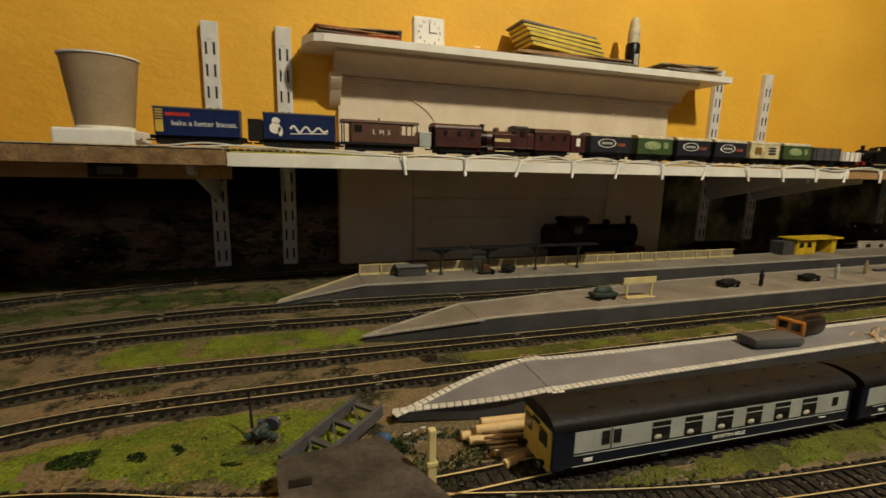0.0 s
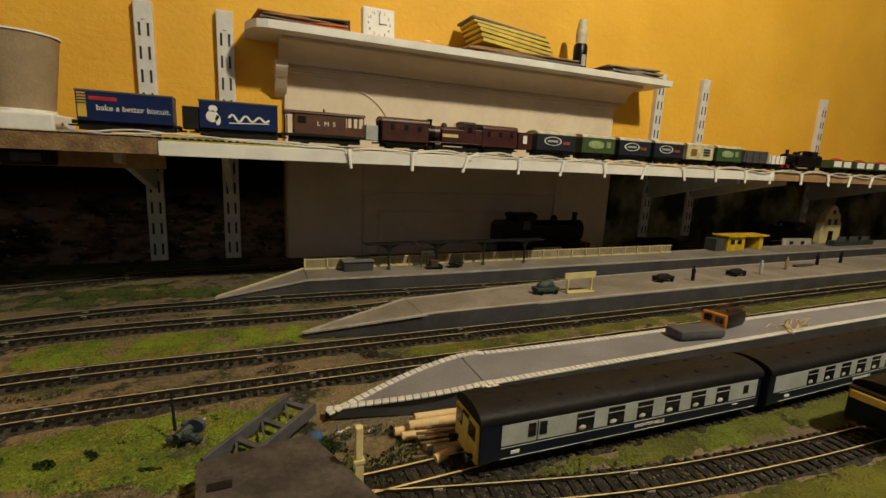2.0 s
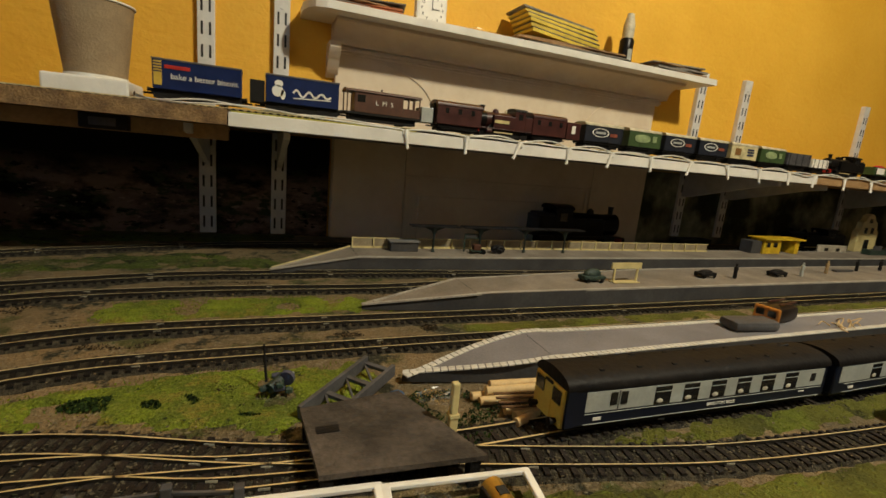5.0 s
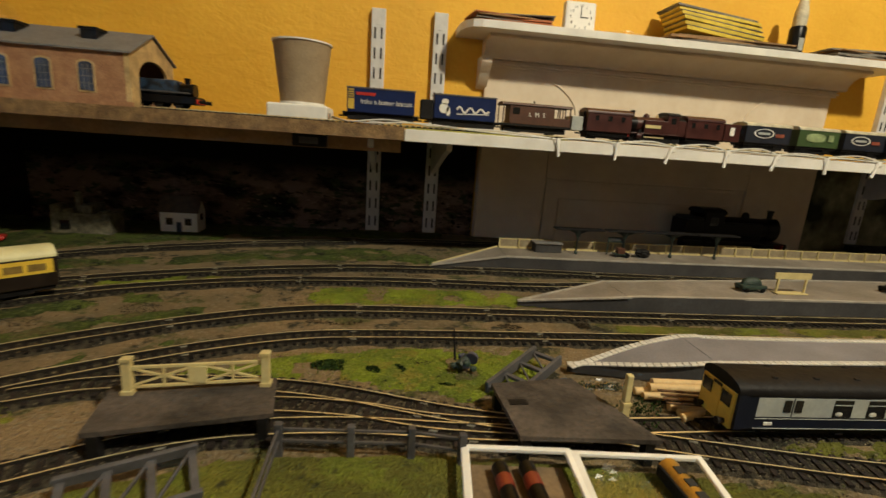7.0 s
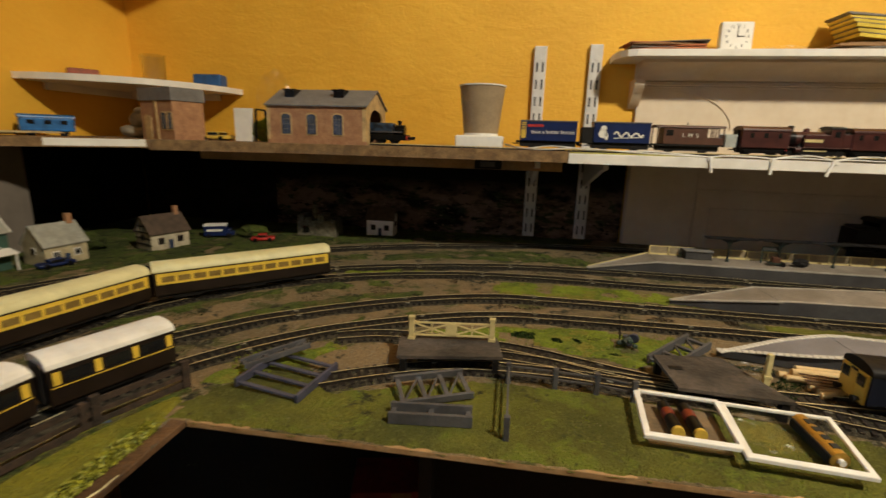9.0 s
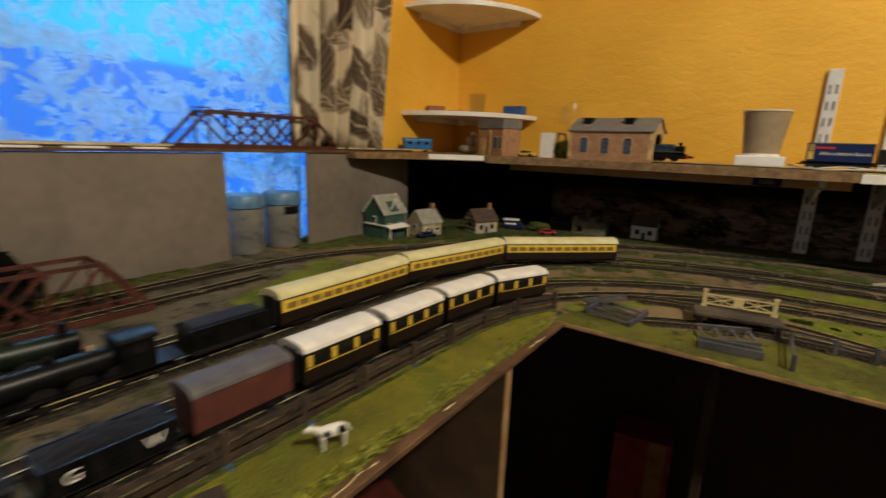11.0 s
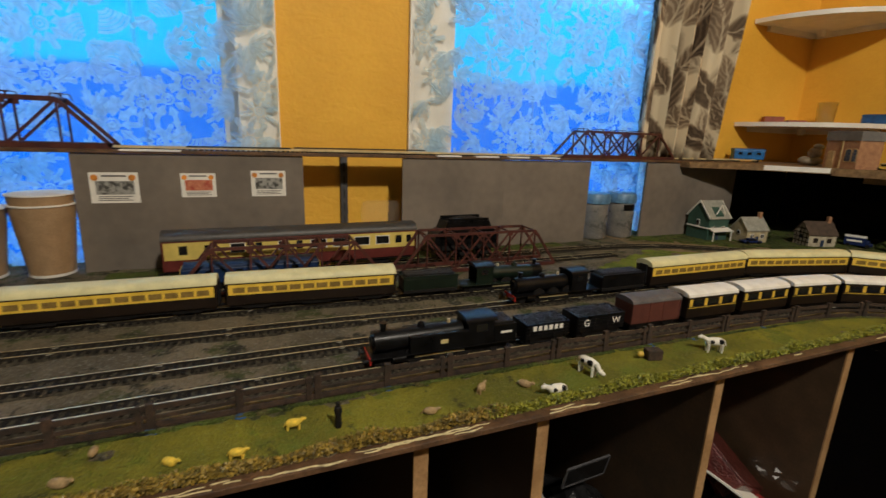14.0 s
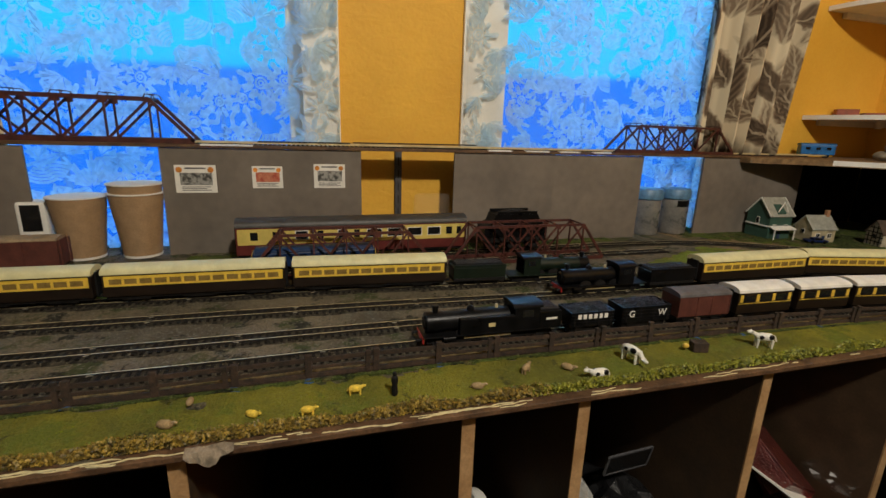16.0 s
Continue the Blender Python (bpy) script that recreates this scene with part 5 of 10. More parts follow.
def open_wagon(label, L, body, m, coal=True, W=0.031, z1=0.029):
    t = thing("open_wagon", label, "model wagon", m)
    h = L / 2
    part("floor", box(-h, -W / 2, 0.0105, h, W / 2, 0.0125), UNDER, t)
    for s in (-1, 1):
        for k in range(4):
            a = 0.0125 + (z1 - 0.0125) * k / 4
            part("plank", box(-h, s * W / 2 - 0.0009, a + 0.0002, h, s * W / 2 + 0.0009, a + (z1 - 0.0125) / 4 - 0.0002), body, t)
        part("end", box(s * h - 0.0009, -W / 2, 0.0125, s * h + 0.0009, W / 2, z1), body, t)
        for x in (-h * 0.85, -h * 0.28, h * 0.28, h * 0.85):
            part("strap", box(x - 0.0007, s * W / 2 - 0.0013, 0.011, x + 0.0007, s * W / 2 + 0.0013, z1), UNDER, t)
        for x in (-h * 0.55, h * 0.55):
            part("axle_guard", box(x - 0.005, s * 0.0115, 0.004, x + 0.005, s * 0.0125, 0.0105), UNDER, t)
    if coal:
        bm = bmesh.new()
        bmesh.ops.create_grid(bm, x_segments=14, y_segments=8, size=1)
        for v in bm.verts:
            v.co = Vector((v.co.x * (h - 0.001), v.co.y * (W / 2 - 0.001), z1 - 0.001 + 0.005 * (1 - v.co.x ** 2) * (1 - v.co.y ** 2) + random.uniform(-0.0012, 0.0012)))
        part("coal_load", bm, COAL, t, "heap of coal")
    for x in (-h * 0.55, h * 0.55):
        wheelset(t, x)
    part("coupling", box(-h - 0.008, -0.0015, 0.006, h + 0.008, 0.0015, 0.008), UNDER, t)
    # dark block added so nothing shows through under the wagon
    part("brake_gear", box(-h * 0.9, -0.0105, 0.0022, h * 0.9, 0.0105, 0.0100, 0.0006), UNDER, t)
    return t


def van(label, L, body, roof, m, W=0.032, z1=0.036, rise=0.006, group="", name="goods_van"):
    t = thing(name, label, "model wagon", m, group)
    h = L / 2
    part("body", box(-h, -W / 2, 0.0115, h, W / 2, z1, 0.0005), body, t)
    part("roof", section(roof_profile(W, z1, rise), -h - 0.0006, h + 0.0006), roof, t, smooth=True)
    part("underframe", box(-h, -W / 2 + 0.002, 0.0085, h, W / 2 - 0.002, 0.0115), UNDER, t)
    for s in (-1, 1):
        y = s * (W / 2 + 0.0004)
        part("door", box(-h * 0.26, min(y, y - s * 0.001), 0.0125, h * 0.26, max(y, y - s * 0.001), z1 - 0.001), body, t)
        for x in (-h * 0.98, -h * 0.28, h * 0.28, h * 0.98):
            part("strap", box(x - 0.0006, min(y, y - s * 0.001), 0.0115, x + 0.0006, max(y + s * 0.0003, y - s * 0.001), z1), body, t)
        for x in (-h * 0.55, h * 0.55):
            part("axle_guard", box(x - 0.005, s * 0.0115, 0.004, x + 0.005, s * 0.0125, 0.0105), UNDER, t)
    for x in (-h * 0.55, h * 0.55):
        wheelset(t, x)
    part("coupling", box(-h - 0.008, -0.0015, 0.006, h + 0.008, 0.0015, 0.008), UNDER, t)
    # dark block added to fill the open space under the van
    part("brake_gear", box(-h * 0.9, -0.0105, 0.0022, h * 0.9, 0.0105, 0.0088, 0.0006), UNDER, t)
    return t


def flank(side_y, x=0.0, z=0.03, front=-1):
    """Pose for lettering on the side of a vehicle that faces -y (front=-1) or +y."""
    return Matrix.Translation((x, side_y, z)) @ (Matrix.Rotation(math.pi / 2, 4, "X") if front < 0 else Matrix.Rotation(math.pi, 4, "Z") @ Matrix.Rotation(math.pi / 2, 4, "X"))


RT = RAILTOP
# goods train on the innermost line, engine leading along the windows
T5 = LINES["T5"]
s = T5.near(-0.549, -0.660)            # front of the engine
LEN = 0.168
loco = tank_loco("black tank locomotive heading a short goods train", LEN, BLACK, T5.place(s - LEN / 2, 0.05, RT))
for sd in (-1, 1):
    part("number_bar", box(-0.078, sd * 0.0166 - 0.0003, 0.024, -0.064, sd * 0.0166 + 0.0003, 0.0265), LETTERWHITE, loco, "white number panel")
    part("crest", box(0.000, sd * 0.0166 - 0.0003, 0.021, 0.008, sd * 0.0166 + 0.0003, 0.0255), CREAM, loco, "small cream crest")
s -= LEN + 0.014
w = open_wagon("black open coal wagon with white lettering", 0.058, BLACK, T5.place(s - 0.029, 0.018, RT))
for sd in (-1, 1):
    for k in range(6):
        part("lettering_bar", box(-0.020 + k * 0.0072, sd * 0.0165 - 0.0003, 0.0205, -0.0155 + k * 0.0072, sd * 0.0165 + 0.0003, 0.0262), LETTERWHITE, w, "white painted letter")
s -= 0.058 + 0.013
w = open_wagon("dark grey open wagon lettered in white, loaded with coal", 0.070, BLACK, T5.place(s - 0.035, 0.022, RT), z1=0.031)
word("G", 0.012, LETTERWHITE, w, flank(-0.0166, -0.022, 0.0215), "white letter")
word("W", 0.012, LETTERWHITE, w, flank(-0.0166, 0.022, 0.0215), "white letter")
word("G", 0.012, LETTERWHITE, w, flank(0.0166, 0.022, 0.0215, 1), "white letter")
word("W", 0.012, LETTERWHITE, w, flank(0.0166, -0.022, 0.0215, 1), "white letter")
s -= 0.070 + 0.012
van("red-brown goods van with a grey roof", 0.080, BAUXITE, ROOFGREY, T5.place(s - 0.040, 0.025, RT), z1=0.0385)
s -= 0.080 + 0.012
four = coach("four-wheel coach with dark umber sides, cream panels and a white roof", 0.090, UMBER, UMBER, ROOFWHITE, [(-0.0265, 0.0175), (0.0, 0.0175), (0.0265, 0.0175)], z1=0.0395, rise=0.007, band=(0.0255, 0.038), four=True, group="four-wheel coaches")
for sd in (-1, 1):
    for x in (-0.0398, -0.0133, 0.0133, 0.0398):
        part("cream_panel", box(x - 0.0024, sd * 0.0176 - 0.0003, 0.0265, x + 0.0024, sd * 0.0176 + 0.0003, 0.0365), CREAMLINE, four, "cream panel between windows")
    part("lining", box(-0.044, sd * 0.0174 - 0.0003, 0.0242, 0.044, sd * 0.0174 + 0.0003, 0.0248), CREAMLINE, four)
for k in range(4):
    m = T5.place(s - 0.045, 0.028, RT)
    if k == 0:
        four.matrix_basis = m
    else:
        copy_thing(four, m)
    s -= 0.090 + 0.013

# Pullman train with a black engine on the second main line
T3 = LINES["T3"]


TANPANE = mat("tan_coach_pane", (0.26, 0.175, 0.050), rough=0.2, var=0.15, scale=60, bump=0)


def pullman(label, L):
    wins = [(-L / 2 + L * (k + 0.9) / 12.8, L / 12.8 * 0.80) for k in range(12)]
    t = coach(label, L, UMBER, CREAMLINE, ROOFCREAM, wins, group="cream and umber coaches", band=(0.0245, 0.0385), wz=(0.0275, 0.0345), pane=TANPANE)
    return t


s = T3.near(-0.672, -0.417)
tank_loco("black tender locomotive pulling cream and umber coaches", 0.150, BLACK, T3.place(s - 0.075, 0.045, RT), tender=True)
s -= 0.150 + 0.006
tender("black tender behind its engine, heaped with coal", 0.085, BLACK, T3.place(s - 0.042, 0.028, RT))
s -= 0.085 + 0.012
first = pullman("long coach with cream-yellow upper panels, umber below and a cream roof", 0.225)
for k in range(3):
    m = T3.place(s - 0.1125, 0.076, RT)
    if k == 0:
        first.matrix_basis = m
    else:
        copy_thing(first, m)
    s -= 0.225 + 0.011

# second Pullman train with a green engine on the first main line, running the other way
T2 = LINES["T2"]
s = T2.near(-0.734, -0.323)
tank_loco("dark green tender locomotive with a train of cream and umber coaches", 0.150, LOCOGREEN, T2.place(s + 0.075, 0.045, RT) @ Matrix.Rotation(math.pi, 4, "Z"), tender=True)
s += 0.150 + 0.006
tender("dark green tender behind its engine, heaped with coal", 0.085, LOCOGREEN, T2.place(s + 0.042, 0.028, RT))
s += 0.085 + 0.012
for k in range(3):
    copy_thing(first, T2.place(s + 0.1125, 0.076, RT))
    s += 0.225 + 0.011

# ---- girder bridges ----
def truss_bridge(label, y0, y1, x, z, height, width, inset, bays, thick, caps=0, group="girder bridges"):
    """A through truss bridge along y: two lattice sides, a deck and cross braces."""
    t = thing("girder_bridge", label, "model bridge", group=group)
    L = y1 - y0
    for s in (-1, 1):
        xs = x + s * width / 2
        part("bottom_chord", bar(bmesh.new(), (xs, y0, z + thick), (xs, y1, z + thick), thick, thick * 2), BRIDGEBROWN, t)
        part("top_chord", bar(bmesh.new(), (xs, y0 + inset, z + height), (xs, y1 - inset, z + height), thick, thick * 1.4), BRIDGEBROWN, t)
        part("end_post", bar(bmesh.new(), (xs, y0, z + thick), (xs, y0 + inset, z + height), thick, thick * 1.4), BRIDGEBROWN, t)
        part("end_post", bar(bmesh.new(), (xs, y1, z + thick), (xs, y1 - inset, z + height), thick, thick * 1.4), BRIDGEBROWN, t)
        ys = [y0 + inset + (L - 2 * inset) * k / bays for k in range(bays + 1)]
        for k, yy in enumerate(ys):
            part("upright_strut", bar(bmesh.new(), (xs, yy, z + thick), (xs, yy, z + height), thick * 0.7, thick * 0.9), BRIDGEBROWN, t)
            if k < bays:
                a, b = (yy, ys[k + 1]) if k < bays / 2 else (ys[k + 1], yy)
                part("diagonal", bar(bmesh.new(), (xs, a, z + height), (xs, b, z + thick * 1.5), thick * 0.6, thick), BRIDGEBROWN, t)
                if abs(k - (bays - 1) / 2) <= 0.6:
                    part("diagonal", bar(bmesh.new(), (xs, b, z + height), (xs, a, z + thick * 1.5), thick * 0.6, thick), BRIDGEBROWN, t)
                part("gusset", box(xs - thick * 0.4, yy - thick * 1.5, z + height - thick * 2.2, xs + thick * 0.4, yy + thick * 1.5, z + height), BRIDGEBROWN, t)
    for k in range(bays + 1):
        yy = y0 + inset + (L - 2 * inset) * k / bays
        part("cross_brace", bar(bmesh.new(), (x - width / 2, yy, z + height), (x + width / 2, yy, z + height), thick * 0.7), BRIDGEBROWN, t)
        if caps:
            h = caps
            b = bmesh.new()
            bar(b, (x - width / 2, yy - 0.009, z + height), (x - width / 2 + 0.004, yy - 0.006, z + height + h), 0.0014)
            bar(b, (x - width / 2, yy + 0.009, z + height), (x - width / 2 + 0.004, yy + 0.006, z + height + h), 0.0014)
            bar(b, (x + width / 2, yy - 0.009, z + height), (x + width / 2 - 0.004, yy - 0.006, z + height + h), 0.0014)
            bar(b, (x + width / 2, yy + 0.009, z + height), (x + width / 2 - 0.004, yy + 0.006, z + height + h), 0.0014)
            bar(b, (x - width / 2 + 0.004, yy - 0.006, z + height + h), (x + width / 2 - 0.004, yy - 0.006, z + height + h), 0.0014)
            bar(b, (x - width / 2 + 0.004, yy + 0.006, z + height + h), (x + width / 2 - 0.004, yy + 0.006, z + height + h), 0.0014)
            for u in (0.2, 0.4, 0.6, 0.8):
                xx = x - width / 2 + width * u
                bar(b, (xx, yy - 0.006, z + height + h), (xx + 0.006, yy + 0.006, z + height + h), 0.0009)
            part("portal_frame", b, BRIDGEBROWN, t)
    for k in range(bays * 2 + 1):
        yy = y0 + 0.004 + (L - 0.008) * k / (bays * 2)
        part("floor_beam", bar(bmesh.new(), (x - width / 2, yy, z + thick * 0.6), (x + width / 2, yy, z + thick * 0.6), thick * 0.8, thick), BRIDGEBROWN, t)
    return t


truss_bridge("red-brown plastic girder bridge on the high-level strip before the lace", -1.50, -0.965, CX - 0.026, 0.2008, 0.074, 0.046, 0.065, 6, 0.0042, 0.008)
truss_bridge("small red-brown girder bridge on the high-level strip by the curtain", -0.088, 0.256, CX - 0.026, 0.2008, 0.062, 0.046, 0.058, 4, 0.0036, 0.006)
truss_bridge("red-brown girder bridge standing over the storage siding", -0.876, -0.558, -0.850, 0.0, 0.071, 0.048, 0.056, 4, 0.0033)
truss_bridge("second red-brown girder bridge standing over the storage siding", -0.532, -0.211, -0.874, 0.0, 0.070, 0.048, 0.050, 4, 0.0033)

def rounded(cx, cy, cz, rx, ry, rz, sub=2):
    bm = bmesh.new()
    bmesh.ops.create_icosphere(bm, subdivisions=sub, radius=1.0)
    for v in bm.verts:
        p = v.co
        v.co = Vector((cx + rx * math.copysign(abs(p.x) ** 0.8, p.x), cy + ry * p.y, cz + rz * p.z))
    return bm


# ---- stock on the rear line and in the siding ----
T1 = LINES["T1"]
CREAMCOACH = mat("coach_cream", (0.62, 0.49, 0.12), rough=0.4, var=0.07, scale=60, bump=0.04)
CRIMSON = mat("coach_crimson", (0.11, 0.018, 0.014), rough=0.45, var=0.1, scale=60, bump=0.04)
s = T1.near(-0.927, -0.688)
L = 0.415
wins = [(-0.178, 0.012), (-0.145, 0.006), (-0.10, 0.020), (-0.068, 0.010), (-0.030, 0.014), (-0.004, 0.010), (0.028, 0.026), (0.066, 0.026), (0.104, 0.026), (0.142, 0.024), (0.172, 0.012), (0.192, 0.009)]
mk = coach("long cream and crimson coach with a dark grey roof", L, CRIMSON, CREAMCOACH, ROOFDARK, [(x * -1, w) for x, w in wins], W=0.044, z0=0.016, z1=0.064, rise=0.013, band=(0.034, 0.0615), wz=(0.042, 0.056), vents=0, framed=True)
mk.matrix_basis = T1.place(s, 0.15, RT)
bt = thing("tender", "large black tender standing on the rear line behind the girder bridge", "model tender", T1.place(T1.near(-0.939, -0.369), 0.035, RT))
b = bmesh.new()
prof_ = [(-0.070, 0.030), (0.070, 0.030), (0.070, 0.052), (0.052, 0.060), (0.046, 0.076), (-0.046, 0.076), (-0.054, 0.060), (-0.070, 0.052)]
fa_, fb_ = [b.verts.new((x_, -0.020, z_)) for x_, z_ in prof_], [b.verts.new((x_, 0.020, z_)) for x_, z_ in prof_]
for k in range(8):
    b.faces.new((fa_[k], fa_[(k + 1) % 8], fb_[(k + 1) % 8], fb_[k]))
b.faces.new(fa_[::-1]), b.faces.new(fb_)
bmesh.ops.recalc_face_normals(b, faces=b.faces[:])
part("tank", b, BLACK, bt)
part("coal_load", rounded(0, 0, 0.072, 0.040, 0.015, 0.012), COAL, bt, "heap of coal", True)
part("frame", box(-0.072, -0.018, 0.018, 0.072, 0.018, 0.030, 0.001), UNDER, bt)
for s_ in (-1, 1):
    part("coping", box(-0.044, s_ * 0.020 - 0.0010, 0.076, 0.044, s_ * 0.020 + 0.0010, 0.082, 0.0004), BLACK, bt)
for x_ in (-0.046, 0.0, 0.046):
    wheelset(bt, x_, 0.013)
S = LINES["S"]
d = thing("diesel_locomotive", "blue diesel locomotive with yellow ends parked under the bridge", "model locomotive", S.place(S.near(-0.859, -0.768), 0.06, RT))
part("body", box(-0.098, -0.016, 0.012, 0.098, 0.016, 0.036, 0.002), BLUEDIESEL, d)
part("roof", section(roof_profile(0.031, 0.036, 0.006), -0.094, 0.094), BLUEDIESEL, d, smooth=True)
for sx in (-1, 1):
    part("warning_panel", box(sx * 0.0982 - 0.0008, -0.0135, 0.013, sx * 0.0982 + 0.0008, 0.0135, 0.034), WARN, d, "yellow end panel")
    part("cab_window", box(sx * 0.0990 - 0.0006, -0.010, 0.026, sx * 0.0990 + 0.0006, 0.010, 0.032), GLASSDARK, d)
    bogie(d, sx * 0.062)
for sy in (-1, 1):
    for x in (-0.06, -0.02, 0.02, 0.06):
        part("window", box(x - 0.005, sy * 0.0162 - 0.0004, 0.026, x + 0.005, sy * 0.0162 + 0.0004, 0.032), GLASSDARK, d)
    part("emblem", box(-0.006, sy * 0.0162 - 0.0005, 0.018, 0.006, sy * 0.0162 + 0.0005, 0.022), LETTERWHITE, d)
ROOFTAN = mat("tan_wagon_roof", (0.30, 0.22, 0.13), rough=0.7, scale=60)
v = van("red-brown brake van with a tan roof and end verandah", 0.120, BAUXITE, ROOFTAN, T1.place(T1.near(-0.906, -1.207), 0.03, RT), z1=0.052, rise=0.005, W=0.036)
part("verandah_post", box(-0.064, -0.017, 0.012, -0.062, -0.014, 0.052), BAUXITE, v)
part("verandah_post", box(-0.064, 0.014, 0.012, -0.062, 0.017, 0.052), BAUXITE, v)
lt = thing("bridge_lattice", "flat grey plastic lattice lying across the sidings", "model part", Matrix.Translation((-0.850, -1.066, 0.0085)) @ Matrix.Rotation(1.50, 4, "Z"))
for o in (-0.050, 0.050):
    part("rail", bar(bmesh.new(), (-0.072, o, 0), (0.072, o, 0), 0.005, 0.004), GREYPLASTIC, lt)
part("rail", bar(bmesh.new(), (-0.070, 0.0, 0.0006), (0.070, 0.0, 0.0006), 0.004, 0.003), GREYPLASTIC, lt)
for k in range(5):
    x = -0.064 + k * 0.029
    part("rung", bar(bmesh.new(), (x, -0.048, 0.0012), (x + 0.010, 0.048, 0.0012), 0.004, 0.003), GREYPLASTIC, lt)


# ---- cups, bottles, notes by the windows ----
def paper_cup(label, m, r0, r1, h, material, group=""):
    c = thing("paper_cup", label, "paper cup", m, group)
    bm = lathe([(r0 * 0.96, 0.0), (r0, 0.0), (r1, h), (r1 - 0.0012, h), (r0 - 0.001, 0.004)], 40)
    for v in bm.verts:
        k = round(math.atan2(v.co.y, v.co.x) / math.tau * 40)
        rr = 1 + (0.004 if k % 2 else 0)
        v.co.x, v.co.y = v.co.x * rr, v.co.y * rr
    part("wall", bm, material, c, smooth=True)
    part("rim", lathe([(r1 - 0.001, h - 0.0015), (r1 + 0.0016, h - 0.001), (r1 + 0.0016, h + 0.001), (r1 - 0.0012, h + 0.0012)], 40), PAPERWHITE, c, "white rolled rim", True)
    part("base_ring", lathe([(r0 * 0.9, -0.0002), (r0 + 0.0008, -0.0002), (r0 + 0.0012, 0.004), (r0 * 0.9, 0.004)], 40), PAPERWHITE, c, "white base ring", True)
    return c


paper_cup("brown kraft ripple paper cup with a white rim", Matrix.Translation((-1.018, -1.158, 0.0005)), 0.030, 0.043, 0.108, KRAFT, "paper cups")
paper_cup("lower of two stacked brown kraft ripple paper cups", Matrix.Translation((-1.018, -1.068, 0.0005)), 0.030, 0.043, 0.114, KRAFT, "paper cups")
paper_cup("upper of two stacked brown kraft ripple paper cups", Matrix.Translation((-1.018, -1.068, 0.0225)), 0.0285, 0.0425, 0.108, KRAFT, "paper cups")
paper_cup("grey-brown ripple paper cup standing on a white box", Matrix.Translation((-0.248, 0.702, SZ + 0.0225)), 0.031, 0.0412, 0.087, GREYCUP)
lan = thing("plastic_jar", "white plastic jar with a dark panel behind the cups", "jar", Matrix.Translation((-1.03, -1.225, 0)))
part("body", box(-0.02, -0.022, 0, 0.02, 0.022, 0.10, 0.005), PAPERWHITE, lan)
part("panel", box(0.0195, -0.014, 0.05, 0.0212, 0.014, 0.095, 0.0005), GLASSDARK, lan)
BOTTLE = mat("cloudy_plastic", (0.20, 0.19, 0.175), (0.12, 0.12, 0.115), rough=0.3, scale=40, bump=0.05)
BLUELID = mat("blue_grey_lid", (0.10, 0.22, 0.38), rough=0.4, scale=60, bump=0.05)
for y, lab in ((0.048, "cloudy plastic tub with a blue screw lid"), (0.134, "cloudy plastic tub with a blue lid and a black label")):
    b = thing("plastic_tub", lab, "plastic tub", Matrix.Translation((-1.054, y, 0.0)), "plastic tubs")
    part("body", lathe([(0.034, 0), (0.036, 0.004), (0.036, 0.086), (0.034, 0.09)], 28), BOTTLE, b, smooth=True)
    part("lid", lathe([(0.0365, 0.088), (0.039, 0.09), (0.039, 0.108), (0.035, 0.114)], 28), BLUELID, b, "blue lid", True)
    if y > 0.1:
        bm = bmesh.new()
        for k in range(6):
            a = -0.5 + k * 0.17
            for z0_, z1_ in ((0.070, 0.086),):
                q0, q1 = (0.0365 * math.cos(a), 0.0365 * math.sin(a)), (0.0365 * math.cos(a + 0.17), 0.0365 * math.sin(a + 0.17))
                bm.faces.new([bm.verts.new(p) for p in ((*q0, z0_), (*q1, z0_), (*q1, z1_), (*q0, z1_))])
        part("label", bm, BLACK, b, "black label")
ORANGE = mat("orange_sticker", (0.75, 0.28, 0.03), rough=0.6, scale=60, bump=0)
PHOTO = mat("printed_photo", (0.30, 0.30, 0.28), (0.05, 0.05, 0.045), rough=0.5, scale=110, fine=4, bump=0, lo=0.42, hi=0.55)
PHOTORED = mat("printed_red_photo", (0.55, 0.22, 0.12), (0.40, 0.07, 0.04), rough=0.5, scale=120, fine=4, bump=0)
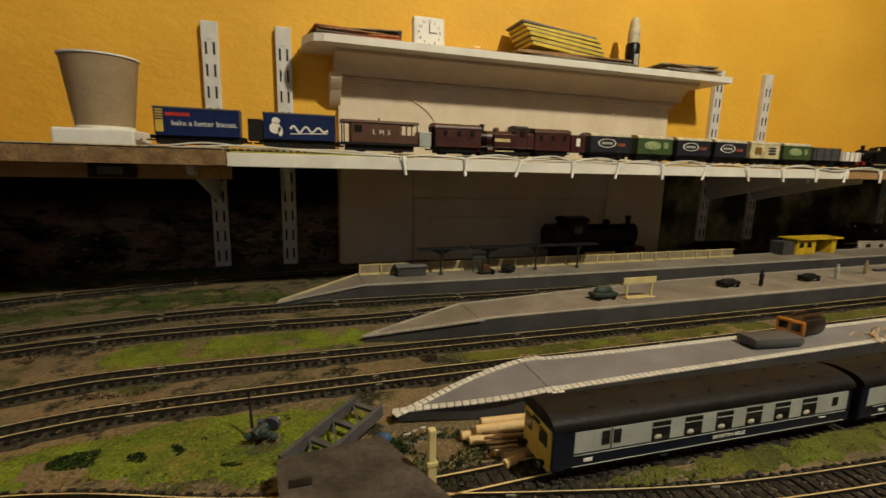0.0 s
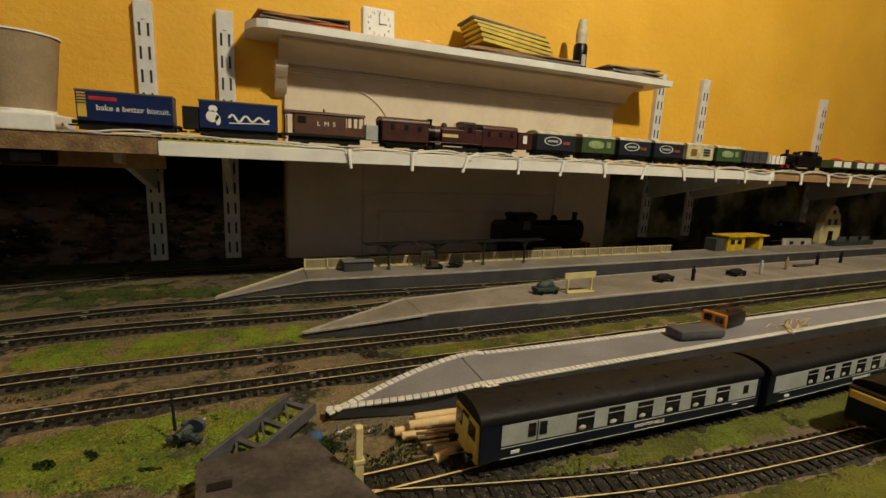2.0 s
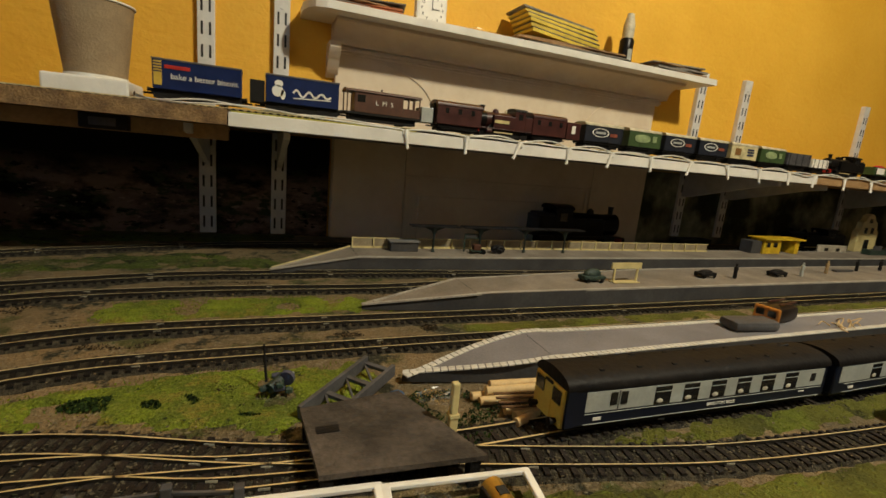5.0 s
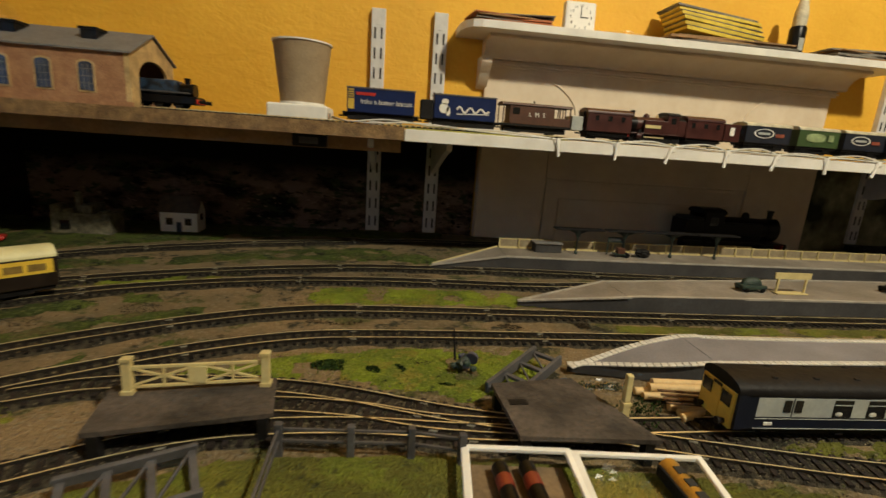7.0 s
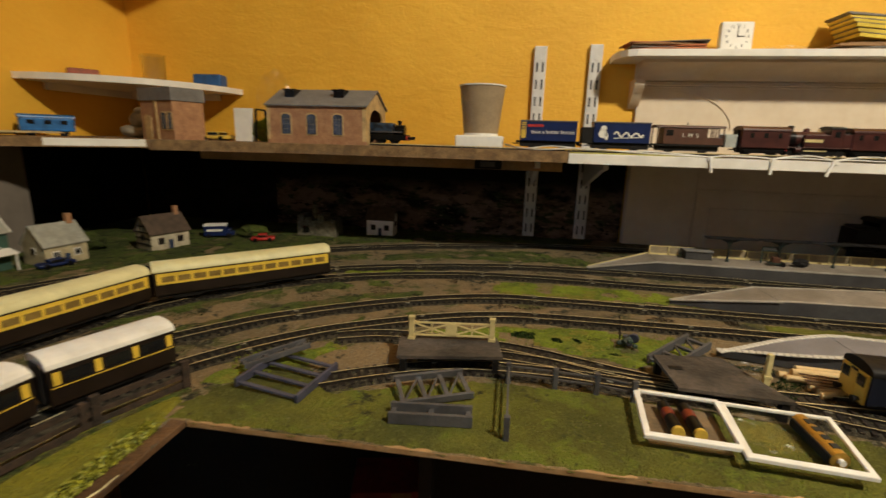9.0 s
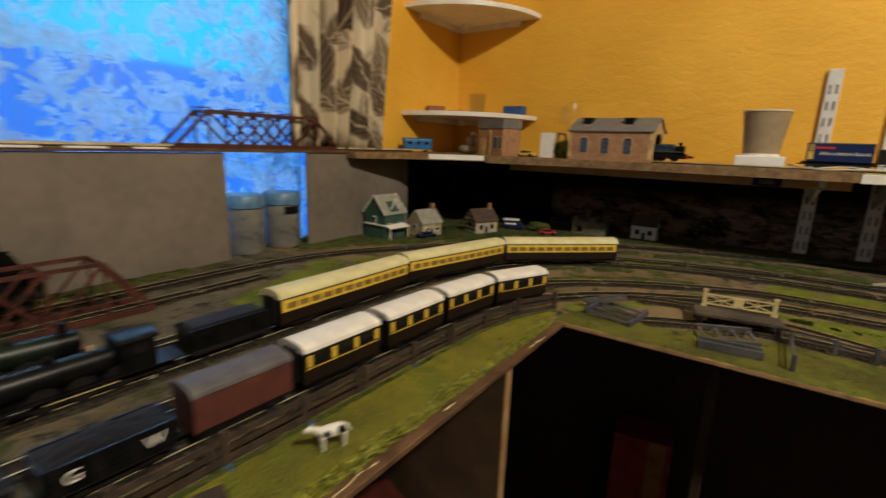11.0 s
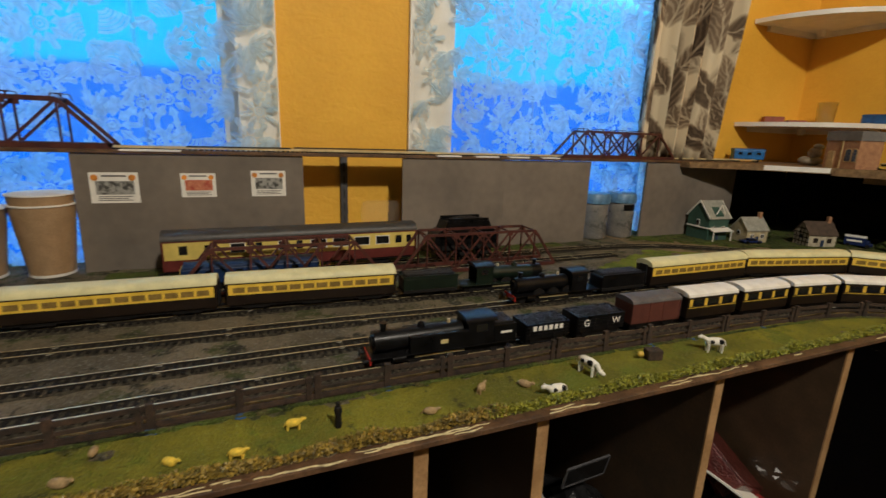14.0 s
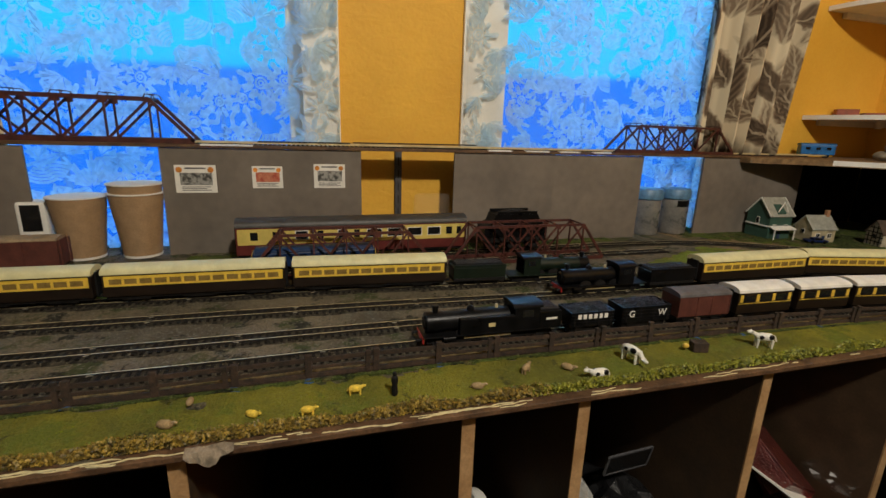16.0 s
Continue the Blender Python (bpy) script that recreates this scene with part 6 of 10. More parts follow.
for y0, y1, z0, z1, pm, lab in ((-1.002, -0.934, 0.114, 0.164, PHOTO, "white card with a dark picture and orange corner stickers"), (-0.873, -0.819, 0.122, 0.163, PHOTORED, "white card with a red picture and orange corner stickers"), (-0.762, -0.703, 0.122, 0.168, PHOTO, "white card with a grey picture and orange corner stickers")):
    c = thing("notice_card", lab, "notice", Matrix.Translation((CX + 0.0006, 0, 0)) @ Matrix.Rotation(random.uniform(-0.0, 0.0), 4, "X"), "notice cards")
    part("paper", box(0, y0, z0, 0.0008, y1, z1), PAPERWHITE, c)
    w_, h_ = y1 - y0, z1 - z0
    part("picture", box(0.0008, y0 + w_ * 0.12, z0 + h_ * 0.28, 0.0012, y1 - w_ * 0.1, z0 + h_ * 0.72), pm, c)
    for yy in (y0 + w_ * 0.11, y1 - w_ * 0.13):
        part("sticker", tube(bmesh.new(), (0.0008, yy, z1 - h_ * 0.17), (0.0016, yy, z1 - h_ * 0.17), w_ * 0.075, seg=14), ORANGE, c, "orange round sticker")
    for k in range(3):
        zz = z0 + h_ * (0.08 + 0.06 * k)
        part("text_bar", box(0.0008, y0 + w_ * 0.15, zz, 0.0011, y1 - w_ * (0.15 + 0.1 * (k % 2)), zz + h_ * 0.025), GREYPLASTIC, c)
    part("text_bar", box(0.0008, y0 + w_ * 0.25, z1 - h_ * 0.14, 0.0011, y1 - w_ * 0.25, z1 - h_ * 0.09), GREYPLASTIC, c)
up = thing("shelf_upright", "grey twin-slot shelf upright on the yellow pier", "shelf upright", Matrix.Translation((WX, -0.580, 0)), "shelf uprights")
part("channel", box(0, -0.0075, -0.05, 0.010, 0.0075, 0.1935, 0.001), GREYPLASTIC, up)
for k in range(6):
    part("slot", box(0.0098, -0.0015, 0.02 + k * 0.028, 0.0104, 0.0015, 0.038 + k * 0.028), DARKSLOT, up)
FILM = bpy.data.materials.new("clear_film")
FILM.use_nodes = True
_n, _l = FILM.node_tree.nodes, FILM.node_tree.links
_t, _g, _m = _n.new("ShaderNodeBsdfTransparent"), _n.new("ShaderNodeBsdfGlossy"), _n.new("ShaderNodeMixShader")
_g.inputs["Roughness"].default_value, _m.inputs[0].default_value = 0.32, 0.06
_l.new(_t.outputs[0], _m.inputs[1]), _l.new(_g.outputs[0], _m.inputs[2]), _l.new(_m.outputs[0], _n["Material Output"].inputs[0])
HAZE = bpy.data.materials.new("cloudy_film")
HAZE.use_nodes = True
_n, _l = HAZE.node_tree.nodes, HAZE.node_tree.links
_t, _g, _m = _n.new("ShaderNodeBsdfTransparent"), _n.new("ShaderNodeBsdfDiffuse"), _n.new("ShaderNodeMixShader")
_g.inputs["Color"].default_value, _m.inputs[0].default_value = (0.7, 0.62, 0.5, 1), 0.07
_l.new(_t.outputs[0], _m.inputs[1]), _l.new(_g.outputs[0], _m.inputs[2]), _l.new(_m.outputs[0], _n["Material Output"].inputs[0])
solid("plastic_cover", box(-1.065, -0.555, 0.0, -1.035, -0.472, 0.105, 0.012), HAZE, "clear vacuum-formed plastic cover standing on end", "plastic cover").visible_shadow = False

# ---- fence, hedge and farm animals along the meadow ----
FENCE = mat("weathered_fence", (0.052, 0.030, 0.018), (0.018, 0.012, 0.008), rough=0.85, var=0.3, scale=120, fine=5, bump=0.4, rand=0.25)
BLUETACK = mat("blue_putty", (0.030, 0.085, 0.20), rough=0.7, var=0.15, scale=200, bump=0.3)
fl = Line([(q.x - 0.041 * d_.y, q.y + 0.041 * d_.x) for q, d_ in (T5.at(T5.near(-0.478, 0.157) + k * 0.05) for k in range(42))])
# this tan puts the lit bands between the fence rails into the ground
FENCELIT = mat("lit_fence_tan", (0.30, 0.22, 0.10), (0.10, 0.085, 0.035), rough=0.95, var=0.4, scale=60, fine=8, bump=1.0, spec=0.1)
fe = thing("fence", "dark brown post-and-plank model fence beside the track", "fence")
solid("fence_bank", sweep(bmesh.new(), fl, -0.0125, 0.0095, -0.001, 0.0016, 0.01), FENCELIT, "pale tan strip behind the fence for the lit bands between its rails", "earth", "stuff")
solid("fence_weeds", sweep(bmesh.new(), fl, 0.0065, 0.0050, -0.001, 0.0014, 0.01), GRASSDARK, "dark green weeds along the foot of the fence", "grass", "stuff")
ps = 0.0
kk = 0
while ps < fl.length - 0.07:
    step = 0.066
    q, d_ = fl.at(ps)
    ang = math.atan2(d_.y, d_.x)
    m = Matrix.Translation((q.x, q.y, 0)) @ Matrix.Rotation(ang, 4, "Z") @ Matrix.Rotation(random.uniform(-0.06, 0.06), 4, "X")
    part("post", box(-0.0032, -0.0022, -0.001, 0.0032, 0.0022, random.uniform(0.0230, 0.0260), 0.0005, m), FENCE, fe)
    if kk % 2:
        part("post", box(0.006, -0.002, -0.001, 0.0105, 0.002, random.uniform(0.0225, 0.0250), 0.0005, m), FENCE, fe)
    for z0_, z1_ in ((0.0004, 0.0056), (0.0090, 0.0122), (0.0168, 0.0212)):
        q2, _ = fl.at(ps + step)
        j = random.uniform(-0.0008, 0.0008)
        bm = bar(bmesh.new(), (q.x, q.y, (z0_ + z1_) / 2 + j), (q2.x, q2.y, (z0_ + z1_) / 2 - j), 0.0016, z1_ - z0_)
        part("plank", bm, FENCE, fe)
    if random.random() < 0.6:
        bm = bmesh.new()
        bmesh.ops.create_icosphere(bm, subdivisions=2, radius=0.0042)
        for v in bm.verts:
            v.co = Vector((v.co.x * 1.2 + q.x + 0.006, v.co.y * 1.6 + q.y, max(-0.001, v.co.z * 0.35))) + Vector([random.uniform(-0.0007, 0.0007) for _ in range(3)])
        solid("putty", bm, BLUETACK, "lump of blue putty at the foot of the fence", "putty", smooth=True, group="putty lumps")
    ps += step
    kk += 1


def hedge(y0, y1, col, col2, label, dense):
    material = mat("hedge_scatter", col, col2, rough=0.5, var=0.4, scale=200, fine=3, bump=0.3, spec=0.6)
    bm = bmesh.new()
    for _ in range(int(dense * (y1 - y0))):
        y = random.uniform(y0, y1)
        x = EX - 0.009 - 0.016 * random.random() ** 1.2 * (0.7 + 0.5 * noise.noise((y * 18, 0, 5)))
        z = 0.001 + random.random() * 0.0105 * (0.6 + 0.5 * noise.noise((y * 30, 1, 2)))
        c = Vector((x, y, z))
        r = random.uniform(0.0006, 0.0015)
        a = Vector([random.gauss(0, 1) for _ in range(3)]).normalized()
        b = a.orthogonal().normalized()
        e = a.cross(b)
        bm.faces.new([bm.verts.new(c + p) for p in (b * r, e * r * 0.8, -b * r, -e * r * 0.8)])
    return solid("hedge", bm, material, label, "hedge", "stuff")


hedge(-2.0, -0.56, (0.40, 0.27, 0.035), (0.075, 0.056, 0.016), "low hedge of ochre-brown foam scatter along the board edge", 27000)
hedge(-0.58, 0.08, (0.38, 0.38, 0.028), (0.10, 0.11, 0.013), "low hedge of green foam scatter along the board edge", 22000)
GLUE = mat("dried_white_glue", (0.68, 0.60, 0.34), rough=0.35, var=0.1, scale=200, bump=0.3)


def glue_run(y, length, off, width):
    """A ragged bead of glue that wanders, swells and thins along the board edge."""
    bm, last = bmesh.new(), None
    count = max(6, int(length / 0.0025))
    p, q = random.uniform(0, 6), random.uniform(70, 130)
    for k in range(count + 1):
        t = k / count
        cy = y + length * t
        cx = EX - 0.004 + off + 0.0011 * math.sin(q * cy + p) + 0.0005 * math.sin(3.1 * q * cy)
        w = width * (0.25 + random.random()) * min(1, 5 * t + 0.15, 5 * (1 - t) + 0.15)
        row = [bm.verts.new(v) for v in ((cx - w, cy, -0.0008), (cx - 0.4 * w, cy, 0.0003 + 0.3 * w), (cx + 0.4 * w, cy, 0.0003 + 0.3 * w), (cx + w, cy, -0.0008))]
        if last:
            for i in range(3):
                bm.faces.new((last[i], last[i + 1], row[i + 1], row[i]))
        last = row
    solid("glue_run", bm, GLUE, "run of dried white glue on the board edge", "glue", group="glue runs", smooth=True)


for _ in range(34):
    glue_run(random.uniform(-1.4, 0.05), random.choice((0.012, 0.03, 0.06, 0.09)) * random.uniform(0.6, 1.3), random.uniform(-0.003, 0.0025), random.uniform(0.0003, 0.0008))


SCRAP = mat("torn_grey_paper", (0.26, 0.21, 0.15), (0.10, 0.08, 0.055), rough=0.85, var=0.2, scale=120, bump=0.3)
COWWHITE = mat("cow_white", (0.72, 0.70, 0.62), rough=0.6, var=0.06, scale=100, bump=0.1)
SHEEPYELLOW = mat("sheep_cream", (0.80, 0.57, 0.055), rough=0.8, var=0.15, scale=200, bump=0.4)
SHEEPTAN = mat("sheep_tan", (0.36, 0.25, 0.12), rough=0.8, var=0.15, scale=200, bump=0.4)


def beast(kind, label, x, y, turn, body, size, lying=False, grazing=False, patches=False):
    a = thing(kind, label, kind, Matrix.Translation((x, y, 0.001)) @ Matrix.Rotation(turn, 4, "Z") @ Matrix.Scale(size, 4), "farm animals")
    wool = kind == "sheep"
    lift = 0.0 if lying else 0.0060 if wool else 0.0085
    part("torso", rounded(0, 0, lift + 0.0060, 0.0125, 0.0070 if wool else 0.0054, 0.0070 if wool else 0.0058), body, a, smooth=True)
    hx, hz = (0.0135 if wool else 0.0165, lift + (0.000 if grazing else 0.0105 if wool else 0.0115))
    b = tube(bmesh.new(), (0.010, 0, lift + 0.008), (hx, 0, max(hz, 0.004)), 0.0042 if wool else 0.0032, 0.0024)
    part("neck", b, body, a, smooth=True)
    part("head", rounded(hx + 0.002, 0, max(hz, 0.004), 0.0042, 0.0024, 0.0026), body, a, smooth=True)
    for ex in (-1, 1):
        part("ear", rounded(hx, ex * 0.003, max(hz, 0.004) + 0.002, 0.0008, 0.0014, 0.0008, 1), body, a)
    if not lying:
        for lx in (-0.0088, 0.0085):
            for ly in (-0.003, 0.003):
                part("leg", tube(bmesh.new(), (lx, ly, 0), (lx, ly, lift + 0.003), 0.0016 if wool else 0.0012, 0.0024 if wool else 0.0019, 8), body, a)
    part("tail", tube(bmesh.new(), (-0.012, 0, lift + 0.008), (-0.0145, 0, lift + 0.001), 0.0005, 0.0008, 6), body, a)
    if patches:
        for px, pz, r in ((-0.006, 0.007, 0.0042), (0.005, 0.0065, 0.0034)):
            for sy in (-1, 1):
                part("patch", rounded(px * (1 if sy > 0 else -0.8), sy * 0.0032, lift + pz, r, 0.0026, r * 0.85), BLACK, a, "black patch", True)
    return a


beast("cow", "black and white model cow standing on the meadow", -0.458, -0.260, -2.0, COWWHITE, 0.92, patches=True)
beast("cow", "black and white model cow grazing on the meadow", -0.464, -0.442, 0.25, COWWHITE, 0.95, grazing=True, patches=True)
beast("cow", "black and white model cow lying on the meadow", -0.442, -0.496, -1.55, COWWHITE, 0.85, lying=True, patches=True)
beast("sheep", "tan model sheep lying on the meadow", -0.463, -0.520, 0.7, SHEEPTAN, 0.55, lying=True)
beast("sheep", "tan model sheep with a dark lamb", -0.467, -0.566, 2.2, SHEEPTAN, 0.50)
beast("sheep", "pale tan model sheep lying on the meadow", -0.450, -0.625, 1.3, SHEEPTAN, 0.50, lying=True)
beast("sheep", "cream-yellow model sheep standing near the fence", -0.466, -0.739, 1.5, SHEEPYELLOW, 0.52)
beast("sheep", "cream-yellow model sheep on a scrap of blue putty", -0.443, -0.781, 1.4, SHEEPYELLOW, 0.48)
beast("sheep", "orange-tan model sheep lying on the meadow", -0.452, -0.826, 1.0, SHEEPYELLOW, 0.48, lying=True)
beast("sheep", "pale tan model sheep lying near the fence", -0.452, -0.891, 1.2, SHEEPTAN, 0.55, lying=True)
tb = thing("water_trough", "small dark brown trough with a yellow hen beside it", "trough", Matrix.Translation((-0.468, -0.346, 0.001)) @ Matrix.Rotation(1.3, 4, "Z"))
part("box", box(-0.009, -0.006, 0, 0.009, 0.006, 0.012, 0.001), FENCE, tb)
part("hen", rounded(-0.015, 0, 0.006, 0.004, 0.0028, 0.0035), WARN, tb, "yellow hen", True)


def figurine(x, y, z, coat, label, h=0.024):
    bm = lathe([(0.0026, 0), (0.0030, h * 0.1), (0.0026, h * 0.45), (0.0034, h * 0.62), (0.0028, h * 0.78), (0.0012, h * 0.82), (0.0019, h * 0.9), (0.0016, h * 0.97), (0.0006, h)], 10)
    return solid("figurine", bm, coat, label, "figurine", smooth=True, m=Matrix.Translation((x, y, z)), group="figurines")


figurine(-0.457, -0.704, 0.001, UNDER, "dark painted model figurine standing in the meadow")
solid("figurine", rounded(0, 0, 0.004, 0.006, 0.003, 0.003), SHEEPTAN, "small tan model bird beside the fence", "figurine", smooth=True, m=Matrix.Translation((-0.481, -0.879, 0.001)))

# a scrap of pale torn paper hangs over the board edge
bm = bmesh.new()
rows_ = []
for i in range(9):
    u = i / 8
    y = -0.869 + 0.034 * u
    drop = (0.001 + 0.0085 * math.sin(math.pi * min(1, u * 1.1))) * random.uniform(0.75, 1.1)
    top = bm.verts.new((EX - 0.002 - random.uniform(0, 0.003), y, 0.0022 + random.uniform(0, 0.0015)))
    mid = bm.verts.new((EX + 0.0012, y + random.uniform(-0.001, 0.001), 0.0012))
    low = bm.verts.new((EX + 0.003 + random.uniform(0, 0.004), y + random.uniform(-0.001, 0.001), 0.0012 - drop))
    rows_.append((top, mid, low))
for a, b in zip(rows_, rows_[1:]):
    for k in (0, 1):
        bm.faces.new((a[k], b[k], b[k + 1], a[k + 1]))
ps_ = solid("paper_scrap", bm, SCRAP, "scrap of torn grey-white paper hanging over the board edge", "paper scrap")
ps_.modifiers.new("thickness", "SOLIDIFY").thickness = 0.0006

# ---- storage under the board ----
# these timber tones carry the shade beneath the board
INSIDE = mat("shaded_hardboard", (0.034, 0.020, 0.011), (0.022, 0.013, 0.007), rough=0.8, scale=30, bump=0.1)
DIVIDER = mat("shaded_divider_timber", (0.085, 0.050, 0.024), (0.056, 0.033, 0.016), rough=0.6, var=0.15, scale=25, fine=10, bump=0.1)
cu = thing("shelf_unit", "open wooden storage unit with upright dividers under the layout", "shelf unit")
for y in (-1.86, -1.46, -1.06, -0.88, -0.640, -0.518, -0.280, -0.030):
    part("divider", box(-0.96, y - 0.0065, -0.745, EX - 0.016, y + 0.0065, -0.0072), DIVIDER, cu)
    # paler strip stands for the light on each divider's front edge
    part("edge_lipping", box(EX - 0.0158, y - 0.0065, -0.745, EX - 0.0140, y + 0.0065, -0.0074), PLYWOOD, cu, "paler strip for the lit front edge")
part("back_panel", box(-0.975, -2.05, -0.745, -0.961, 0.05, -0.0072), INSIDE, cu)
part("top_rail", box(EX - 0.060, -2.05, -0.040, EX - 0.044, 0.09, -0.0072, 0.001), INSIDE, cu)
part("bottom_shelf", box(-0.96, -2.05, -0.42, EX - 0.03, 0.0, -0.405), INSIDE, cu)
# dark panel added to stand for the black space below the board
structure("under_board_panel", box(-0.95, 0.52, FLOOR, 2.15, 0.535, -0.0072), INSIDE, "added dark panel standing in for the deep shade under the board", "panel")
solid("trestle_leg", box(-0.250, 0.17, FLOOR, -0.237, 0.186, -0.0072, 0.002), INSIDE, "timber leg under the baseboard, shade put into its colour", "leg")
REDCARD = mat("red_printed_card", (0.30, 0.025, 0.02), (0.16, 0.015, 0.012), rough=0.5, scale=30, bump=0.05)
OCHRECARD = mat("ochre_card", (0.28, 0.13, 0.03), rough=0.6, scale=30)
bx = thing("box", "red and ochre cardboard box in the dark under the board", "box", Matrix.Translation((-0.34, 0.42, -0.42)) @ Matrix.Rotation(0.2, 4, "Z"))
part("carton", box(-0.06, -0.04, -0.10, 0.04, 0.04, 0.12, 0.002), REDCARD, bx)
part("stripe", box(0.0, -0.0415, -0.10, 0.03, -0.0402, 0.12), OCHRECARD, bx)
part("carton_base", box(-0.08, -0.06, -0.33, 0.08, 0.06, -0.10, 0.002), INSIDE, bx)


def crumple(name, label, category, c, r, material, seed, m=None):
    bm = bmesh.new()
    bmesh.ops.create_icosphere(bm, subdivisions=3, radius=1.0)
    for v in bm.verts:
        k = 1 + 0.35 * noise.noise(v.co * 2.3 + Vector((seed, 0, 0))) + 0.15 * noise.noise(v.co * 6 + Vector((0, seed, 0)))
        v.co = Vector((c[0] + v.co.x * r[0] * k, c[1] + v.co.y * r[1] * k, c[2] + v.co.z * r[2] * k))
    return solid(name, bm, material, label, category, smooth=False)


BAG = mat("white_carrier_bag", (0.50, 0.49, 0.46), rough=0.35, scale=40, bump=0.3)
MAROONWRAP = mat("maroon_wrapped_card", (0.10, 0.022, 0.018), (0.06, 0.014, 0.012), rough=0.2, var=0.2, scale=50, bump=0.6)
BLACKSTUFF = mat("black_cable_plastic", (0.012, 0.012, 0.013), rough=0.3, scale=60, bump=0.4)
crumple("carrier_bag", "crumpled white plastic bag inside the storage unit", "bag", (-0.60, -0.44, -0.32), (0.10, 0.06, 0.085), BAG, 3)
crumple("black_bag", "heap of black cables and plastic in the storage unit", "cables", (-0.58, -0.335, -0.34), (0.09, 0.06, 0.06), BLACKSTUFF, 9)
cs = thing("picture_frame", "small glass picture frame standing in the storage unit", "frame", Matrix.Translation((-0.55, -0.345, -0.215)) @ Matrix.Rotation(0.3, 4, "Y") @ Matrix.Rotation(0.10, 4, "X") @ Matrix.Scale(0.7, 4))
for a, b in (((0, -0.05, -0.03), (0, 0.05, -0.03)), ((0, -0.05, 0.03), (0, 0.05, 0.03)), ((0, -0.05, -0.03), (0, -0.05, 0.03)), ((0, 0.05, -0.03), (0, 0.05, 0.03))):
    part("frame_bar", bar(bmesh.new(), a, b, 0.004), GREYPLASTIC, cs)
part("pane", box(-0.001, -0.048, -0.028, 0.001, 0.048, 0.028), GLASSDARK, cs)
pk = thing("wrapped_box", "maroon box in clear film leaning in the storage unit", "box", Matrix.Translation((-0.52, -0.125, -0.222)) @ Matrix.Rotation(0.45, 4, "Y") @ Matrix.Rotation(-0.62, 4, "X"))
part("carton", box(-0.060, -0.070, -0.016, 0.060, 0.070, 0.016, 0.002), MAROONWRAP, pk)
part("cover", box(-0.058, -0.068, 0.0162, 0.058, 0.068, 0.0190, 0.001), MAROONWRAP, pk, "glossy maroon cover")
fw = crumple("plastic_wrap", "crumpled clear film over the end of the maroon box", "wrapping", (-0.475, -0.035, -0.238), (0.035, 0.040, 0.014), FILM, 21)
fw.visible_shadow = False
for k, (mt, lab, dz) in enumerate(((PAPERWHITE, "white folded paper", -0.232), (BLACKSTUFF, "black folder", -0.242), (OCHRECARD, "buff card folder", -0.252))):
    solid("folder", box(-0.070, -0.055, -0.0015, 0.070, 0.055, 0.0015, 0.0006), mt, lab + " leaning in the storage unit", "folder", m=Matrix.Translation((-0.495, -0.145 + 0.010 * k, dz)) @ Matrix.Rotation(-0.55, 4, "X") @ Matrix.Rotation(0.06 * k, 4, "Z"))
solid("folder", box(-0.075, -0.060, -0.002, 0.075, 0.060, 0.002, 0.0008), REDCARD, "red card folder lying open in the storage unit", "folder", m=Matrix.Translation((-0.50, -0.005 - 0.03, -0.300)) @ Matrix.Rotation(0.30, 4, "X") @ Matrix.Rotation(-0.5, 4, "Z"))
solid("cable_reel", rounded(-0.47, -0.125, -0.285, 0.035, 0.038, 0.016), BLACKSTUFF, "black rounded plastic case in the storage unit", "case", smooth=True)
solid("box", box(-0.72, -0.265, -0.405, -0.45, -0.045, -0.318, 0.003), INSIDE, "brown cardboard box on the lower shelf of the unit", "box")
bb = lathe([(0.05, 0), (0.052, 0.003), (0.052, 0.016), (0.05, 0.018)], 30)
solid("reel", bb, PAPERWHITE, "pale cardboard reel standing in the storage unit", "reel", smooth=True, m=Matrix.Translation((-0.55, -0.575, -0.28)) @ Matrix.Rotation(1.3, 4, "X"))

# ---- corner shelves ----
def corner_shelf(z, r, label):
    n = 20
    pts = [(WX + 0.001, BY - 0.001)] + [(WX + 0.001 + r * math.sin(a), BY - 0.001 - r * math.cos(a)) for a in (math.pi / 2 * k / n for k in range(n + 1))]
    s_ = thing("corner_shelf", label, "shelf", group="corner shelves")
    part("board", prism(pts, z - 0.012, z), WHITE, s_)
    part("bracket", tube(bmesh.new(), (WX + 0.05, BY - 0.05, z - 0.030), (WX + 0.05, BY - 0.05, z - 0.012), 0.008, 0.012), WHITE, s_)
    part("batten", box(WX + 0.001, BY - r * 0.8, z - 0.026, WX + 0.012, BY - 0.012, z - 0.012), WHITE, s_)
    part("batten", box(WX + 0.012, BY - 0.012, z - 0.026, WX + r * 0.8, BY - 0.001, z - 0.012), WHITE, s_)


corner_shelf(0.312, 0.285, "white quarter-round corner shelf holding small boxes")
corner_shelf(0.595, 0.275, "empty white quarter-round corner shelf high in the corner")
REDBOX = mat("dull_red_box", (0.30, 0.075, 0.04), rough=0.6, scale=60)
BLUEBOX = mat("blue_box", (0.02, 0.09, 0.26), rough=0.45, scale=60)
solid("box", box(-0.026, -0.016, 0, 0.026, 0.016, 0.020, 0.002), REDBOX, "small dull red box on the corner shelf", "box", m=Matrix.Translation((-1.075, 0.700, 0.312)) @ Matrix.Rotation(0.9, 4, "Z"))
solid("box", box(-0.024, -0.014, 0, 0.024, 0.014, 0.010, 0.002), REDBOX, "flat dull red box on the corner shelf", "box", m=Matrix.Translation((-1.03, 0.735, 0.312)) @ Matrix.Rotation(0.9, 4, "Z"))
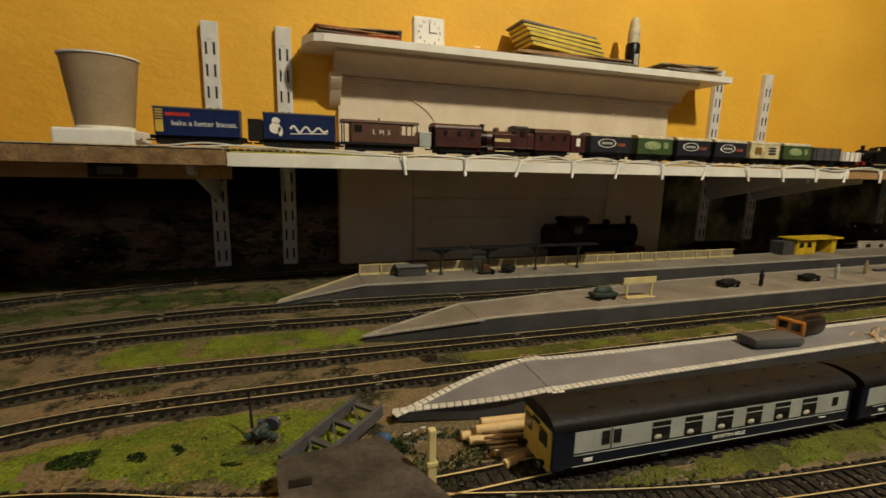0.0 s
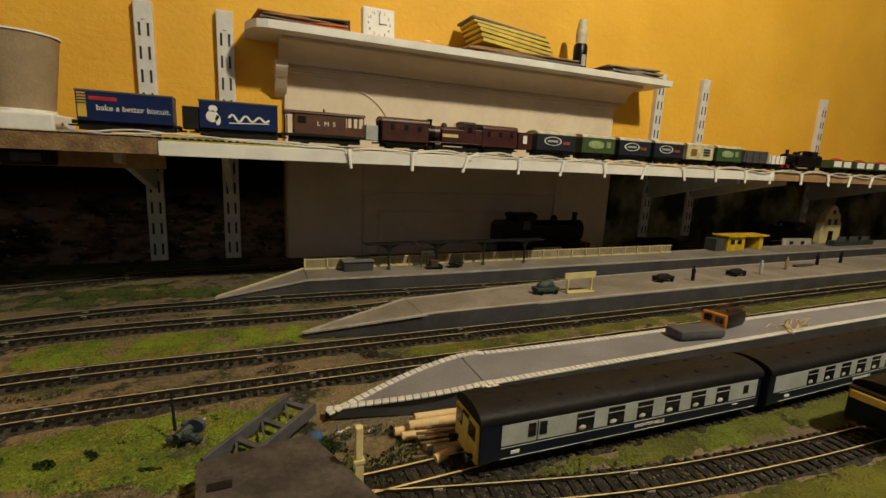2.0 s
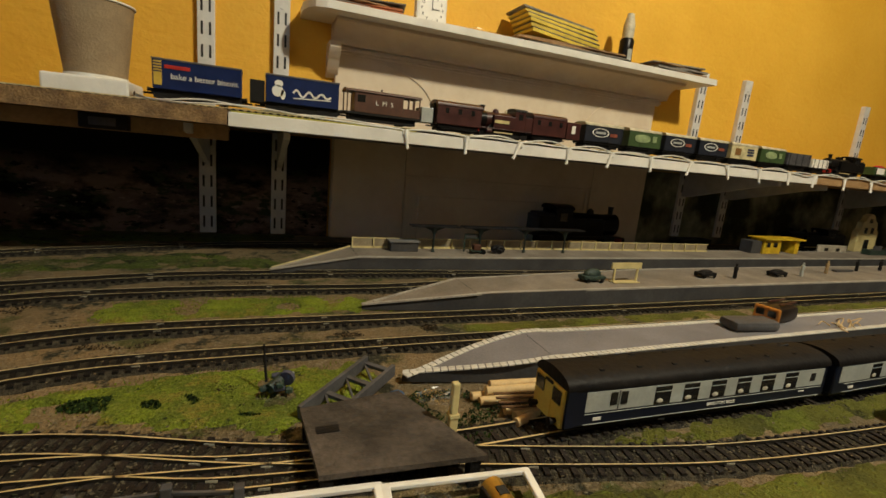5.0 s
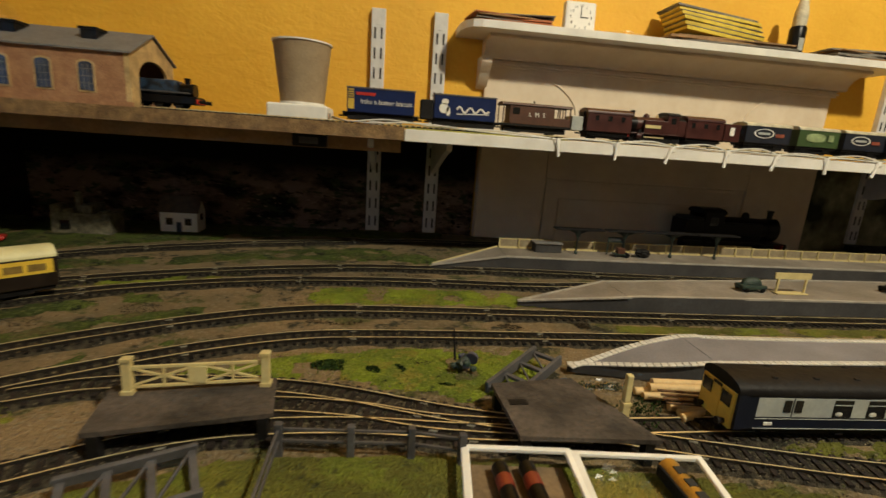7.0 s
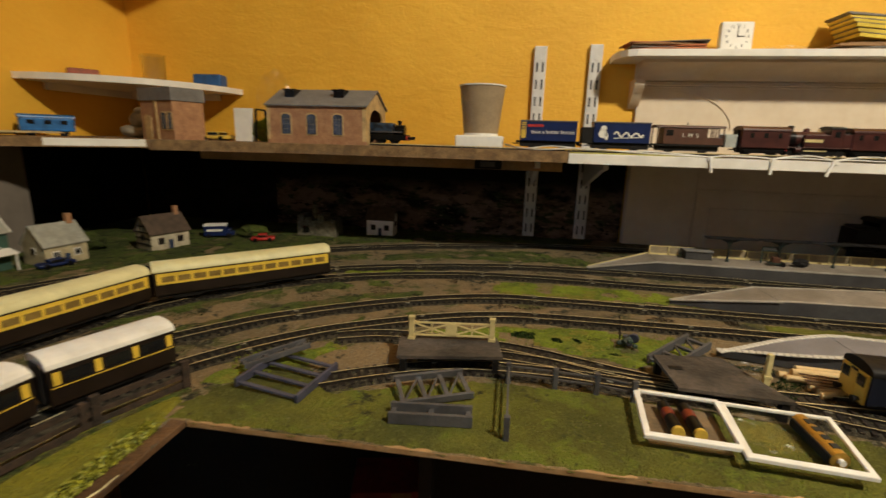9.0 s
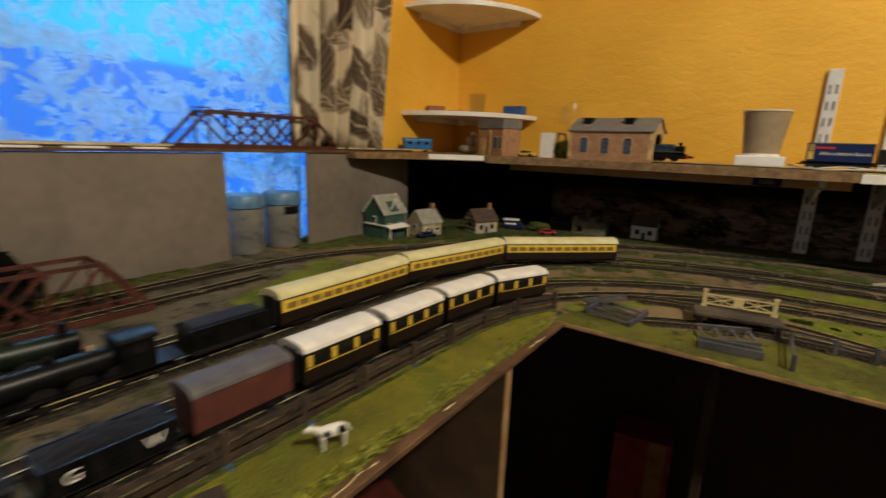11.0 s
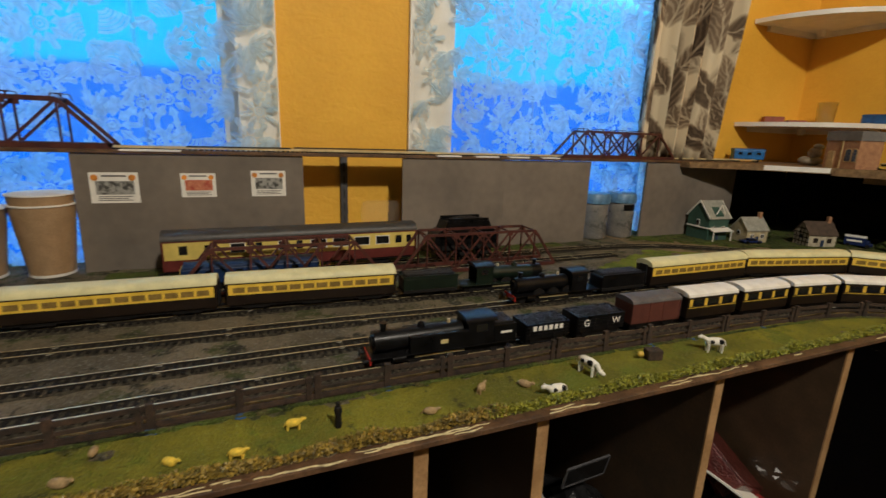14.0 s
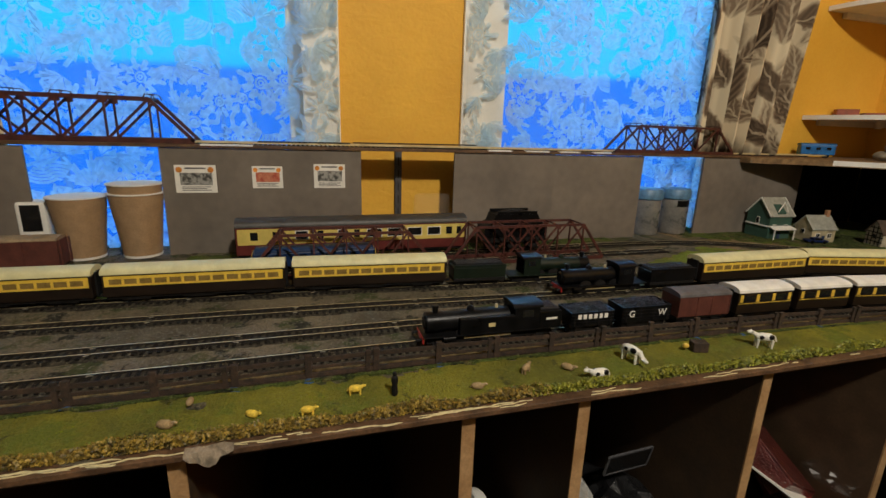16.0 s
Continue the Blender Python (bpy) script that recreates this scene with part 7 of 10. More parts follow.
tumbler = solid("tumbler", lathe([(0.020, 0), (0.021, 0.002), (0.024, 0.062), (0.0225, 0.062), (0.019, 0.004)], 24), clear("tumbler_glass", (0.80, 0.82, 0.82), 0.10), "clear glass tumbler on the corner shelf", "glass", smooth=True, m=Matrix.Translation((-0.985, 0.79, 0.312)))
solid("box", box(-0.032, -0.016, 0, 0.032, 0.016, 0.027, 0.004), BLUEBOX, "blue plastic model box on the corner shelf", "box", m=Matrix.Translation((-0.875, 0.825, 0.312)) @ Matrix.Rotation(0.1, 4, "Z"))

# ---- things on the plank in the corner ----
bw = thing("toy_coach", "bright blue toy railway coach on the plank", "model coach", Matrix.Translation((-1.052, 0.585, SZ)) @ Matrix.Rotation(0.95, 4, "Z"))
BRIGHTBLUE = mat("bright_blue_plastic", (0.01, 0.14, 0.42), rough=0.4, scale=60, bump=0.05)
part("body", box(-0.040, -0.016, 0.008, 0.040, 0.016, 0.032, 0.002), BRIGHTBLUE, bw)
part("roof", section(roof_profile(0.031, 0.032, 0.006), -0.041, 0.041), BRIGHTBLUE, bw, smooth=True)
for sy in (-1, 1):
    for x in (-0.024, 0.0, 0.024):
        part("window", box(x - 0.005, sy * 0.0162 - 0.0004, 0.021, x + 0.005, sy * 0.0162 + 0.0004, 0.028), GLASSDARK, bw)
for x in (-0.024, 0.024):
    wheelset(bw, x)
PALE = mat("pale_grey_plaster", (0.42, 0.38, 0.30), (0.22, 0.19, 0.14), rough=0.8, scale=60, bump=0.3)
st = bmesh.new()
for a in (rounded(0, 0, 0.014, 0.020, 0.015, 0.014), rounded(0.006, 0, 0.036, 0.011, 0.011, 0.018), rounded(0.010, 0, 0.054, 0.008, 0.008, 0.009)):
    me_ = bpy.data.meshes.new("tmp")
    a.to_mesh(me_)
    a.free()
    st.from_mesh(me_)
    bpy.data.meshes.remove(me_)
solid("ornament", st, PALE, "pale grey plaster ornament on the plank", "ornament", smooth=True, m=Matrix.Translation((-0.915, 0.640, SZ)) @ Matrix.Diagonal((1.5, 1.3, 0.92, 1)))

BRICK = mat("printed_brick_paper", (0.40, 0.215, 0.105), (0.29, 0.14, 0.07), rough=0.85, var=0.2, scale=90, fine=5, bump=0.15)
STONE = mat("stone_trim", (0.52, 0.36, 0.16), rough=0.8, scale=60)
SLATE = mat("slate_paper", (0.17, 0.165, 0.16), (0.13, 0.125, 0.12), rough=0.8, scale=60, bump=0.1)
GLASSBLUE = mat("blue_grey_panes", (0.05, 0.07, 0.13), (0.025, 0.035, 0.06), rough=0.2, scale=80, bump=0)


def arched(x, y, z0, z1, w, depth, t, glass, trim, axis="y", bars=True):
    """A round-headed window in a wall that faces -y (axis y) or +x (axis x): trim, pane and bars under t."""
    def shape(hw, zb, zt, d0, d1):
        bm = bmesh.new()
        pts = [(-hw, zb), (hw, zb), (hw, zt - hw * 0.5)] + [(hw * math.cos(a), zt - hw * 0.5 + hw * 0.5 * math.sin(a)) for a in (math.pi * k / 8 for k in range(1, 8))] + [(-hw, zt - hw * 0.5)]
        f = lambda u, zz, dd: (x + u, y + dd, zz) if axis == "y" else (x - dd, y + u, zz)
        a_, b_ = [bm.verts.new(f(u, zz, d0)) for u, zz in pts], [bm.verts.new(f(u, zz, d1)) for u, zz in pts]
        for k in range(len(pts)):
            bm.faces.new((a_[k], a_[(k + 1) % len(pts)], b_[(k + 1) % len(pts)], b_[k]))
        bm.faces.new(a_[::-1]), bm.faces.new(b_)
        bmesh.ops.recalc_face_normals(bm, faces=bm.faces[:])
        return bm
    wd = part("window", shape(w / 2 + 0.0022, z0 - 0.002, z1 + 0.0022, -0.0008, 0.0005), trim, t, "stone window surround")
    part("pane", shape(w / 2, z0, z1, -0.0013, 0.0), glass, wd)
    if bars and axis == "y":
        for u in (-w / 6, w / 6):
            part("glazing_bar", box(x + u - 0.0003, y - 0.0017, z0, x + u + 0.0003, y - 0.0010, z1 - w * 0.2), SLATE, wd)
        for k in range(1, 4):
            zz = z0 + (z1 - z0) * k / 4
            part("glazing_bar", box(x - w / 2, y - 0.0017, zz - 0.0003, x + w / 2, y - 0.0010, zz + 0.0003), SLATE, wd)


sd = thing("engine_shed", "card engine shed with printed brick walls and a grey slate roof", "model building")
x0, x1, y0, y1, ze, zr = -0.618, -0.438, 0.604, 0.724, SZ + 0.064, SZ + 0.092
ym = (y0 + y1) / 2
part("front_wall", box(x0, y0, SZ, x1, y0 + 0.003, ze), BRICK, sd)
part("rear_wall", box(x0, y1 - 0.003, SZ, x1, y1, ze), BRICK, sd)
gab = [(y0 + 0.003, SZ), (y1 - 0.003, SZ), (y1 - 0.003, ze), (ym, zr), (y0 + 0.003, ze)]
part("end_wall", section(gab, x0, x0 + 0.003), BRICK, sd)
# open gable: two piers and an arched top
arch = [(y0, SZ), (y0, ze), (ym, zr), (y1, ze), (y1, SZ), (y1 - 0.020, SZ), (y1 - 0.020, SZ + 0.040)] + [(ym + (0.060 - 0.020) * math.cos(a), SZ + 0.040 + 0.022 * math.sin(a)) for a in (math.pi * k / 10 for k in range(1, 10))] + [(y0 + 0.020, SZ + 0.040), (y0 + 0.020, SZ)]
part("gable", section(arch, x1 - 0.003, x1 + 0.0005), STONE, sd, "ochre stone gable with an arched opening")
for s_ in (-1, 1):
    ya, yb = (y0 - 0.004, ym) if s_ < 0 else (ym, y1 + 0.004)
    za, zb = (ze - 0.001, zr + 0.002) if s_ < 0 else (zr + 0.002, ze - 0.001)
    part("roof_slope", section([(ya, za), (yb, zb), (yb, zb + 0.0022), (ya, za + 0.0022)], x0 - 0.004, x1 + 0.004), SLATE, sd, "grey slate roof slope")
for xx in (x0 + 0.030, x0 + 0.122):
    b = bmesh.new()
    quad_box(b, xx - 0.009, ym - 0.034, ze + 0.006, xx + 0.009, ym - 0.014, zr - 0.001)
    quad_box(b, xx - 0.011, ym - 0.036, zr - 0.001, xx + 0.011, ym - 0.012, zr + 0.002)
    part("smoke_vent", b, BLACK, sd, "black roof ventilator")
for xx in (x0 + 0.035, x0 + 0.082, x0 + 0.130):
    arched(xx, y0, SZ + 0.016, SZ + 0.050, 0.016, 0, sd, GLASSBLUE, STONE)
part("plinth", box(x0 - 0.001, y0 - 0.001, SZ, x1 + 0.001, y0 + 0.002, SZ + 0.006), BRICK, sd)
for cx_ in (x0 + 0.002, x1 - 0.003):
    part("quoin", box(cx_ - 0.003, y0 - 0.0006, SZ, cx_ + 0.003, y0 + 0.002, ze), STONE, sd)
TEAL = mat("navy_enamel", (0.022, 0.045, 0.085), (0.008, 0.012, 0.018), rough=0.4, scale=90, bump=0.05, lo=0.42, hi=0.55)
el = thing("saddle_tank_locomotive", "small black shunting locomotive with a navy tank, half inside the shed", "model locomotive", Matrix.Translation((-0.425, 0.655, SZ + RT)))
part("frame", box(-0.05, -0.015, 0.006, 0.050, 0.015, 0.016, 0.0008), BLACK, el)
part("saddle_tank", box(-0.046, -0.0145, 0.016, 0.026, 0.0145, 0.036, 0.004), TEAL, el)
part("footboard", box(-0.046, -0.0160, 0.0190, 0.040, 0.0160, 0.0212, 0.0004), GREYPLASTIC, el, "grey running board")
part("boiler", tube(bmesh.new(), (0.02, 0, 0.023), (0.044, 0, 0.023), 0.010, seg=18), BLACK, el, smooth=True)
part("chimney", tube(bmesh.new(), (0.034, 0, 0.032), (0.034, 0, 0.040), 0.003, 0.004, 12), BLACK, el, smooth=True)
part("buffer_beam", box(0.049, -0.015, 0.007, 0.051, 0.015, 0.013), RED, el)
for s_ in (-1, 1):
    part("buffer", tube(bmesh.new(), (0.05, s_ * 0.010, 0.010), (0.060, s_ * 0.010, 0.010), 0.0018, 0.003, 10), UNDER, el)
    for xx in (-0.025, 0.0, 0.025):
        part("wheel", tube(bmesh.new(), (xx, s_ * 0.0095, 0.007), (xx, s_ * 0.0125, 0.007), 0.007, seg=16), UNDER, el)

lb = thing("low_relief_building", "brick card building with a flat grey roof edge on the plank", "model building", Matrix.Translation((-0.812, 0.575, SZ)) @ Matrix.Rotation(-0.32, 4, "Z"))
part("wall", box(-0.045, 0, 0, 0.045, 0.06, 0.066, 0.0005), BRICK, lb)
part("parapet", box(-0.047, -0.002, 0.066, 0.047, 0.062, 0.088, 0.0005), SLATE, lb, "grey slate band")
part("pilaster", box(-0.001, -0.002, 0, 0.003, 0.0, 0.066), STONE, lb)
arched(0.020, 0, 0.018, 0.046, 0.013, 0, lb, GLASSBLUE, STONE)
arched(0.037, 0, 0.018, 0.046, 0.009, 0, lb, GLASSBLUE, STONE)
arched(-0.026, 0, 0.002, 0.040, 0.016, 0, lb, STONE, STONE, bars=False)


def car(label, x, y, z, turn, body, L=0.052, hgt=0.016, top=None):
    c = thing("toy_car", label, "toy car", Matrix.Translation((x, y, z)) @ Matrix.Rotation(turn, 4, "Z"), "toy road vehicles")
    h = L / 2
    part("body", box(-h, -0.011, 0.003, h, 0.011, hgt * 0.6, 0.0025), body, c, smooth=True)
    part("cabin", box(-h * 0.45, -0.0095, hgt * 0.58, h * 0.40, 0.0095, hgt, 0.0025), top or body, c, smooth=True)
    part("windscreen", box(h * 0.36, -0.008, hgt * 0.64, h * 0.43, 0.008, hgt * 0.93), GLASSDARK, c)
    for s_ in (-1, 1):
        part("side_window", box(-h * 0.38, s_ * 0.0097 - 0.0004, hgt * 0.64, h * 0.32, s_ * 0.0097 + 0.0004, hgt * 0.92), GLASSDARK, c)
        for xx in (-h * 0.6, h * 0.6):
            part("wheel", tube(bmesh.new(), (xx, s_ * 0.009, 0.0042), (xx, s_ * 0.0118, 0.0042), 0.0042, seg=14), BLACK, c)
    return c


car("yellow toy car parked on the plank", -0.738, 0.628, SZ, 0.1, WARN)
car("silver grey toy car parked behind the yellow one", -0.760, 0.675, SZ, 0.0, BELLEGREY)
solid("card_sheet", box(-0.705, 0.640, SZ, -0.668, 0.643, SZ + 0.060), PAPERWHITE, "white card leaning on edge on the plank", "card")
# plain dark hook shape standing in for an unidentified fitting
hk = bmesh.new()
bar(hk, (-0.660, 0.634, SZ), (-0.657, 0.634, SZ + 0.058), 0.003)
bar(hk, (-0.657, 0.634, SZ + 0.058), (-0.640, 0.636, SZ + 0.056), 0.003)
bar(hk, (-0.640, 0.636, SZ + 0.056), (-0.638, 0.636, SZ + 0.044), 0.003)
solid("yard_lamp", hk, BLACK, "black hooked post on the plank", "model lamp")
crumple("bush", "small bright green model bush beside the shed", "model bush", (-0.650, 0.654, SZ + 0.020), (0.026, 0.020, 0.022), GRASS, 5)
BAGFILM = bpy.data.materials.new("shiny_clear_bag")
BAGFILM.use_nodes = True
_n, _l = BAGFILM.node_tree.nodes, BAGFILM.node_tree.links
_t, _g, _m = _n.new("ShaderNodeBsdfTransparent"), _n.new("ShaderNodeBsdfGlossy"), _n.new("ShaderNodeMixShader")
_g.inputs["Roughness"].default_value, _m.inputs[0].default_value = 0.12, 0.07
_l.new(_t.outputs[0], _m.inputs[1]), _l.new(_g.outputs[0], _m.inputs[2]), _l.new(_m.outputs[0], _n["Material Output"].inputs[0])
bag = crumple("plastic_bag", "small clear plastic bag catching the light", "bag", (-0.655, 0.705, SZ + 0.066), (0.036, 0.026, 0.068), BAGFILM, 14)
bag.visible_shadow = False

# ---- white box, string of lights ----
jb = thing("junction_box", "black plastic junction box screwed under the plank", "junction box", Matrix.Translation((-0.228, 0.646, 0.1630)))
part("case", box(-0.024, -0.007, 0, 0.024, 0.0058, 0.0172, 0.0015), BLACK, jb)
part("label", box(-0.014, -0.0078, 0.004, 0.012, -0.0069, 0.013, 0.0003), GREYPLASTIC, jb, "faded grey label")

wb = thing("battery_box", "white plastic battery box under the cup", "battery box", Matrix.Translation((-0.248, 0.695, SZ)))
part("case", box(-0.042, -0.038, 0, 0.042, 0.038, 0.0222, 0.0025), PAPERWHITE, wb)
part("socket", tube(bmesh.new(), (0.0415, -0.012, 0.011), (0.0428, -0.012, 0.011), 0.0025), BLACK, wb)
WIRE = mat("white_wire", (0.66, 0.64, 0.58), rough=0.4, var=0.05, scale=90, bump=0)
hooks = [0.114, 0.202, 0.287, 0.373, 0.455, 0.537, 0.629, 0.717, 0.803, 0.889, 0.970, 1.067, 1.162, 1.248, 1.336, 1.424, 1.522, 1.620, 1.728]
sl = thing("string_lights", "unlit white fairy lights clipped along the shelf edge", "fairy lights")


def wire(pts, r=0.0011):
    bm = bmesh.new()
    ln_ = Line(pts, 0.004)
    prev = None
    n = max(4, int(ln_.length / 0.006))
    for k in range(n + 1):
        q, d_ = ln_.at(ln_.length * k / n)
        a = Vector((0, 0, 1)).cross(d_).normalized() if abs(d_.z) < 0.95 else Vector((1, 0, 0))
        b = d_.cross(a)
        ring = [bm.verts.new(q + r * (a * math.cos(i * math.tau / 6) + b * math.sin(i * math.tau / 6))) for i in range(6)]
        if prev:
            for i in range(6):
                bm.faces.new((prev[i], prev[(i + 1) % 6], ring[(i + 1) % 6], ring[i]))
        prev = ring
    return bm


for k, hx in enumerate(hooks):
    tilt = random.uniform(-0.012, 0.004)
    b = tube(bmesh.new(), (hx, 0.5925, 0.1975), (hx + tilt * 0.6, 0.591, 0.1830), 0.0026, 0.0022, 10)
    tube(b, (hx + tilt * 0.6, 0.591, 0.1830), (hx + tilt, 0.590, 0.1730), 0.0020, 0.0024, 10)
    part("bulb_holder", b, PAPERWHITE, sl, smooth=True)
    part("clip", box(hx - 0.004, 0.5915, 0.1905, hx + 0.005, 0.5945, 0.1975, 0.0008), PAPERWHITE, sl)
    if k:
        p0 = hooks[k - 1]
        for up_ in (random.uniform(0.001, 0.006), random.uniform(-0.005, 0.002)):
            part("wire", wire([(p0, 0.5925, 0.1970), (p0 + (hx - p0) * 0.3, 0.592, 0.1985 + up_ * 0.6), (p0 + (hx - p0) * 0.65, 0.592, 0.1980 + up_), (hx, 0.5925, 0.1970)]), WIRE, sl)
part("wire", wire([(-0.200, 0.662, SZ + 0.009), (-0.17, 0.612, SZ + 0.003), (-0.12, 0.607, SZ + 0.008), (-0.05, 0.603, SZ + 0.003), (0.03, 0.600, SZ + 0.004), (0.114, 0.5925, 0.1965)]), WIRE, sl)
part("wire", wire([(-0.200, 0.662, SZ + 0.007), (-0.15, 0.603, SZ + 0.002), (-0.08, 0.6, SZ + 0.006), (0.0, 0.600, SZ + 0.002), (0.114, 0.5925, 0.1965)]), WIRE, sl)

# ---- stock on the upper shelf ----
UY, UZ = 0.640, SZ + RT


def on_shelf(x):
    return Matrix.Translation((x, UY, UZ))


def lorry_wagon(label, x0, x1, m=None):
    t = thing("container_wagon", label, "model wagon", on_shelf((x0 + x1) / 2), "goods wagons on the shelf")
    h = (x1 - x0) / 2
    part("body", box(-h, -0.0165, 0.012, h, 0.0165, 0.0445, 0.0008), LORRYBLUE, t)
    part("top_rail", box(-h - 0.0006, -0.0172, 0.0432, h + 0.0006, 0.0172, 0.0452, 0.0004), ROOFGREY, t, "grey top rail")
    part("underframe", box(-h, -0.012, 0.0025, h, 0.012, 0.012), UNDER, t)
    for x in (-h * 0.55, h * 0.55):
        wheelset(t, x)
        for s_ in (-1, 1):
            part("axle_guard", box(x - 0.006, s_ * 0.0115, 0.003, x + 0.006, s_ * 0.0128, 0.012), UNDER, t)
    for s_ in (-1, 1):
        part("coupling", box(s_ * (h + 0.005) - 0.007, -0.002, 0.006, s_ * (h + 0.005) + 0.007, 0.002, 0.008), UNDER, t)
        part("buffer", tube(bmesh.new(), (s_ * h, 0.010, 0.0105), (s_ * (h + 0.006), 0.010, 0.0105), 0.0016, 0.0026, 10), UNDER, t)
        part("buffer", tube(bmesh.new(), (s_ * h, -0.010, 0.0105), (s_ * (h + 0.006), -0.010, 0.0105), 0.0016, 0.0026, 10), UNDER, t)
    return t


w = lorry_wagon("blue container wagon with white advertising lettering", -0.176, -0.084)
word("bake a better biscuit.", 0.0088, LETTERWHITE, w, flank(-0.0168, 0.008, 0.0265), "white lettering", squeeze=0.96)
part("red_panel", box(-0.034, -0.0170, 0.0345, -0.008, -0.0164, 0.0385, 0.0002), RED, w, "red brand panel")
part("yellow_panel", box(-0.0445, -0.0170, 0.016, -0.0365, -0.0164, 0.042), WARN, w, "yellow striped panel")
for k in range(4):
    part("stripe", box(-0.0445, -0.0173, 0.030 + k * 0.003, -0.0365, -0.0169, 0.0312 + k * 0.003), LORRYBLUE, w)
w = lorry_wagon("blue container wagon with a white wavy emblem", -0.057, 0.031)
b = bmesh.new()
for k in range(22):
    a0, a1 = k / 22, (k + 1) / 22
    f_ = lambda a: (-0.012 + 0.046 * a, -0.0168, 0.0255 + 0.0045 * math.sin(a * 19) * (1 - 0.5 * a))
    bar(b, f_(a0), f_(a1), 0.0006, 0.0024)
bar(b, (-0.012, -0.0168, 0.0195), (0.034, -0.0168, 0.0215), 0.0006, 0.0012)
part("wavy_emblem", b, LETTERWHITE, w, "white wavy stripe")
b = bmesh.new()
for cx_, cz_, rx, rz in ((-0.030, 0.026, 0.007, 0.007), (-0.029, 0.035, 0.005, 0.004), (-0.024, 0.022, 0.003, 0.006)):
    vs = [b.verts.new((cx_ + rx * math.cos(a), -0.0169, cz_ + rz * math.sin(a))) for a in (math.tau * k / 12 for k in range(12))]
    b.faces.new(vs)
part("white_emblem", b, LETTERWHITE, w, "white emblem")
solid("goods_van", box(-0.0085, -0.015, 0.010, 0.0085, 0.015, 0.036, 0.0006), UNDER, "short black end wagon coupled between the blue wagons", "model wagon", m=on_shelf(-0.0664))
# brake van
t = thing("brake_van", "red-brown brake van with end verandahs and white letters", "model wagon", on_shelf(0.0915))
part("body", box(-0.040, -0.0155, 0.013, 0.026, 0.0155, 0.038, 0.0006), LMSBROWN, t)
part("floor", box(-0.052, -0.0155, 0.010, 0.052, 0.0155, 0.013), UNDER, t)
part("verandah_side", box(0.026, -0.0155, 0.013, 0.050, -0.0145, 0.024), LMSBROWN, t)
part("verandah_side", box(0.026, 0.0145, 0.013, 0.050, 0.0155, 0.024), LMSBROWN, t)
for x in (0.034, 0.042, 0.0495, -0.0495):
    for s_ in (-1, 1):
        part("verandah_post", box(x - 0.0008, s_ * 0.015 - 0.0006, 0.013, x + 0.0008, s_ * 0.015 + 0.0006, 0.039), LMSBROWN, t)
part("roof", section(roof_profile(0.032, 0.0385, 0.0035), -0.052, 0.052), LMSBROWN, t, smooth=True)
part("stove_chimney", tube(bmesh.new(), (0.0, 0.004, 0.042), (0.0, 0.004, 0.047), 0.0011), BLACK, t)
part("window", box(-0.036, -0.0160, 0.026, -0.026, -0.0153, 0.035), GLASSDARK, t)
word("L  M  S", 0.0085, LETTERWHITE, t, flank(-0.0158, 0.0, 0.0265), "white letters")
part("underframe", box(-0.046, -0.011, 0.0025, 0.046, 0.011, 0.010), UNDER, t)
for x in (-0.026, 0.026):
    wheelset(t, x)
solid("open_wagon", box(-0.0085, -0.014, 0.010, 0.0085, 0.014, 0.030, 0.0006), BELLEGREY, "short pale grey wagon end between the brake van and coach", "model wagon", m=on_shelf(0.1534))
for x0, x1 in ((0.167, 0.236), (0.323, 0.384)):
    t = coach("crimson coach with small windows and a crimson roof", x1 - x0, MAROON, MAROON, MAROON, [(0.0, 0.006), (0.02, 0.005), (-0.02, 0.005)], four=True, group="crimson coaches", z1=0.036, rise=0.007, band=(0.024, 0.035), wz=(0.026, 0.033))
    t.matrix_basis = on_shelf((x0 + x1) / 2)
lo = tank_loco("crimson tank locomotive with a tall black chimney", 0.092, MAROON, on_shelf(0.2799) @ Matrix.Rotation(math.pi, 4, "Z"), W=0.031)
part("number_bar", box(-0.003, 0.0156, 0.021, 0.022, 0.0162, 0.0255), CREAM, lo, "cream number panel")
solid("goods_van", box(-0.013, -0.015, 0.010, 0.013, 0.015, 0.036, 0.0008), MAROON, "short crimson van with a white panel", "model wagon", m=on_shelf(0.4002))
solid("paper_label", box(0.396, UY - 0.0158, UZ + 0.019, 0.403, UY - 0.0152, UZ + 0.031), PAPERWHITE, "white paper label on the crimson van", "label")


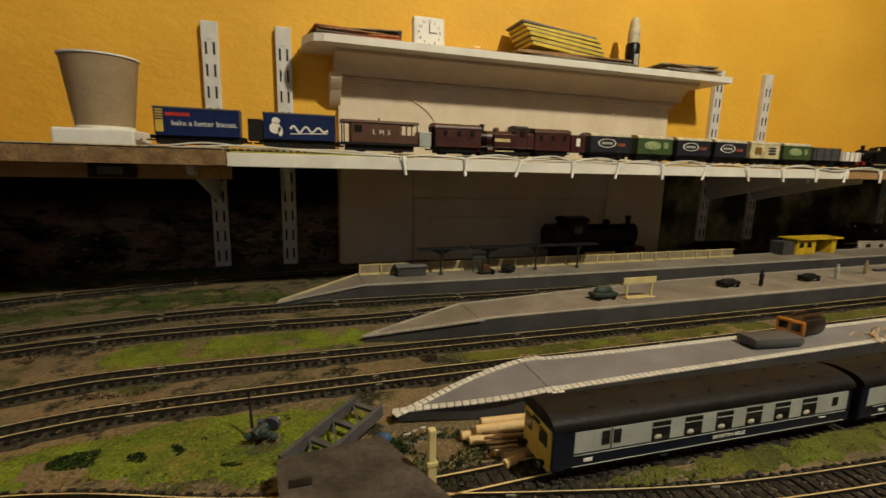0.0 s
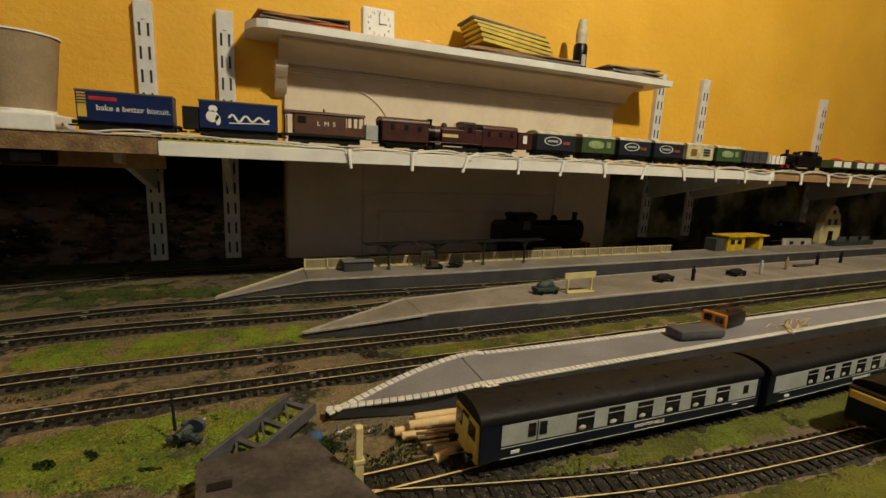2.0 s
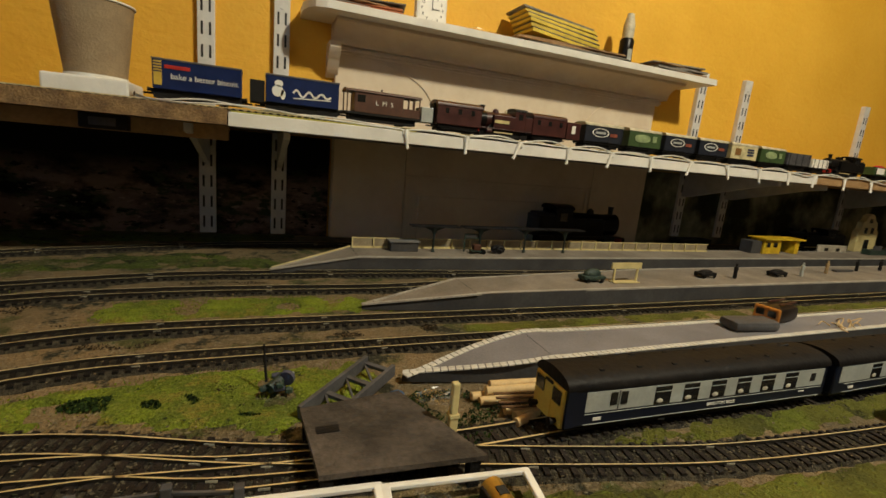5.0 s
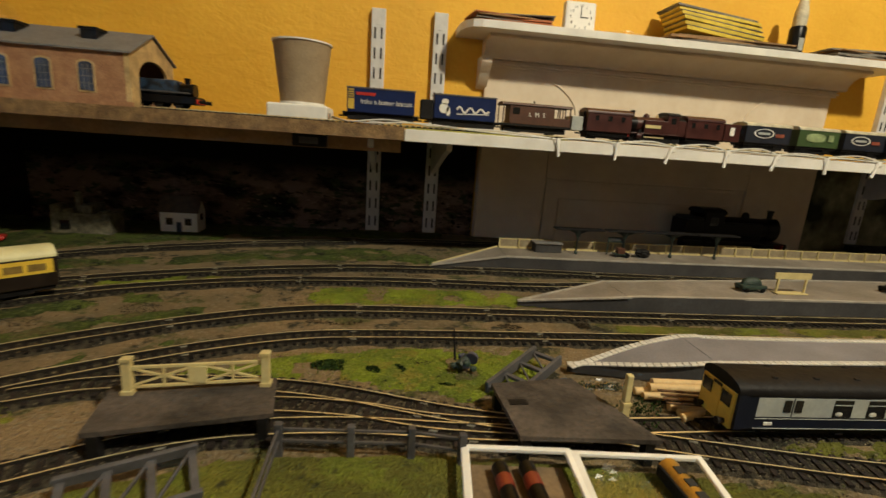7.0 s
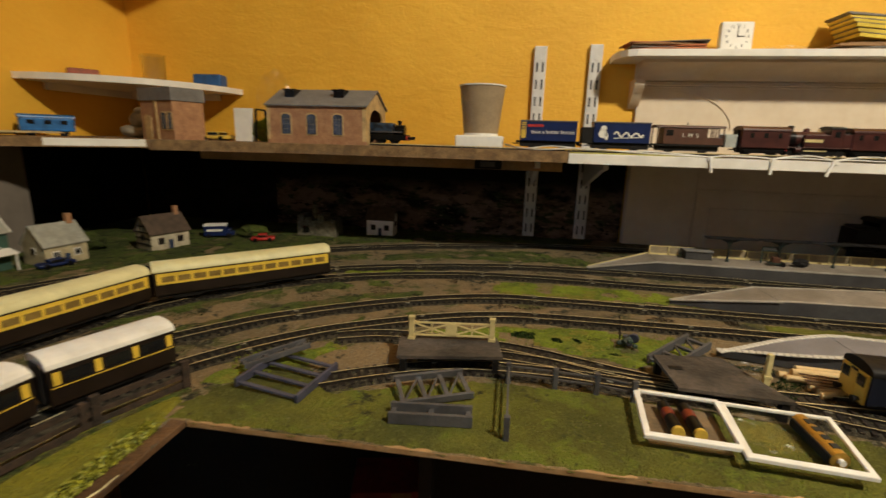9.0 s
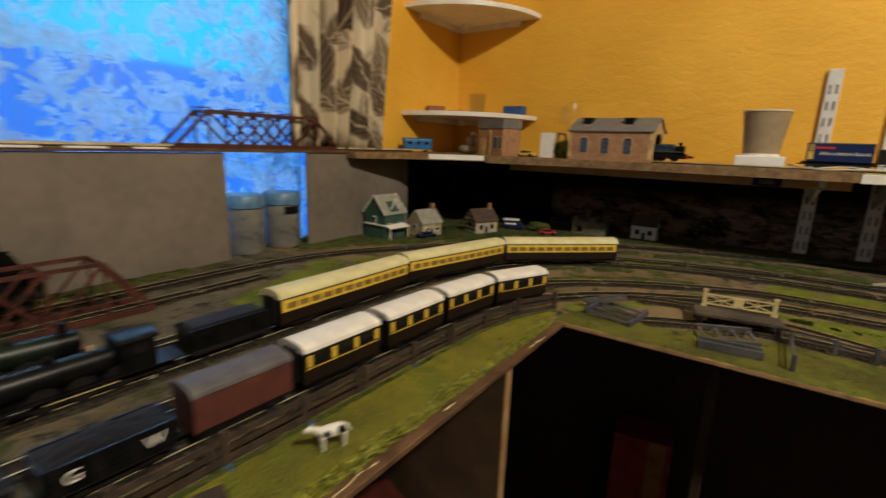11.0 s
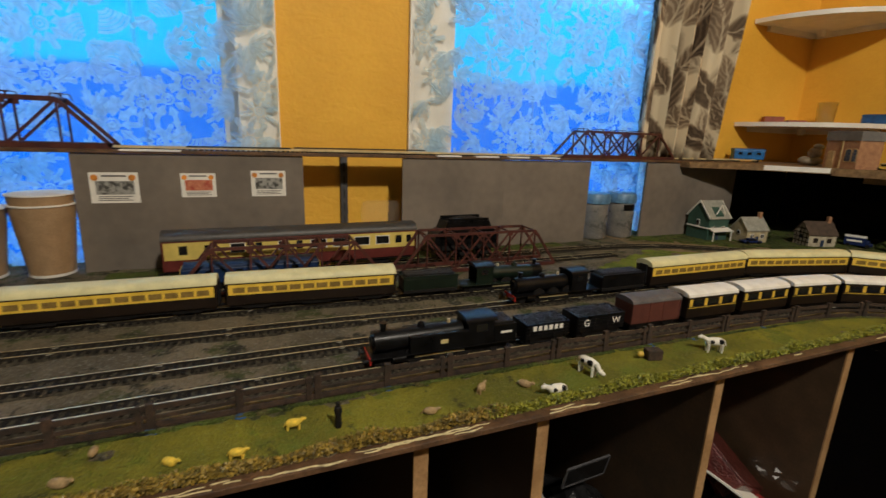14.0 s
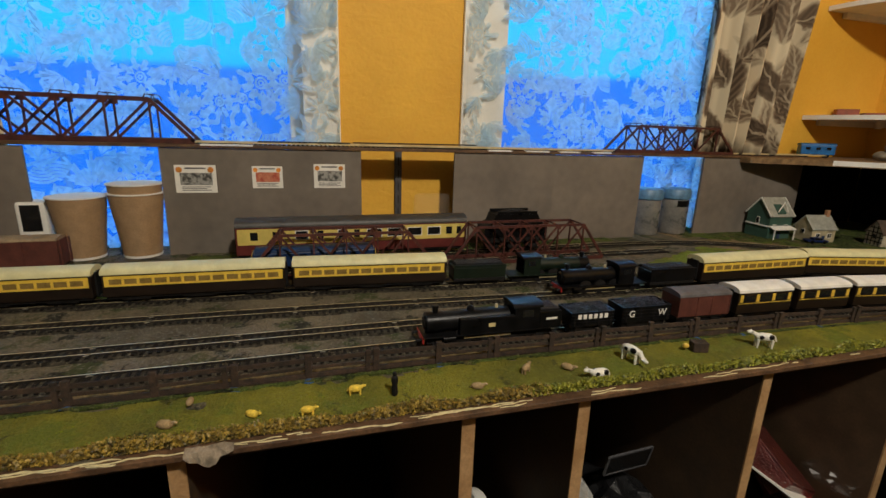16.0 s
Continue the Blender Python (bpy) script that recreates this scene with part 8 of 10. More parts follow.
def emblem(t, kind, W=0.032):
    y = -W / 2 - 0.0010
    b = bmesh.new()
    if kind == "oval":
        ring = [(0.016 * math.cos(a) - 0.008, 0.0065 * math.sin(a) + 0.026) for a in (math.tau * k / 20 for k in range(20))]
        rows_ = [[b.verts.new((-0.008 + (p[0] + 0.008) * k_, y - 0.0002, 0.026 + (p[1] - 0.026) * k_)) for p in ring] for k_ in (0.93, 1.07)]
        for k_ in range(20):
            b.faces.new((rows_[0][k_], rows_[0][(k_ + 1) % 20], rows_[1][(k_ + 1) % 20], rows_[1][k_]))
        part("oval_emblem", b, LETTERWHITE, t, "white oval outline emblem")
        part("emblem_bar", box(-0.018, y - 0.0003, 0.0242, 0.002, y + 0.0003, 0.0275), BELLEGREY, t)
        part("red_emblem", box(0.012, y - 0.0003, 0.0215, 0.026, y + 0.0003, 0.0265), REDBOX, t, "small red shape")
    elif kind == "pale":
        vs = [b.verts.new((0.017 * math.cos(a) - 0.006, y, 0.0065 * abs(math.sin(a)) ** 0.6 * (1 if math.sin(a) > 0 else -1) + 0.0255)) for a in (math.tau * k / 16 for k in range(16))]
        b.faces.new(vs)
        part("pale_emblem", b, PALEGREEN, t, "pale green emblem")
        part("pale_square", box(0.016, y - 0.0003, 0.021, 0.025, y + 0.0003, 0.031), PALEGREEN, t)
    else:
        part("emblem", box(-0.025, y - 0.0003, 0.019, -0.010, y + 0.0003, 0.031), OCHRECARD, t, "orange square emblem")
        for k in range(3):
            part("text_bar", box(0.008, y - 0.0003, 0.019 + k * 0.005, 0.026, y + 0.0003, 0.0215 + k * 0.005), LORRYBLUE, t)


PALEGREEN = mat("pale_green_print", (0.30, 0.38, 0.18), rough=0.6, scale=60, bump=0)
CREAMVAN = mat("cream_van", (0.62, 0.54, 0.30), rough=0.5, scale=60, bump=0.04)
ROOFPALE = mat("pale_van_roof", (0.55, 0.50, 0.36), rough=0.6, scale=60, bump=0.05)
for x0, x1, body, kind, lab in ((0.422, 0.498, WAGNAVY, "oval", "navy goods van with a white oval emblem and cream roof"), (0.512, 0.583, WAGGREEN, "pale", "green goods van with a pale emblem and cream roof"), (0.593, 0.666, WAGNAVY, "oval", "navy goods van with a white oval emblem and cream roof"), (0.676, 0.749, WAGNAVY, "oval", "navy goods van with a white oval emblem and cream roof"), (0.759, 0.831, CREAMVAN, "square", "cream goods van with an orange square emblem"), (0.841, 0.914, WAGGREEN, "pale", "green goods van with a pale emblem and cream roof")):
    t = van(lab, x1 - x0, body, ROOFPALE, on_shelf((x0 + x1) / 2), z1=0.0365, rise=0.005, group="goods wagons on the shelf")
    emblem(t, kind)
open_wagon("grey open goods wagon with a pale side panel", 0.072, GREYPLASTIC, on_shelf(0.9594), coal=False, z1=0.036)
open_wagon("short white and black open wagon", 0.050, PAPERWHITE, on_shelf(1.0300), coal=False, z1=0.030)
tank_loco("black tank locomotive with a tall chimney on the shelf", 0.115, BLACK, on_shelf(1.1300) @ Matrix.Rotation(math.pi, 4, "Z"), W=0.031)
for k in range(5):
    t = open_wagon("dark green open wagon with white side panels and a red load", 0.082, WAGGREEN, on_shelf(1.267 + 0.0945 * k), coal=False, z1=0.030)
    part("white_panel", box(-0.034, -0.0172, 0.015, -0.004, -0.0162, 0.028), PAPERWHITE, t)
    part("white_panel", box(0.006, -0.0172, 0.015, 0.034, -0.0162, 0.028), PAPERWHITE, t)
    part("load", rounded(0.004, 0, 0.029, 0.020, 0.009, 0.007), RED, t, "red load", True)

# ---- on the mantel ----
MZ = 0.384
BROWNPAPER = mat("brown_paper", (0.34, 0.20, 0.09), (0.22, 0.12, 0.05), rough=0.8, scale=50, bump=0.1, rand=0.2)
ORANGEPAPER = mat("orange_red_paper", (0.48, 0.16, 0.06), rough=0.7, scale=50, bump=0.1, rand=0.2)
GREYPAPER = mat("grey_printed_paper", (0.22, 0.20, 0.17), (0.13, 0.12, 0.10), rough=0.7, scale=60, bump=0.1, rand=0.2)
YELLOWPAPER = mat("yellow_magazine", (0.66, 0.48, 0.05), rough=0.5, var=0.08, scale=60, bump=0.05, rand=0.1)


def stack(name, label, category, x0, x1, y0, y1, z, sheets, lean=0.0):
    """Loose sheets piled one on another."""
    t = thing(name, label, category)
    for mt, th, dx, dy, rot in sheets:
        cx_, cy_ = (x0 + x1) / 2 + dx, (y0 + y1) / 2 + dy
        m = Matrix.Translation((cx_, cy_, z)) @ Matrix.Rotation(rot, 4, "Z") @ Matrix.Rotation(lean, 4, "Y")
        part("booklet", box(-(x1 - x0) / 2, -(y1 - y0) / 2, 0, (x1 - x0) / 2, (y1 - y0) / 2, th, min(0.0006, th / 3), m), mt, t)
        z += th + 0.0003
    return t


stack("paper_pile", "pile of loose brown and orange papers on the mantel", "papers", 0.022, 0.150, 0.790, 0.855, MZ, [(BROWNPAPER, 0.002, 0, 0, 0.05), (ORANGEPAPER, 0.003, 0.004, -0.004, -0.06), (GREYPAPER, 0.002, -0.006, 0, 0.1), (ORANGEPAPER, 0.003, 0.006, 0.002, -0.12), (BROWNPAPER, 0.002, 0.0, -0.003, 0.03), (ORANGEPAPER, 0.002, -0.01, 0.0, 0.14), (GREYPAPER, 0.002, 0.012, 0.0, -0.2)])
ck = thing("clock", "small square white analogue clock on the mantel", "clock", Matrix.Translation((0.2095, 0.815, MZ)) @ Matrix.Rotation(-0.08, 4, "X"))
part("case", box(-0.028, -0.008, 0, 0.028, 0.008, 0.054, 0.003), PAPERWHITE, ck)
part("dial", box(-0.023, -0.0088, 0.005, 0.023, -0.0078, 0.049), WHITE, ck)
for k in range(12):
    a = k * math.tau / 12
    cx_, cz_ = 0.019 * math.sin(a), 0.027 + 0.019 * math.cos(a)
    word(str(k or 12), 0.0068, BLACK, ck, Matrix.Translation((cx_, -0.0090, cz_ - 0.0001)) @ Matrix.Rotation(math.pi / 2, 4, "X"), "black numeral")
part("hour_hand", bar(bmesh.new(), (0, -0.0093, 0.027), (0.013, -0.0093, 0.027), 0.0006, 0.0016), BLACK, ck)
part("minute_hand", bar(bmesh.new(), (0, -0.0096, 0.025), (0, -0.0096, 0.043), 0.0006, 0.0013), BLACK, ck)
crumple("plastic_packet", "flat clear plastic packet lying on the mantel", "packet", (0.298, 0.815, MZ + 0.006), (0.040, 0.026, 0.0055), FILM, 31)
stack("paper_pile", "brown envelopes under a pile of yellow magazines", "papers", 0.370, 0.600, 0.785, 0.862, MZ, [(BROWNPAPER, 0.003, 0.01, 0, 0.03), (GREYPAPER, 0.003, 0.02, -0.004, -0.03), (BROWNPAPER, 0.004, -0.006, 0.0, 0.05), (BROWNPAPER, 0.003, 0.016, 0, -0.02)])
stack("magazine_pile", "tilted pile of yellow-edged magazines on the mantel", "magazines", 0.392, 0.552, 0.79, 0.858, MZ + 0.0155, [(YELLOWPAPER, 0.006, 0.006, 0, 0.02), (GREYPAPER, 0.0016, 0.006, 0, 0.02), (YELLOWPAPER, 0.006, 0.003, 0, 0.0), (GREYPAPER, 0.0016, 0.002, 0, -0.02), (YELLOWPAPER, 0.006, -0.002, 0, 0.03), (GREYPAPER, 0.0016, -0.002, 0, 0.01), (YELLOWPAPER, 0.005, -0.006, 0, 0.0), (GREYPAPER, 0.0016, -0.006, 0, 0.0), (YELLOWPAPER, 0.005, -0.010, 0, -0.03), (GREYPAPER, 0.004, -0.016, 0, 0.0)], lean=0.10)
mkp = thing("marker_pen", "fat black marker pen with a cream cap standing upright", "marker pen", Matrix.Translation((0.640, 0.815, MZ)))
part("barrel", lathe([(0.013, 0), (0.014, 0.002), (0.014, 0.050), (0.012, 0.054)], 20), BLACK, mkp, smooth=True)
part("label", box(-0.006, -0.0146, 0.010, 0.004, -0.0138, 0.032), BELLEGREY, mkp)
part("cap", lathe([(0.0115, 0.054), (0.0115, 0.078), (0.0085, 0.094), (0.0065, 0.102)], 20), ROOFPALE, mkp, "cream cap", True)
stack("paper_pile", "small pile of grey booklets on the mantel end", "papers", 0.705, 0.840, 0.79, 0.855, MZ, [(GREYPAPER, 0.003, -0.02, 0, 0.2), (BROWNPAPER, 0.003, 0.01, 0, -0.1), (GREYPAPER, 0.004, 0.0, 0, 0.06), (GREYPAPER, 0.004, 0.012, 0, -0.05), (BROWNPAPER, 0.002, 0.004, 0, 0.12), (GREYPAPER, 0.003, 0.0, 0, -0.12)])

# ---- multiple-unit coaches at the front platform ----
T6 = LINES["T6"]


ROOFPALELAMP = mat("pale_lampshade", (0.60, 0.56, 0.46), rough=0.7, scale=60, bump=0)


def belle(m, driving, label):
    L = 0.241
    t = thing("pullman_car", label, "model coach", m, "navy and grey coaches")
    h, W = L / 2, 0.0355
    z0, z1 = 0.0070, 0.0322
    part("body", box(-h, -W / 2, z0, h, W / 2, z1, 0.0012), BELLEBLUE, t)
    part("roof", section(roof_profile(W, z1, 0.0080, 14), -h - 0.0005, h + 0.0005), BELLEROOF, t, "black-brown roof", True)
    part("underframe", box(-h + 0.003, -W / 2 + 0.003, 0.004, h - 0.003, W / 2 - 0.003, z0), UNDER, t)
    wx = [-0.0455 + k * 0.0248 for k in range(6)] if driving else [-0.066 + k * 0.0235 for k in range(7)]
    for s_ in (-1, 1):
        y = s_ * W / 2
        def slab(nm, xa, xb, za, zb, d0, d1, mt, lab=""):
            part(nm, box(xa, min(y + s_ * d0, y + s_ * d1), za, xb, max(y + s_ * d0, y + s_ * d1), zb), mt, t, lab)
        slab("grey_panel", -h + (0.014 if driving else 0.006), h - 0.005, 0.0170, 0.0306, -0.0002, 0.0004, BELLEGREY, "pale grey waist panel")
        for x in wx:
            slab("window", x - 0.0068, x + 0.0068, 0.0173, 0.0298, 0.0003, 0.0007, GLASSDARK)
            slab("glazing_bar", x - 0.0068, x + 0.0068, 0.0262, 0.0266, 0.0006, 0.0010, BELLEGREY)
            lampz = rounded(x - 0.0022, y + s_ * 0.0006, 0.0197, 0.0032, 0.0006, 0.0020, 1)
            part("table_lamp", lampz, ROOFPALELAMP, t, "white table lamp", True)
        if driving:
            for x in (-0.0855, -0.0775):
                slab("door_window", x - 0.0026, x + 0.0026, 0.0205, 0.0292, 0.0003, 0.0008, GLASSDARK)
            slab("door_gap", -0.0818, -0.0814, 0.0165, 0.0306, 0.0003, 0.0008, BELLEBLUE)
        slab("lining", -h + 0.014, h - 0.005, 0.0153, 0.0156, 0.0000, 0.0004, BELLEGREY)
        slab("lining", -h + 0.014, h - 0.005, 0.0082, 0.0085, 0.0000, 0.0004, BELLEGREY)
        slab("emblem", -h + 0.021, -h + 0.027, 0.0108, 0.0128, 0.0000, 0.0005, LETTERWHITE)
        slab("number_bar", h - 0.030, h - 0.024, 0.0130, 0.0136, 0.0000, 0.0005, LETTERWHITE)
        slab("crest", h - 0.020, h - 0.015, 0.0212, 0.0275, 0.0003, 0.0008, UNDER)
        word("BRIGHTON BELLE", 0.0034, LETTERWHITE, t, flank(s_ * (W / 2 + 0.0003), 0.010 if s_ < 0 else -0.010, 0.0120, s_), "white train name")
        for k in range(7):
            x = -h + 0.03 + k * (L - 0.06) / 6 + (0.008 if s_ > 0 else 0)
            part("roof_vent", box(x - 0.0018, s_ * 0.0085 - 0.0012, 0.0388, x + 0.0018, s_ * 0.0085 + 0.0012, 0.0410, 0.0005), UNDER, t)
    if driving:
        part("cab_front", box(-h - 0.0018, -W / 2 + 0.0015, z0 - 0.001, -h + 0.0008, W / 2 - 0.0015, 0.0322, 0.0008), WARN, t, "yellow cab end")
        for s_ in (-1, 1):
            part("cab_window", box(-h - 0.0024, s_ * 0.0095 - 0.0045, 0.0208, -h - 0.0014, s_ * 0.0095 + 0.0045, 0.0298), GLASSDARK, t)
            part("cab_corner", box(-h + 0.0002, s_ * W / 2 - 0.0006, 0.0075, -h + 0.007, s_ * W / 2 + 0.0006, 0.0322), BELLEBLUE, t)
            part("buffer", tube(bmesh.new(), (-h - 0.001, s_ * 0.011, 0.0095), (-h - 0.007, s_ * 0.011, 0.0095), 0.0015, 0.0028, 10), UNDER, t)
        part("gangway_door", box(-h - 0.0022, -0.0038, 0.008, -h - 0.0014, 0.0038, 0.0300), WARN, t)
        part("vent_grille", box(-h - 0.0026, -0.004, 0.0302, -h - 0.0006, 0.004, 0.0320), UNDER, t)
        part("horn", tube(bmesh.new(), (h - 0.03, 0.004, 0.0400), (h - 0.02, 0.004, 0.0415), 0.0012), UNDER, t)
    else:
        part("gangway", box(-h - 0.004, -0.008, z0, -h, 0.008, 0.0335), UNDER, t)
    part("gangway", box(h, -0.008, z0, h + 0.004, 0.008, 0.0335, 0.0006), UNDER, t)
    for x in (-h * 0.70, h * 0.70):
        bogie(t, x)
    for x in (-0.03, 0.0, 0.032):
        part("equipment_box", box(x - 0.010, -W / 2 + 0.004, 0.003, x + 0.010, W / 2 - 0.004, 0.0078, 0.0006), UNDER, t)
    return t


def t6(x):
    m = T6.place(T6.near(x, 0.2), 0.08, RT)
    return m @ Matrix.Rotation(math.pi, 4, "Z")


belle(t6(0.2325), True, "navy and pale grey electric coach with a yellow cab end")
belle(t6(0.4835), False, "navy and pale grey coach coupled behind the yellow-ended one")
belle(t6(0.7345), False, "navy and pale grey coach at the middle of its train")
A_ = LINES["A"]
dm = thing("diesel_railcar", "black and yellow diesel railcar on the front siding", "model locomotive", A_.place(A_.near(0.494, 0.130), 0.05, RT))
part("body", box(-0.085, -0.0165, 0.010, 0.095, 0.0165, 0.034, 0.0015), BLACK, dm)
part("upper_band", box(-0.085, -0.0169, 0.034, 0.0955, 0.0169, 0.0360, 0.0006), UMBER, dm, "dark brown upper band")
part("end_panel", box(0.0945, -0.0150, 0.018, 0.0965, 0.0150, 0.0265, 0.0006), BLACK, dm)
part("cab_panel", box(0.0945, -0.0150, 0.0275, 0.0965, 0.0150, 0.0335, 0.0006), WARN, dm, "yellow cab panel")
part("roof", section(roof_profile(0.033, 0.0360, 0.006), -0.085, 0.090), BLACK, dm, smooth=True)
for x in (-0.05, 0.055):
    bogie(dm, x)

# ---- level crossings, gates and loose parts in the front corner ----
def deck(label, pts, z0, z1):
    t = thing("crossing_deck", label, "level crossing", group="level crossings")
    part("roadway", prism(pts, z1 - 0.003, z1), CROSSDARK, t)
    cx_, cy_ = sum(p[0] for p in pts) / 4, sum(p[1] for p in pts) / 4
    for x, y in pts:
        x, y = x + (cx_ - x) * 0.12, y + (cy_ - y) * 0.12
        part("support", box(x - 0.003, y - 0.003, -0.001, x + 0.003, y + 0.003, z1 - 0.003), UNDER, t)
    return t


deck("dark grey level crossing deck with cream gates", [(-0.277, 0.195), (-0.181, 0.213), (-0.188, 0.255), (-0.286, 0.244)], 0, 0.018)


def gate_post(x, y, z, parent, name="gate_post"):
    b = bmesh.new()
    quad_box(b, x - 0.0024, y - 0.0024, z, x + 0.0024, y + 0.0024, z + 0.023)
    quad_box(b, x - 0.0030, y - 0.0030, z + 0.0215, x + 0.0030, y + 0.0030, z + 0.0235)
    quad_box(b, x - 0.0034, y - 0.0034, z, x + 0.0034, y + 0.0034, z + 0.0025)
    return part(name, b, CREAM, parent)


ga, gb = Vector((-0.272, 0.236, 0.018)), Vector((-0.193, 0.246, 0.018))
gt = thing("crossing_gate", "cream cross-braced level crossing gates between square posts", "gate")
gate_post(ga.x, ga.y, ga.z, gt)
gate_post(gb.x, gb.y, gb.z, gt)
lev = (0.004, 0.017)
for z in lev:
    part("gate_rail", bar(bmesh.new(), ga + Vector((0, 0, z)), gb + Vector((0, 0, z)), 0.0016, 0.0016), CREAM, gt)
mid = ga.lerp(gb, 0.5)
for a, b in ((ga, mid), (mid, gb)):
    for u in (0.0, 0.5, 1.0):
        p = a.lerp(b, u)
        part("gate_stile", bar(bmesh.new(), p + Vector((0, 0, lev[0])), p + Vector((0, 0, lev[1])), 0.0014), CREAM, gt)
    part("gate_brace", bar(bmesh.new(), a + Vector((0, 0, lev[0])), b + Vector((0, 0, lev[1])), 0.0012), CREAM, gt)
    part("gate_brace", bar(bmesh.new(), a + Vector((0, 0, lev[1])), b + Vector((0, 0, lev[0])), 0.0012), CREAM, gt)
part("target", box(mid.x - 0.006, mid.y - 0.0016, 0.023, mid.x + 0.005, mid.y - 0.0004, 0.034), CREAM, gt, "cream gate target")
d2 = deck("dark brown level crossing deck with a hatch", [(-0.036, 0.188), (0.050, 0.182), (0.022, 0.256), (-0.040, 0.248)], 0, 0.018)
part("hatch", box(-0.0333, 0.2206, 0.0178, -0.0213, 0.2266, 0.0186), UNDER, d2)
gp = thing("gate_post", "lone cream gate post beside the crossing deck", "post")
gate_post(0.043, 0.215, 0.0, gp, "post_shaft")
part("post_extension", box(0.0408, 0.2129, 0.0236, 0.045, 0.2173, 0.043, 0.0006), CREAM, gp)


def lattice(label, m, L, W, rungs, h=0.008, material=None, ties=True):
    """A loose kit girder: two long flanges with rungs and cross ties."""
    t = thing("kit_girder", label, "model part", m, "loose kit girders")
    g = material or GREYPLASTIC
    for s_ in (-1, 1):
        part("flange", box(-L / 2, s_ * W / 2 - 0.0015, 0, L / 2, s_ * W / 2 + 0.0015, h, 0.0004), g, t)
    for k in range(rungs + 1):
        x = -L / 2 + 0.003 + (L - 0.006) * k / rungs
        part("rung", box(x - 0.002, -W / 2, h * 0.3, x + 0.002, W / 2, h * 0.6, 0.0003), g, t)
        if k < rungs and ties:
            x2 = -L / 2 + 0.003 + (L - 0.006) * (k + 1) / rungs
            part("tie", bar(bmesh.new(), (x, -W / 2, h * 0.45), (x2, W / 2, h * 0.45), 0.0014), g, t)
    return t


BLUEGREY = mat("blue_grey_kit_plastic", (0.065, 0.067, 0.105), (0.042, 0.044, 0.07), rough=0.5, scale=60, bump=0.05)
lattice("blue-grey plastic kit girder lying by the inner corner", Matrix.Translation((-0.368, 0.165, 0.002)) @ Matrix.Rotation(1.40, 4, "Z") @ Matrix.Rotation(0.04, 4, "X"), 0.062, 0.060, 3, 0.0075, BLUEGREY, False)
lattice("second grey plastic kit girder resting on the first", Matrix.Translation((-0.391, 0.188, 0.010)) @ Matrix.Rotation(0.85, 4, "Z") @ Matrix.Rotation(-0.06, 4, "Y"), 0.062, 0.012, 3, 0.005)
lattice("grey plastic kit girder lying on the front grass", Matrix.Translation((-0.233, 0.129, 0.001)) @ Matrix.Rotation(0.10, 4, "Z"), 0.064, 0.014, 2, 0.0095, None, False)
lattice("grey plastic kit girder propped against the track", Matrix.Translation((-0.238, 0.166, 0.005)) @ Matrix.Rotation(0.42, 4, "Z") @ Matrix.Rotation(0.15, 4, "X"), 0.062, 0.032, 3, 0.006)
lattice("grey plastic kit girder lying near the crossing", Matrix.Translation((-0.004, 0.281, 0.004)) @ Matrix.Rotation(0.75, 4, "Z") @ Matrix.Rotation(-0.10, 4, "Y"), 0.072, 0.024, 3, 0.009)

pf = thing("post_fence", "grey metal post-and-rail model fence by the front siding", "fence")
fp = [(-0.175, 0.116), (-0.175, 0.200), (-0.134, 0.197), (-0.099, 0.195), (-0.070, 0.188)]
for k, (x, y) in enumerate(fp):
    part("post", box(x - 0.0022, y - 0.0022, -0.001, x + 0.0022, y + 0.0022, 0.020, 0.0005), GREYPLASTIC, pf)
    if k:
        for z in (0.009, 0.0165):
            part("rail", bar(bmesh.new(), (*fp[k - 1], z), (x, y, z), 0.0014), GREYPLASTIC, pf)

tr_ = thing("plastic_tray", "white plastic two-section tray holding small model parts", "tray")
LEFT = [Vector(p) for p in ((-0.069, 0.187, 0), (-0.009, 0.182, 0), (-0.014, 0.122, 0), (-0.076, 0.126, 0))]
RIGHT = [Vector(p) for p in ((-0.006, 0.180, 0), (0.068, 0.173, 0), (0.056, 0.107, 0), (-0.014, 0.114, 0))]
for o in (LEFT, RIGHT):
    cen = sum(o, Vector()) / 4
    out, inn = [p + (p - cen).normalized() * 0.0032 for p in o], [p - (p - cen).normalized() * 0.0032 for p in o]
    b = bmesh.new()
    top = [[b.verts.new((p.x, p.y, z + 0.0006 * noise.noise((p.x * 60, p.y * 60, 3)))) for p in ring] for ring, z in ((out, 0.0095), (out, 0.0128), (inn, 0.0136), (inn, 0.0110))]
    for ra, rb in zip(top, top[1:] + top[:1]):
        for k in range(4):
            b.faces.new((ra[k], ra[(k + 1) % 4], rb[(k + 1) % 4], rb[k]))
    bmesh.ops.recalc_face_normals(b, faces=b.faces[:])
    bmesh.ops.bevel(b, geom=b.edges[:], offset=0.0005, segments=1, affect="EDGES")
    part("rim", b, PAPERWHITE, tr_, "white folded rim")
    for a, c in zip(inn, inn[1:] + inn[:1]):
        part("side_wall", bar(bmesh.new(), a + Vector((0, 0, 0.006)), c + Vector((0, 0, 0.006)), 0.0008, 0.009), FILM, tr_, "clear plastic side").visible_shadow = False
(o0, o1, o2, o3), (q0, q1, q2, q3) = LEFT, RIGHT
CARDTAN = mat("tan_card", (0.17, 0.115, 0.06), rough=0.8, scale=60)
part("card_base", prism([tuple(a.lerp((o0 + o1 + o2 + o3) / 4, 0.10)[:2]) for a in LEFT], 0.002, 0.003), CARDTAN, tr_)
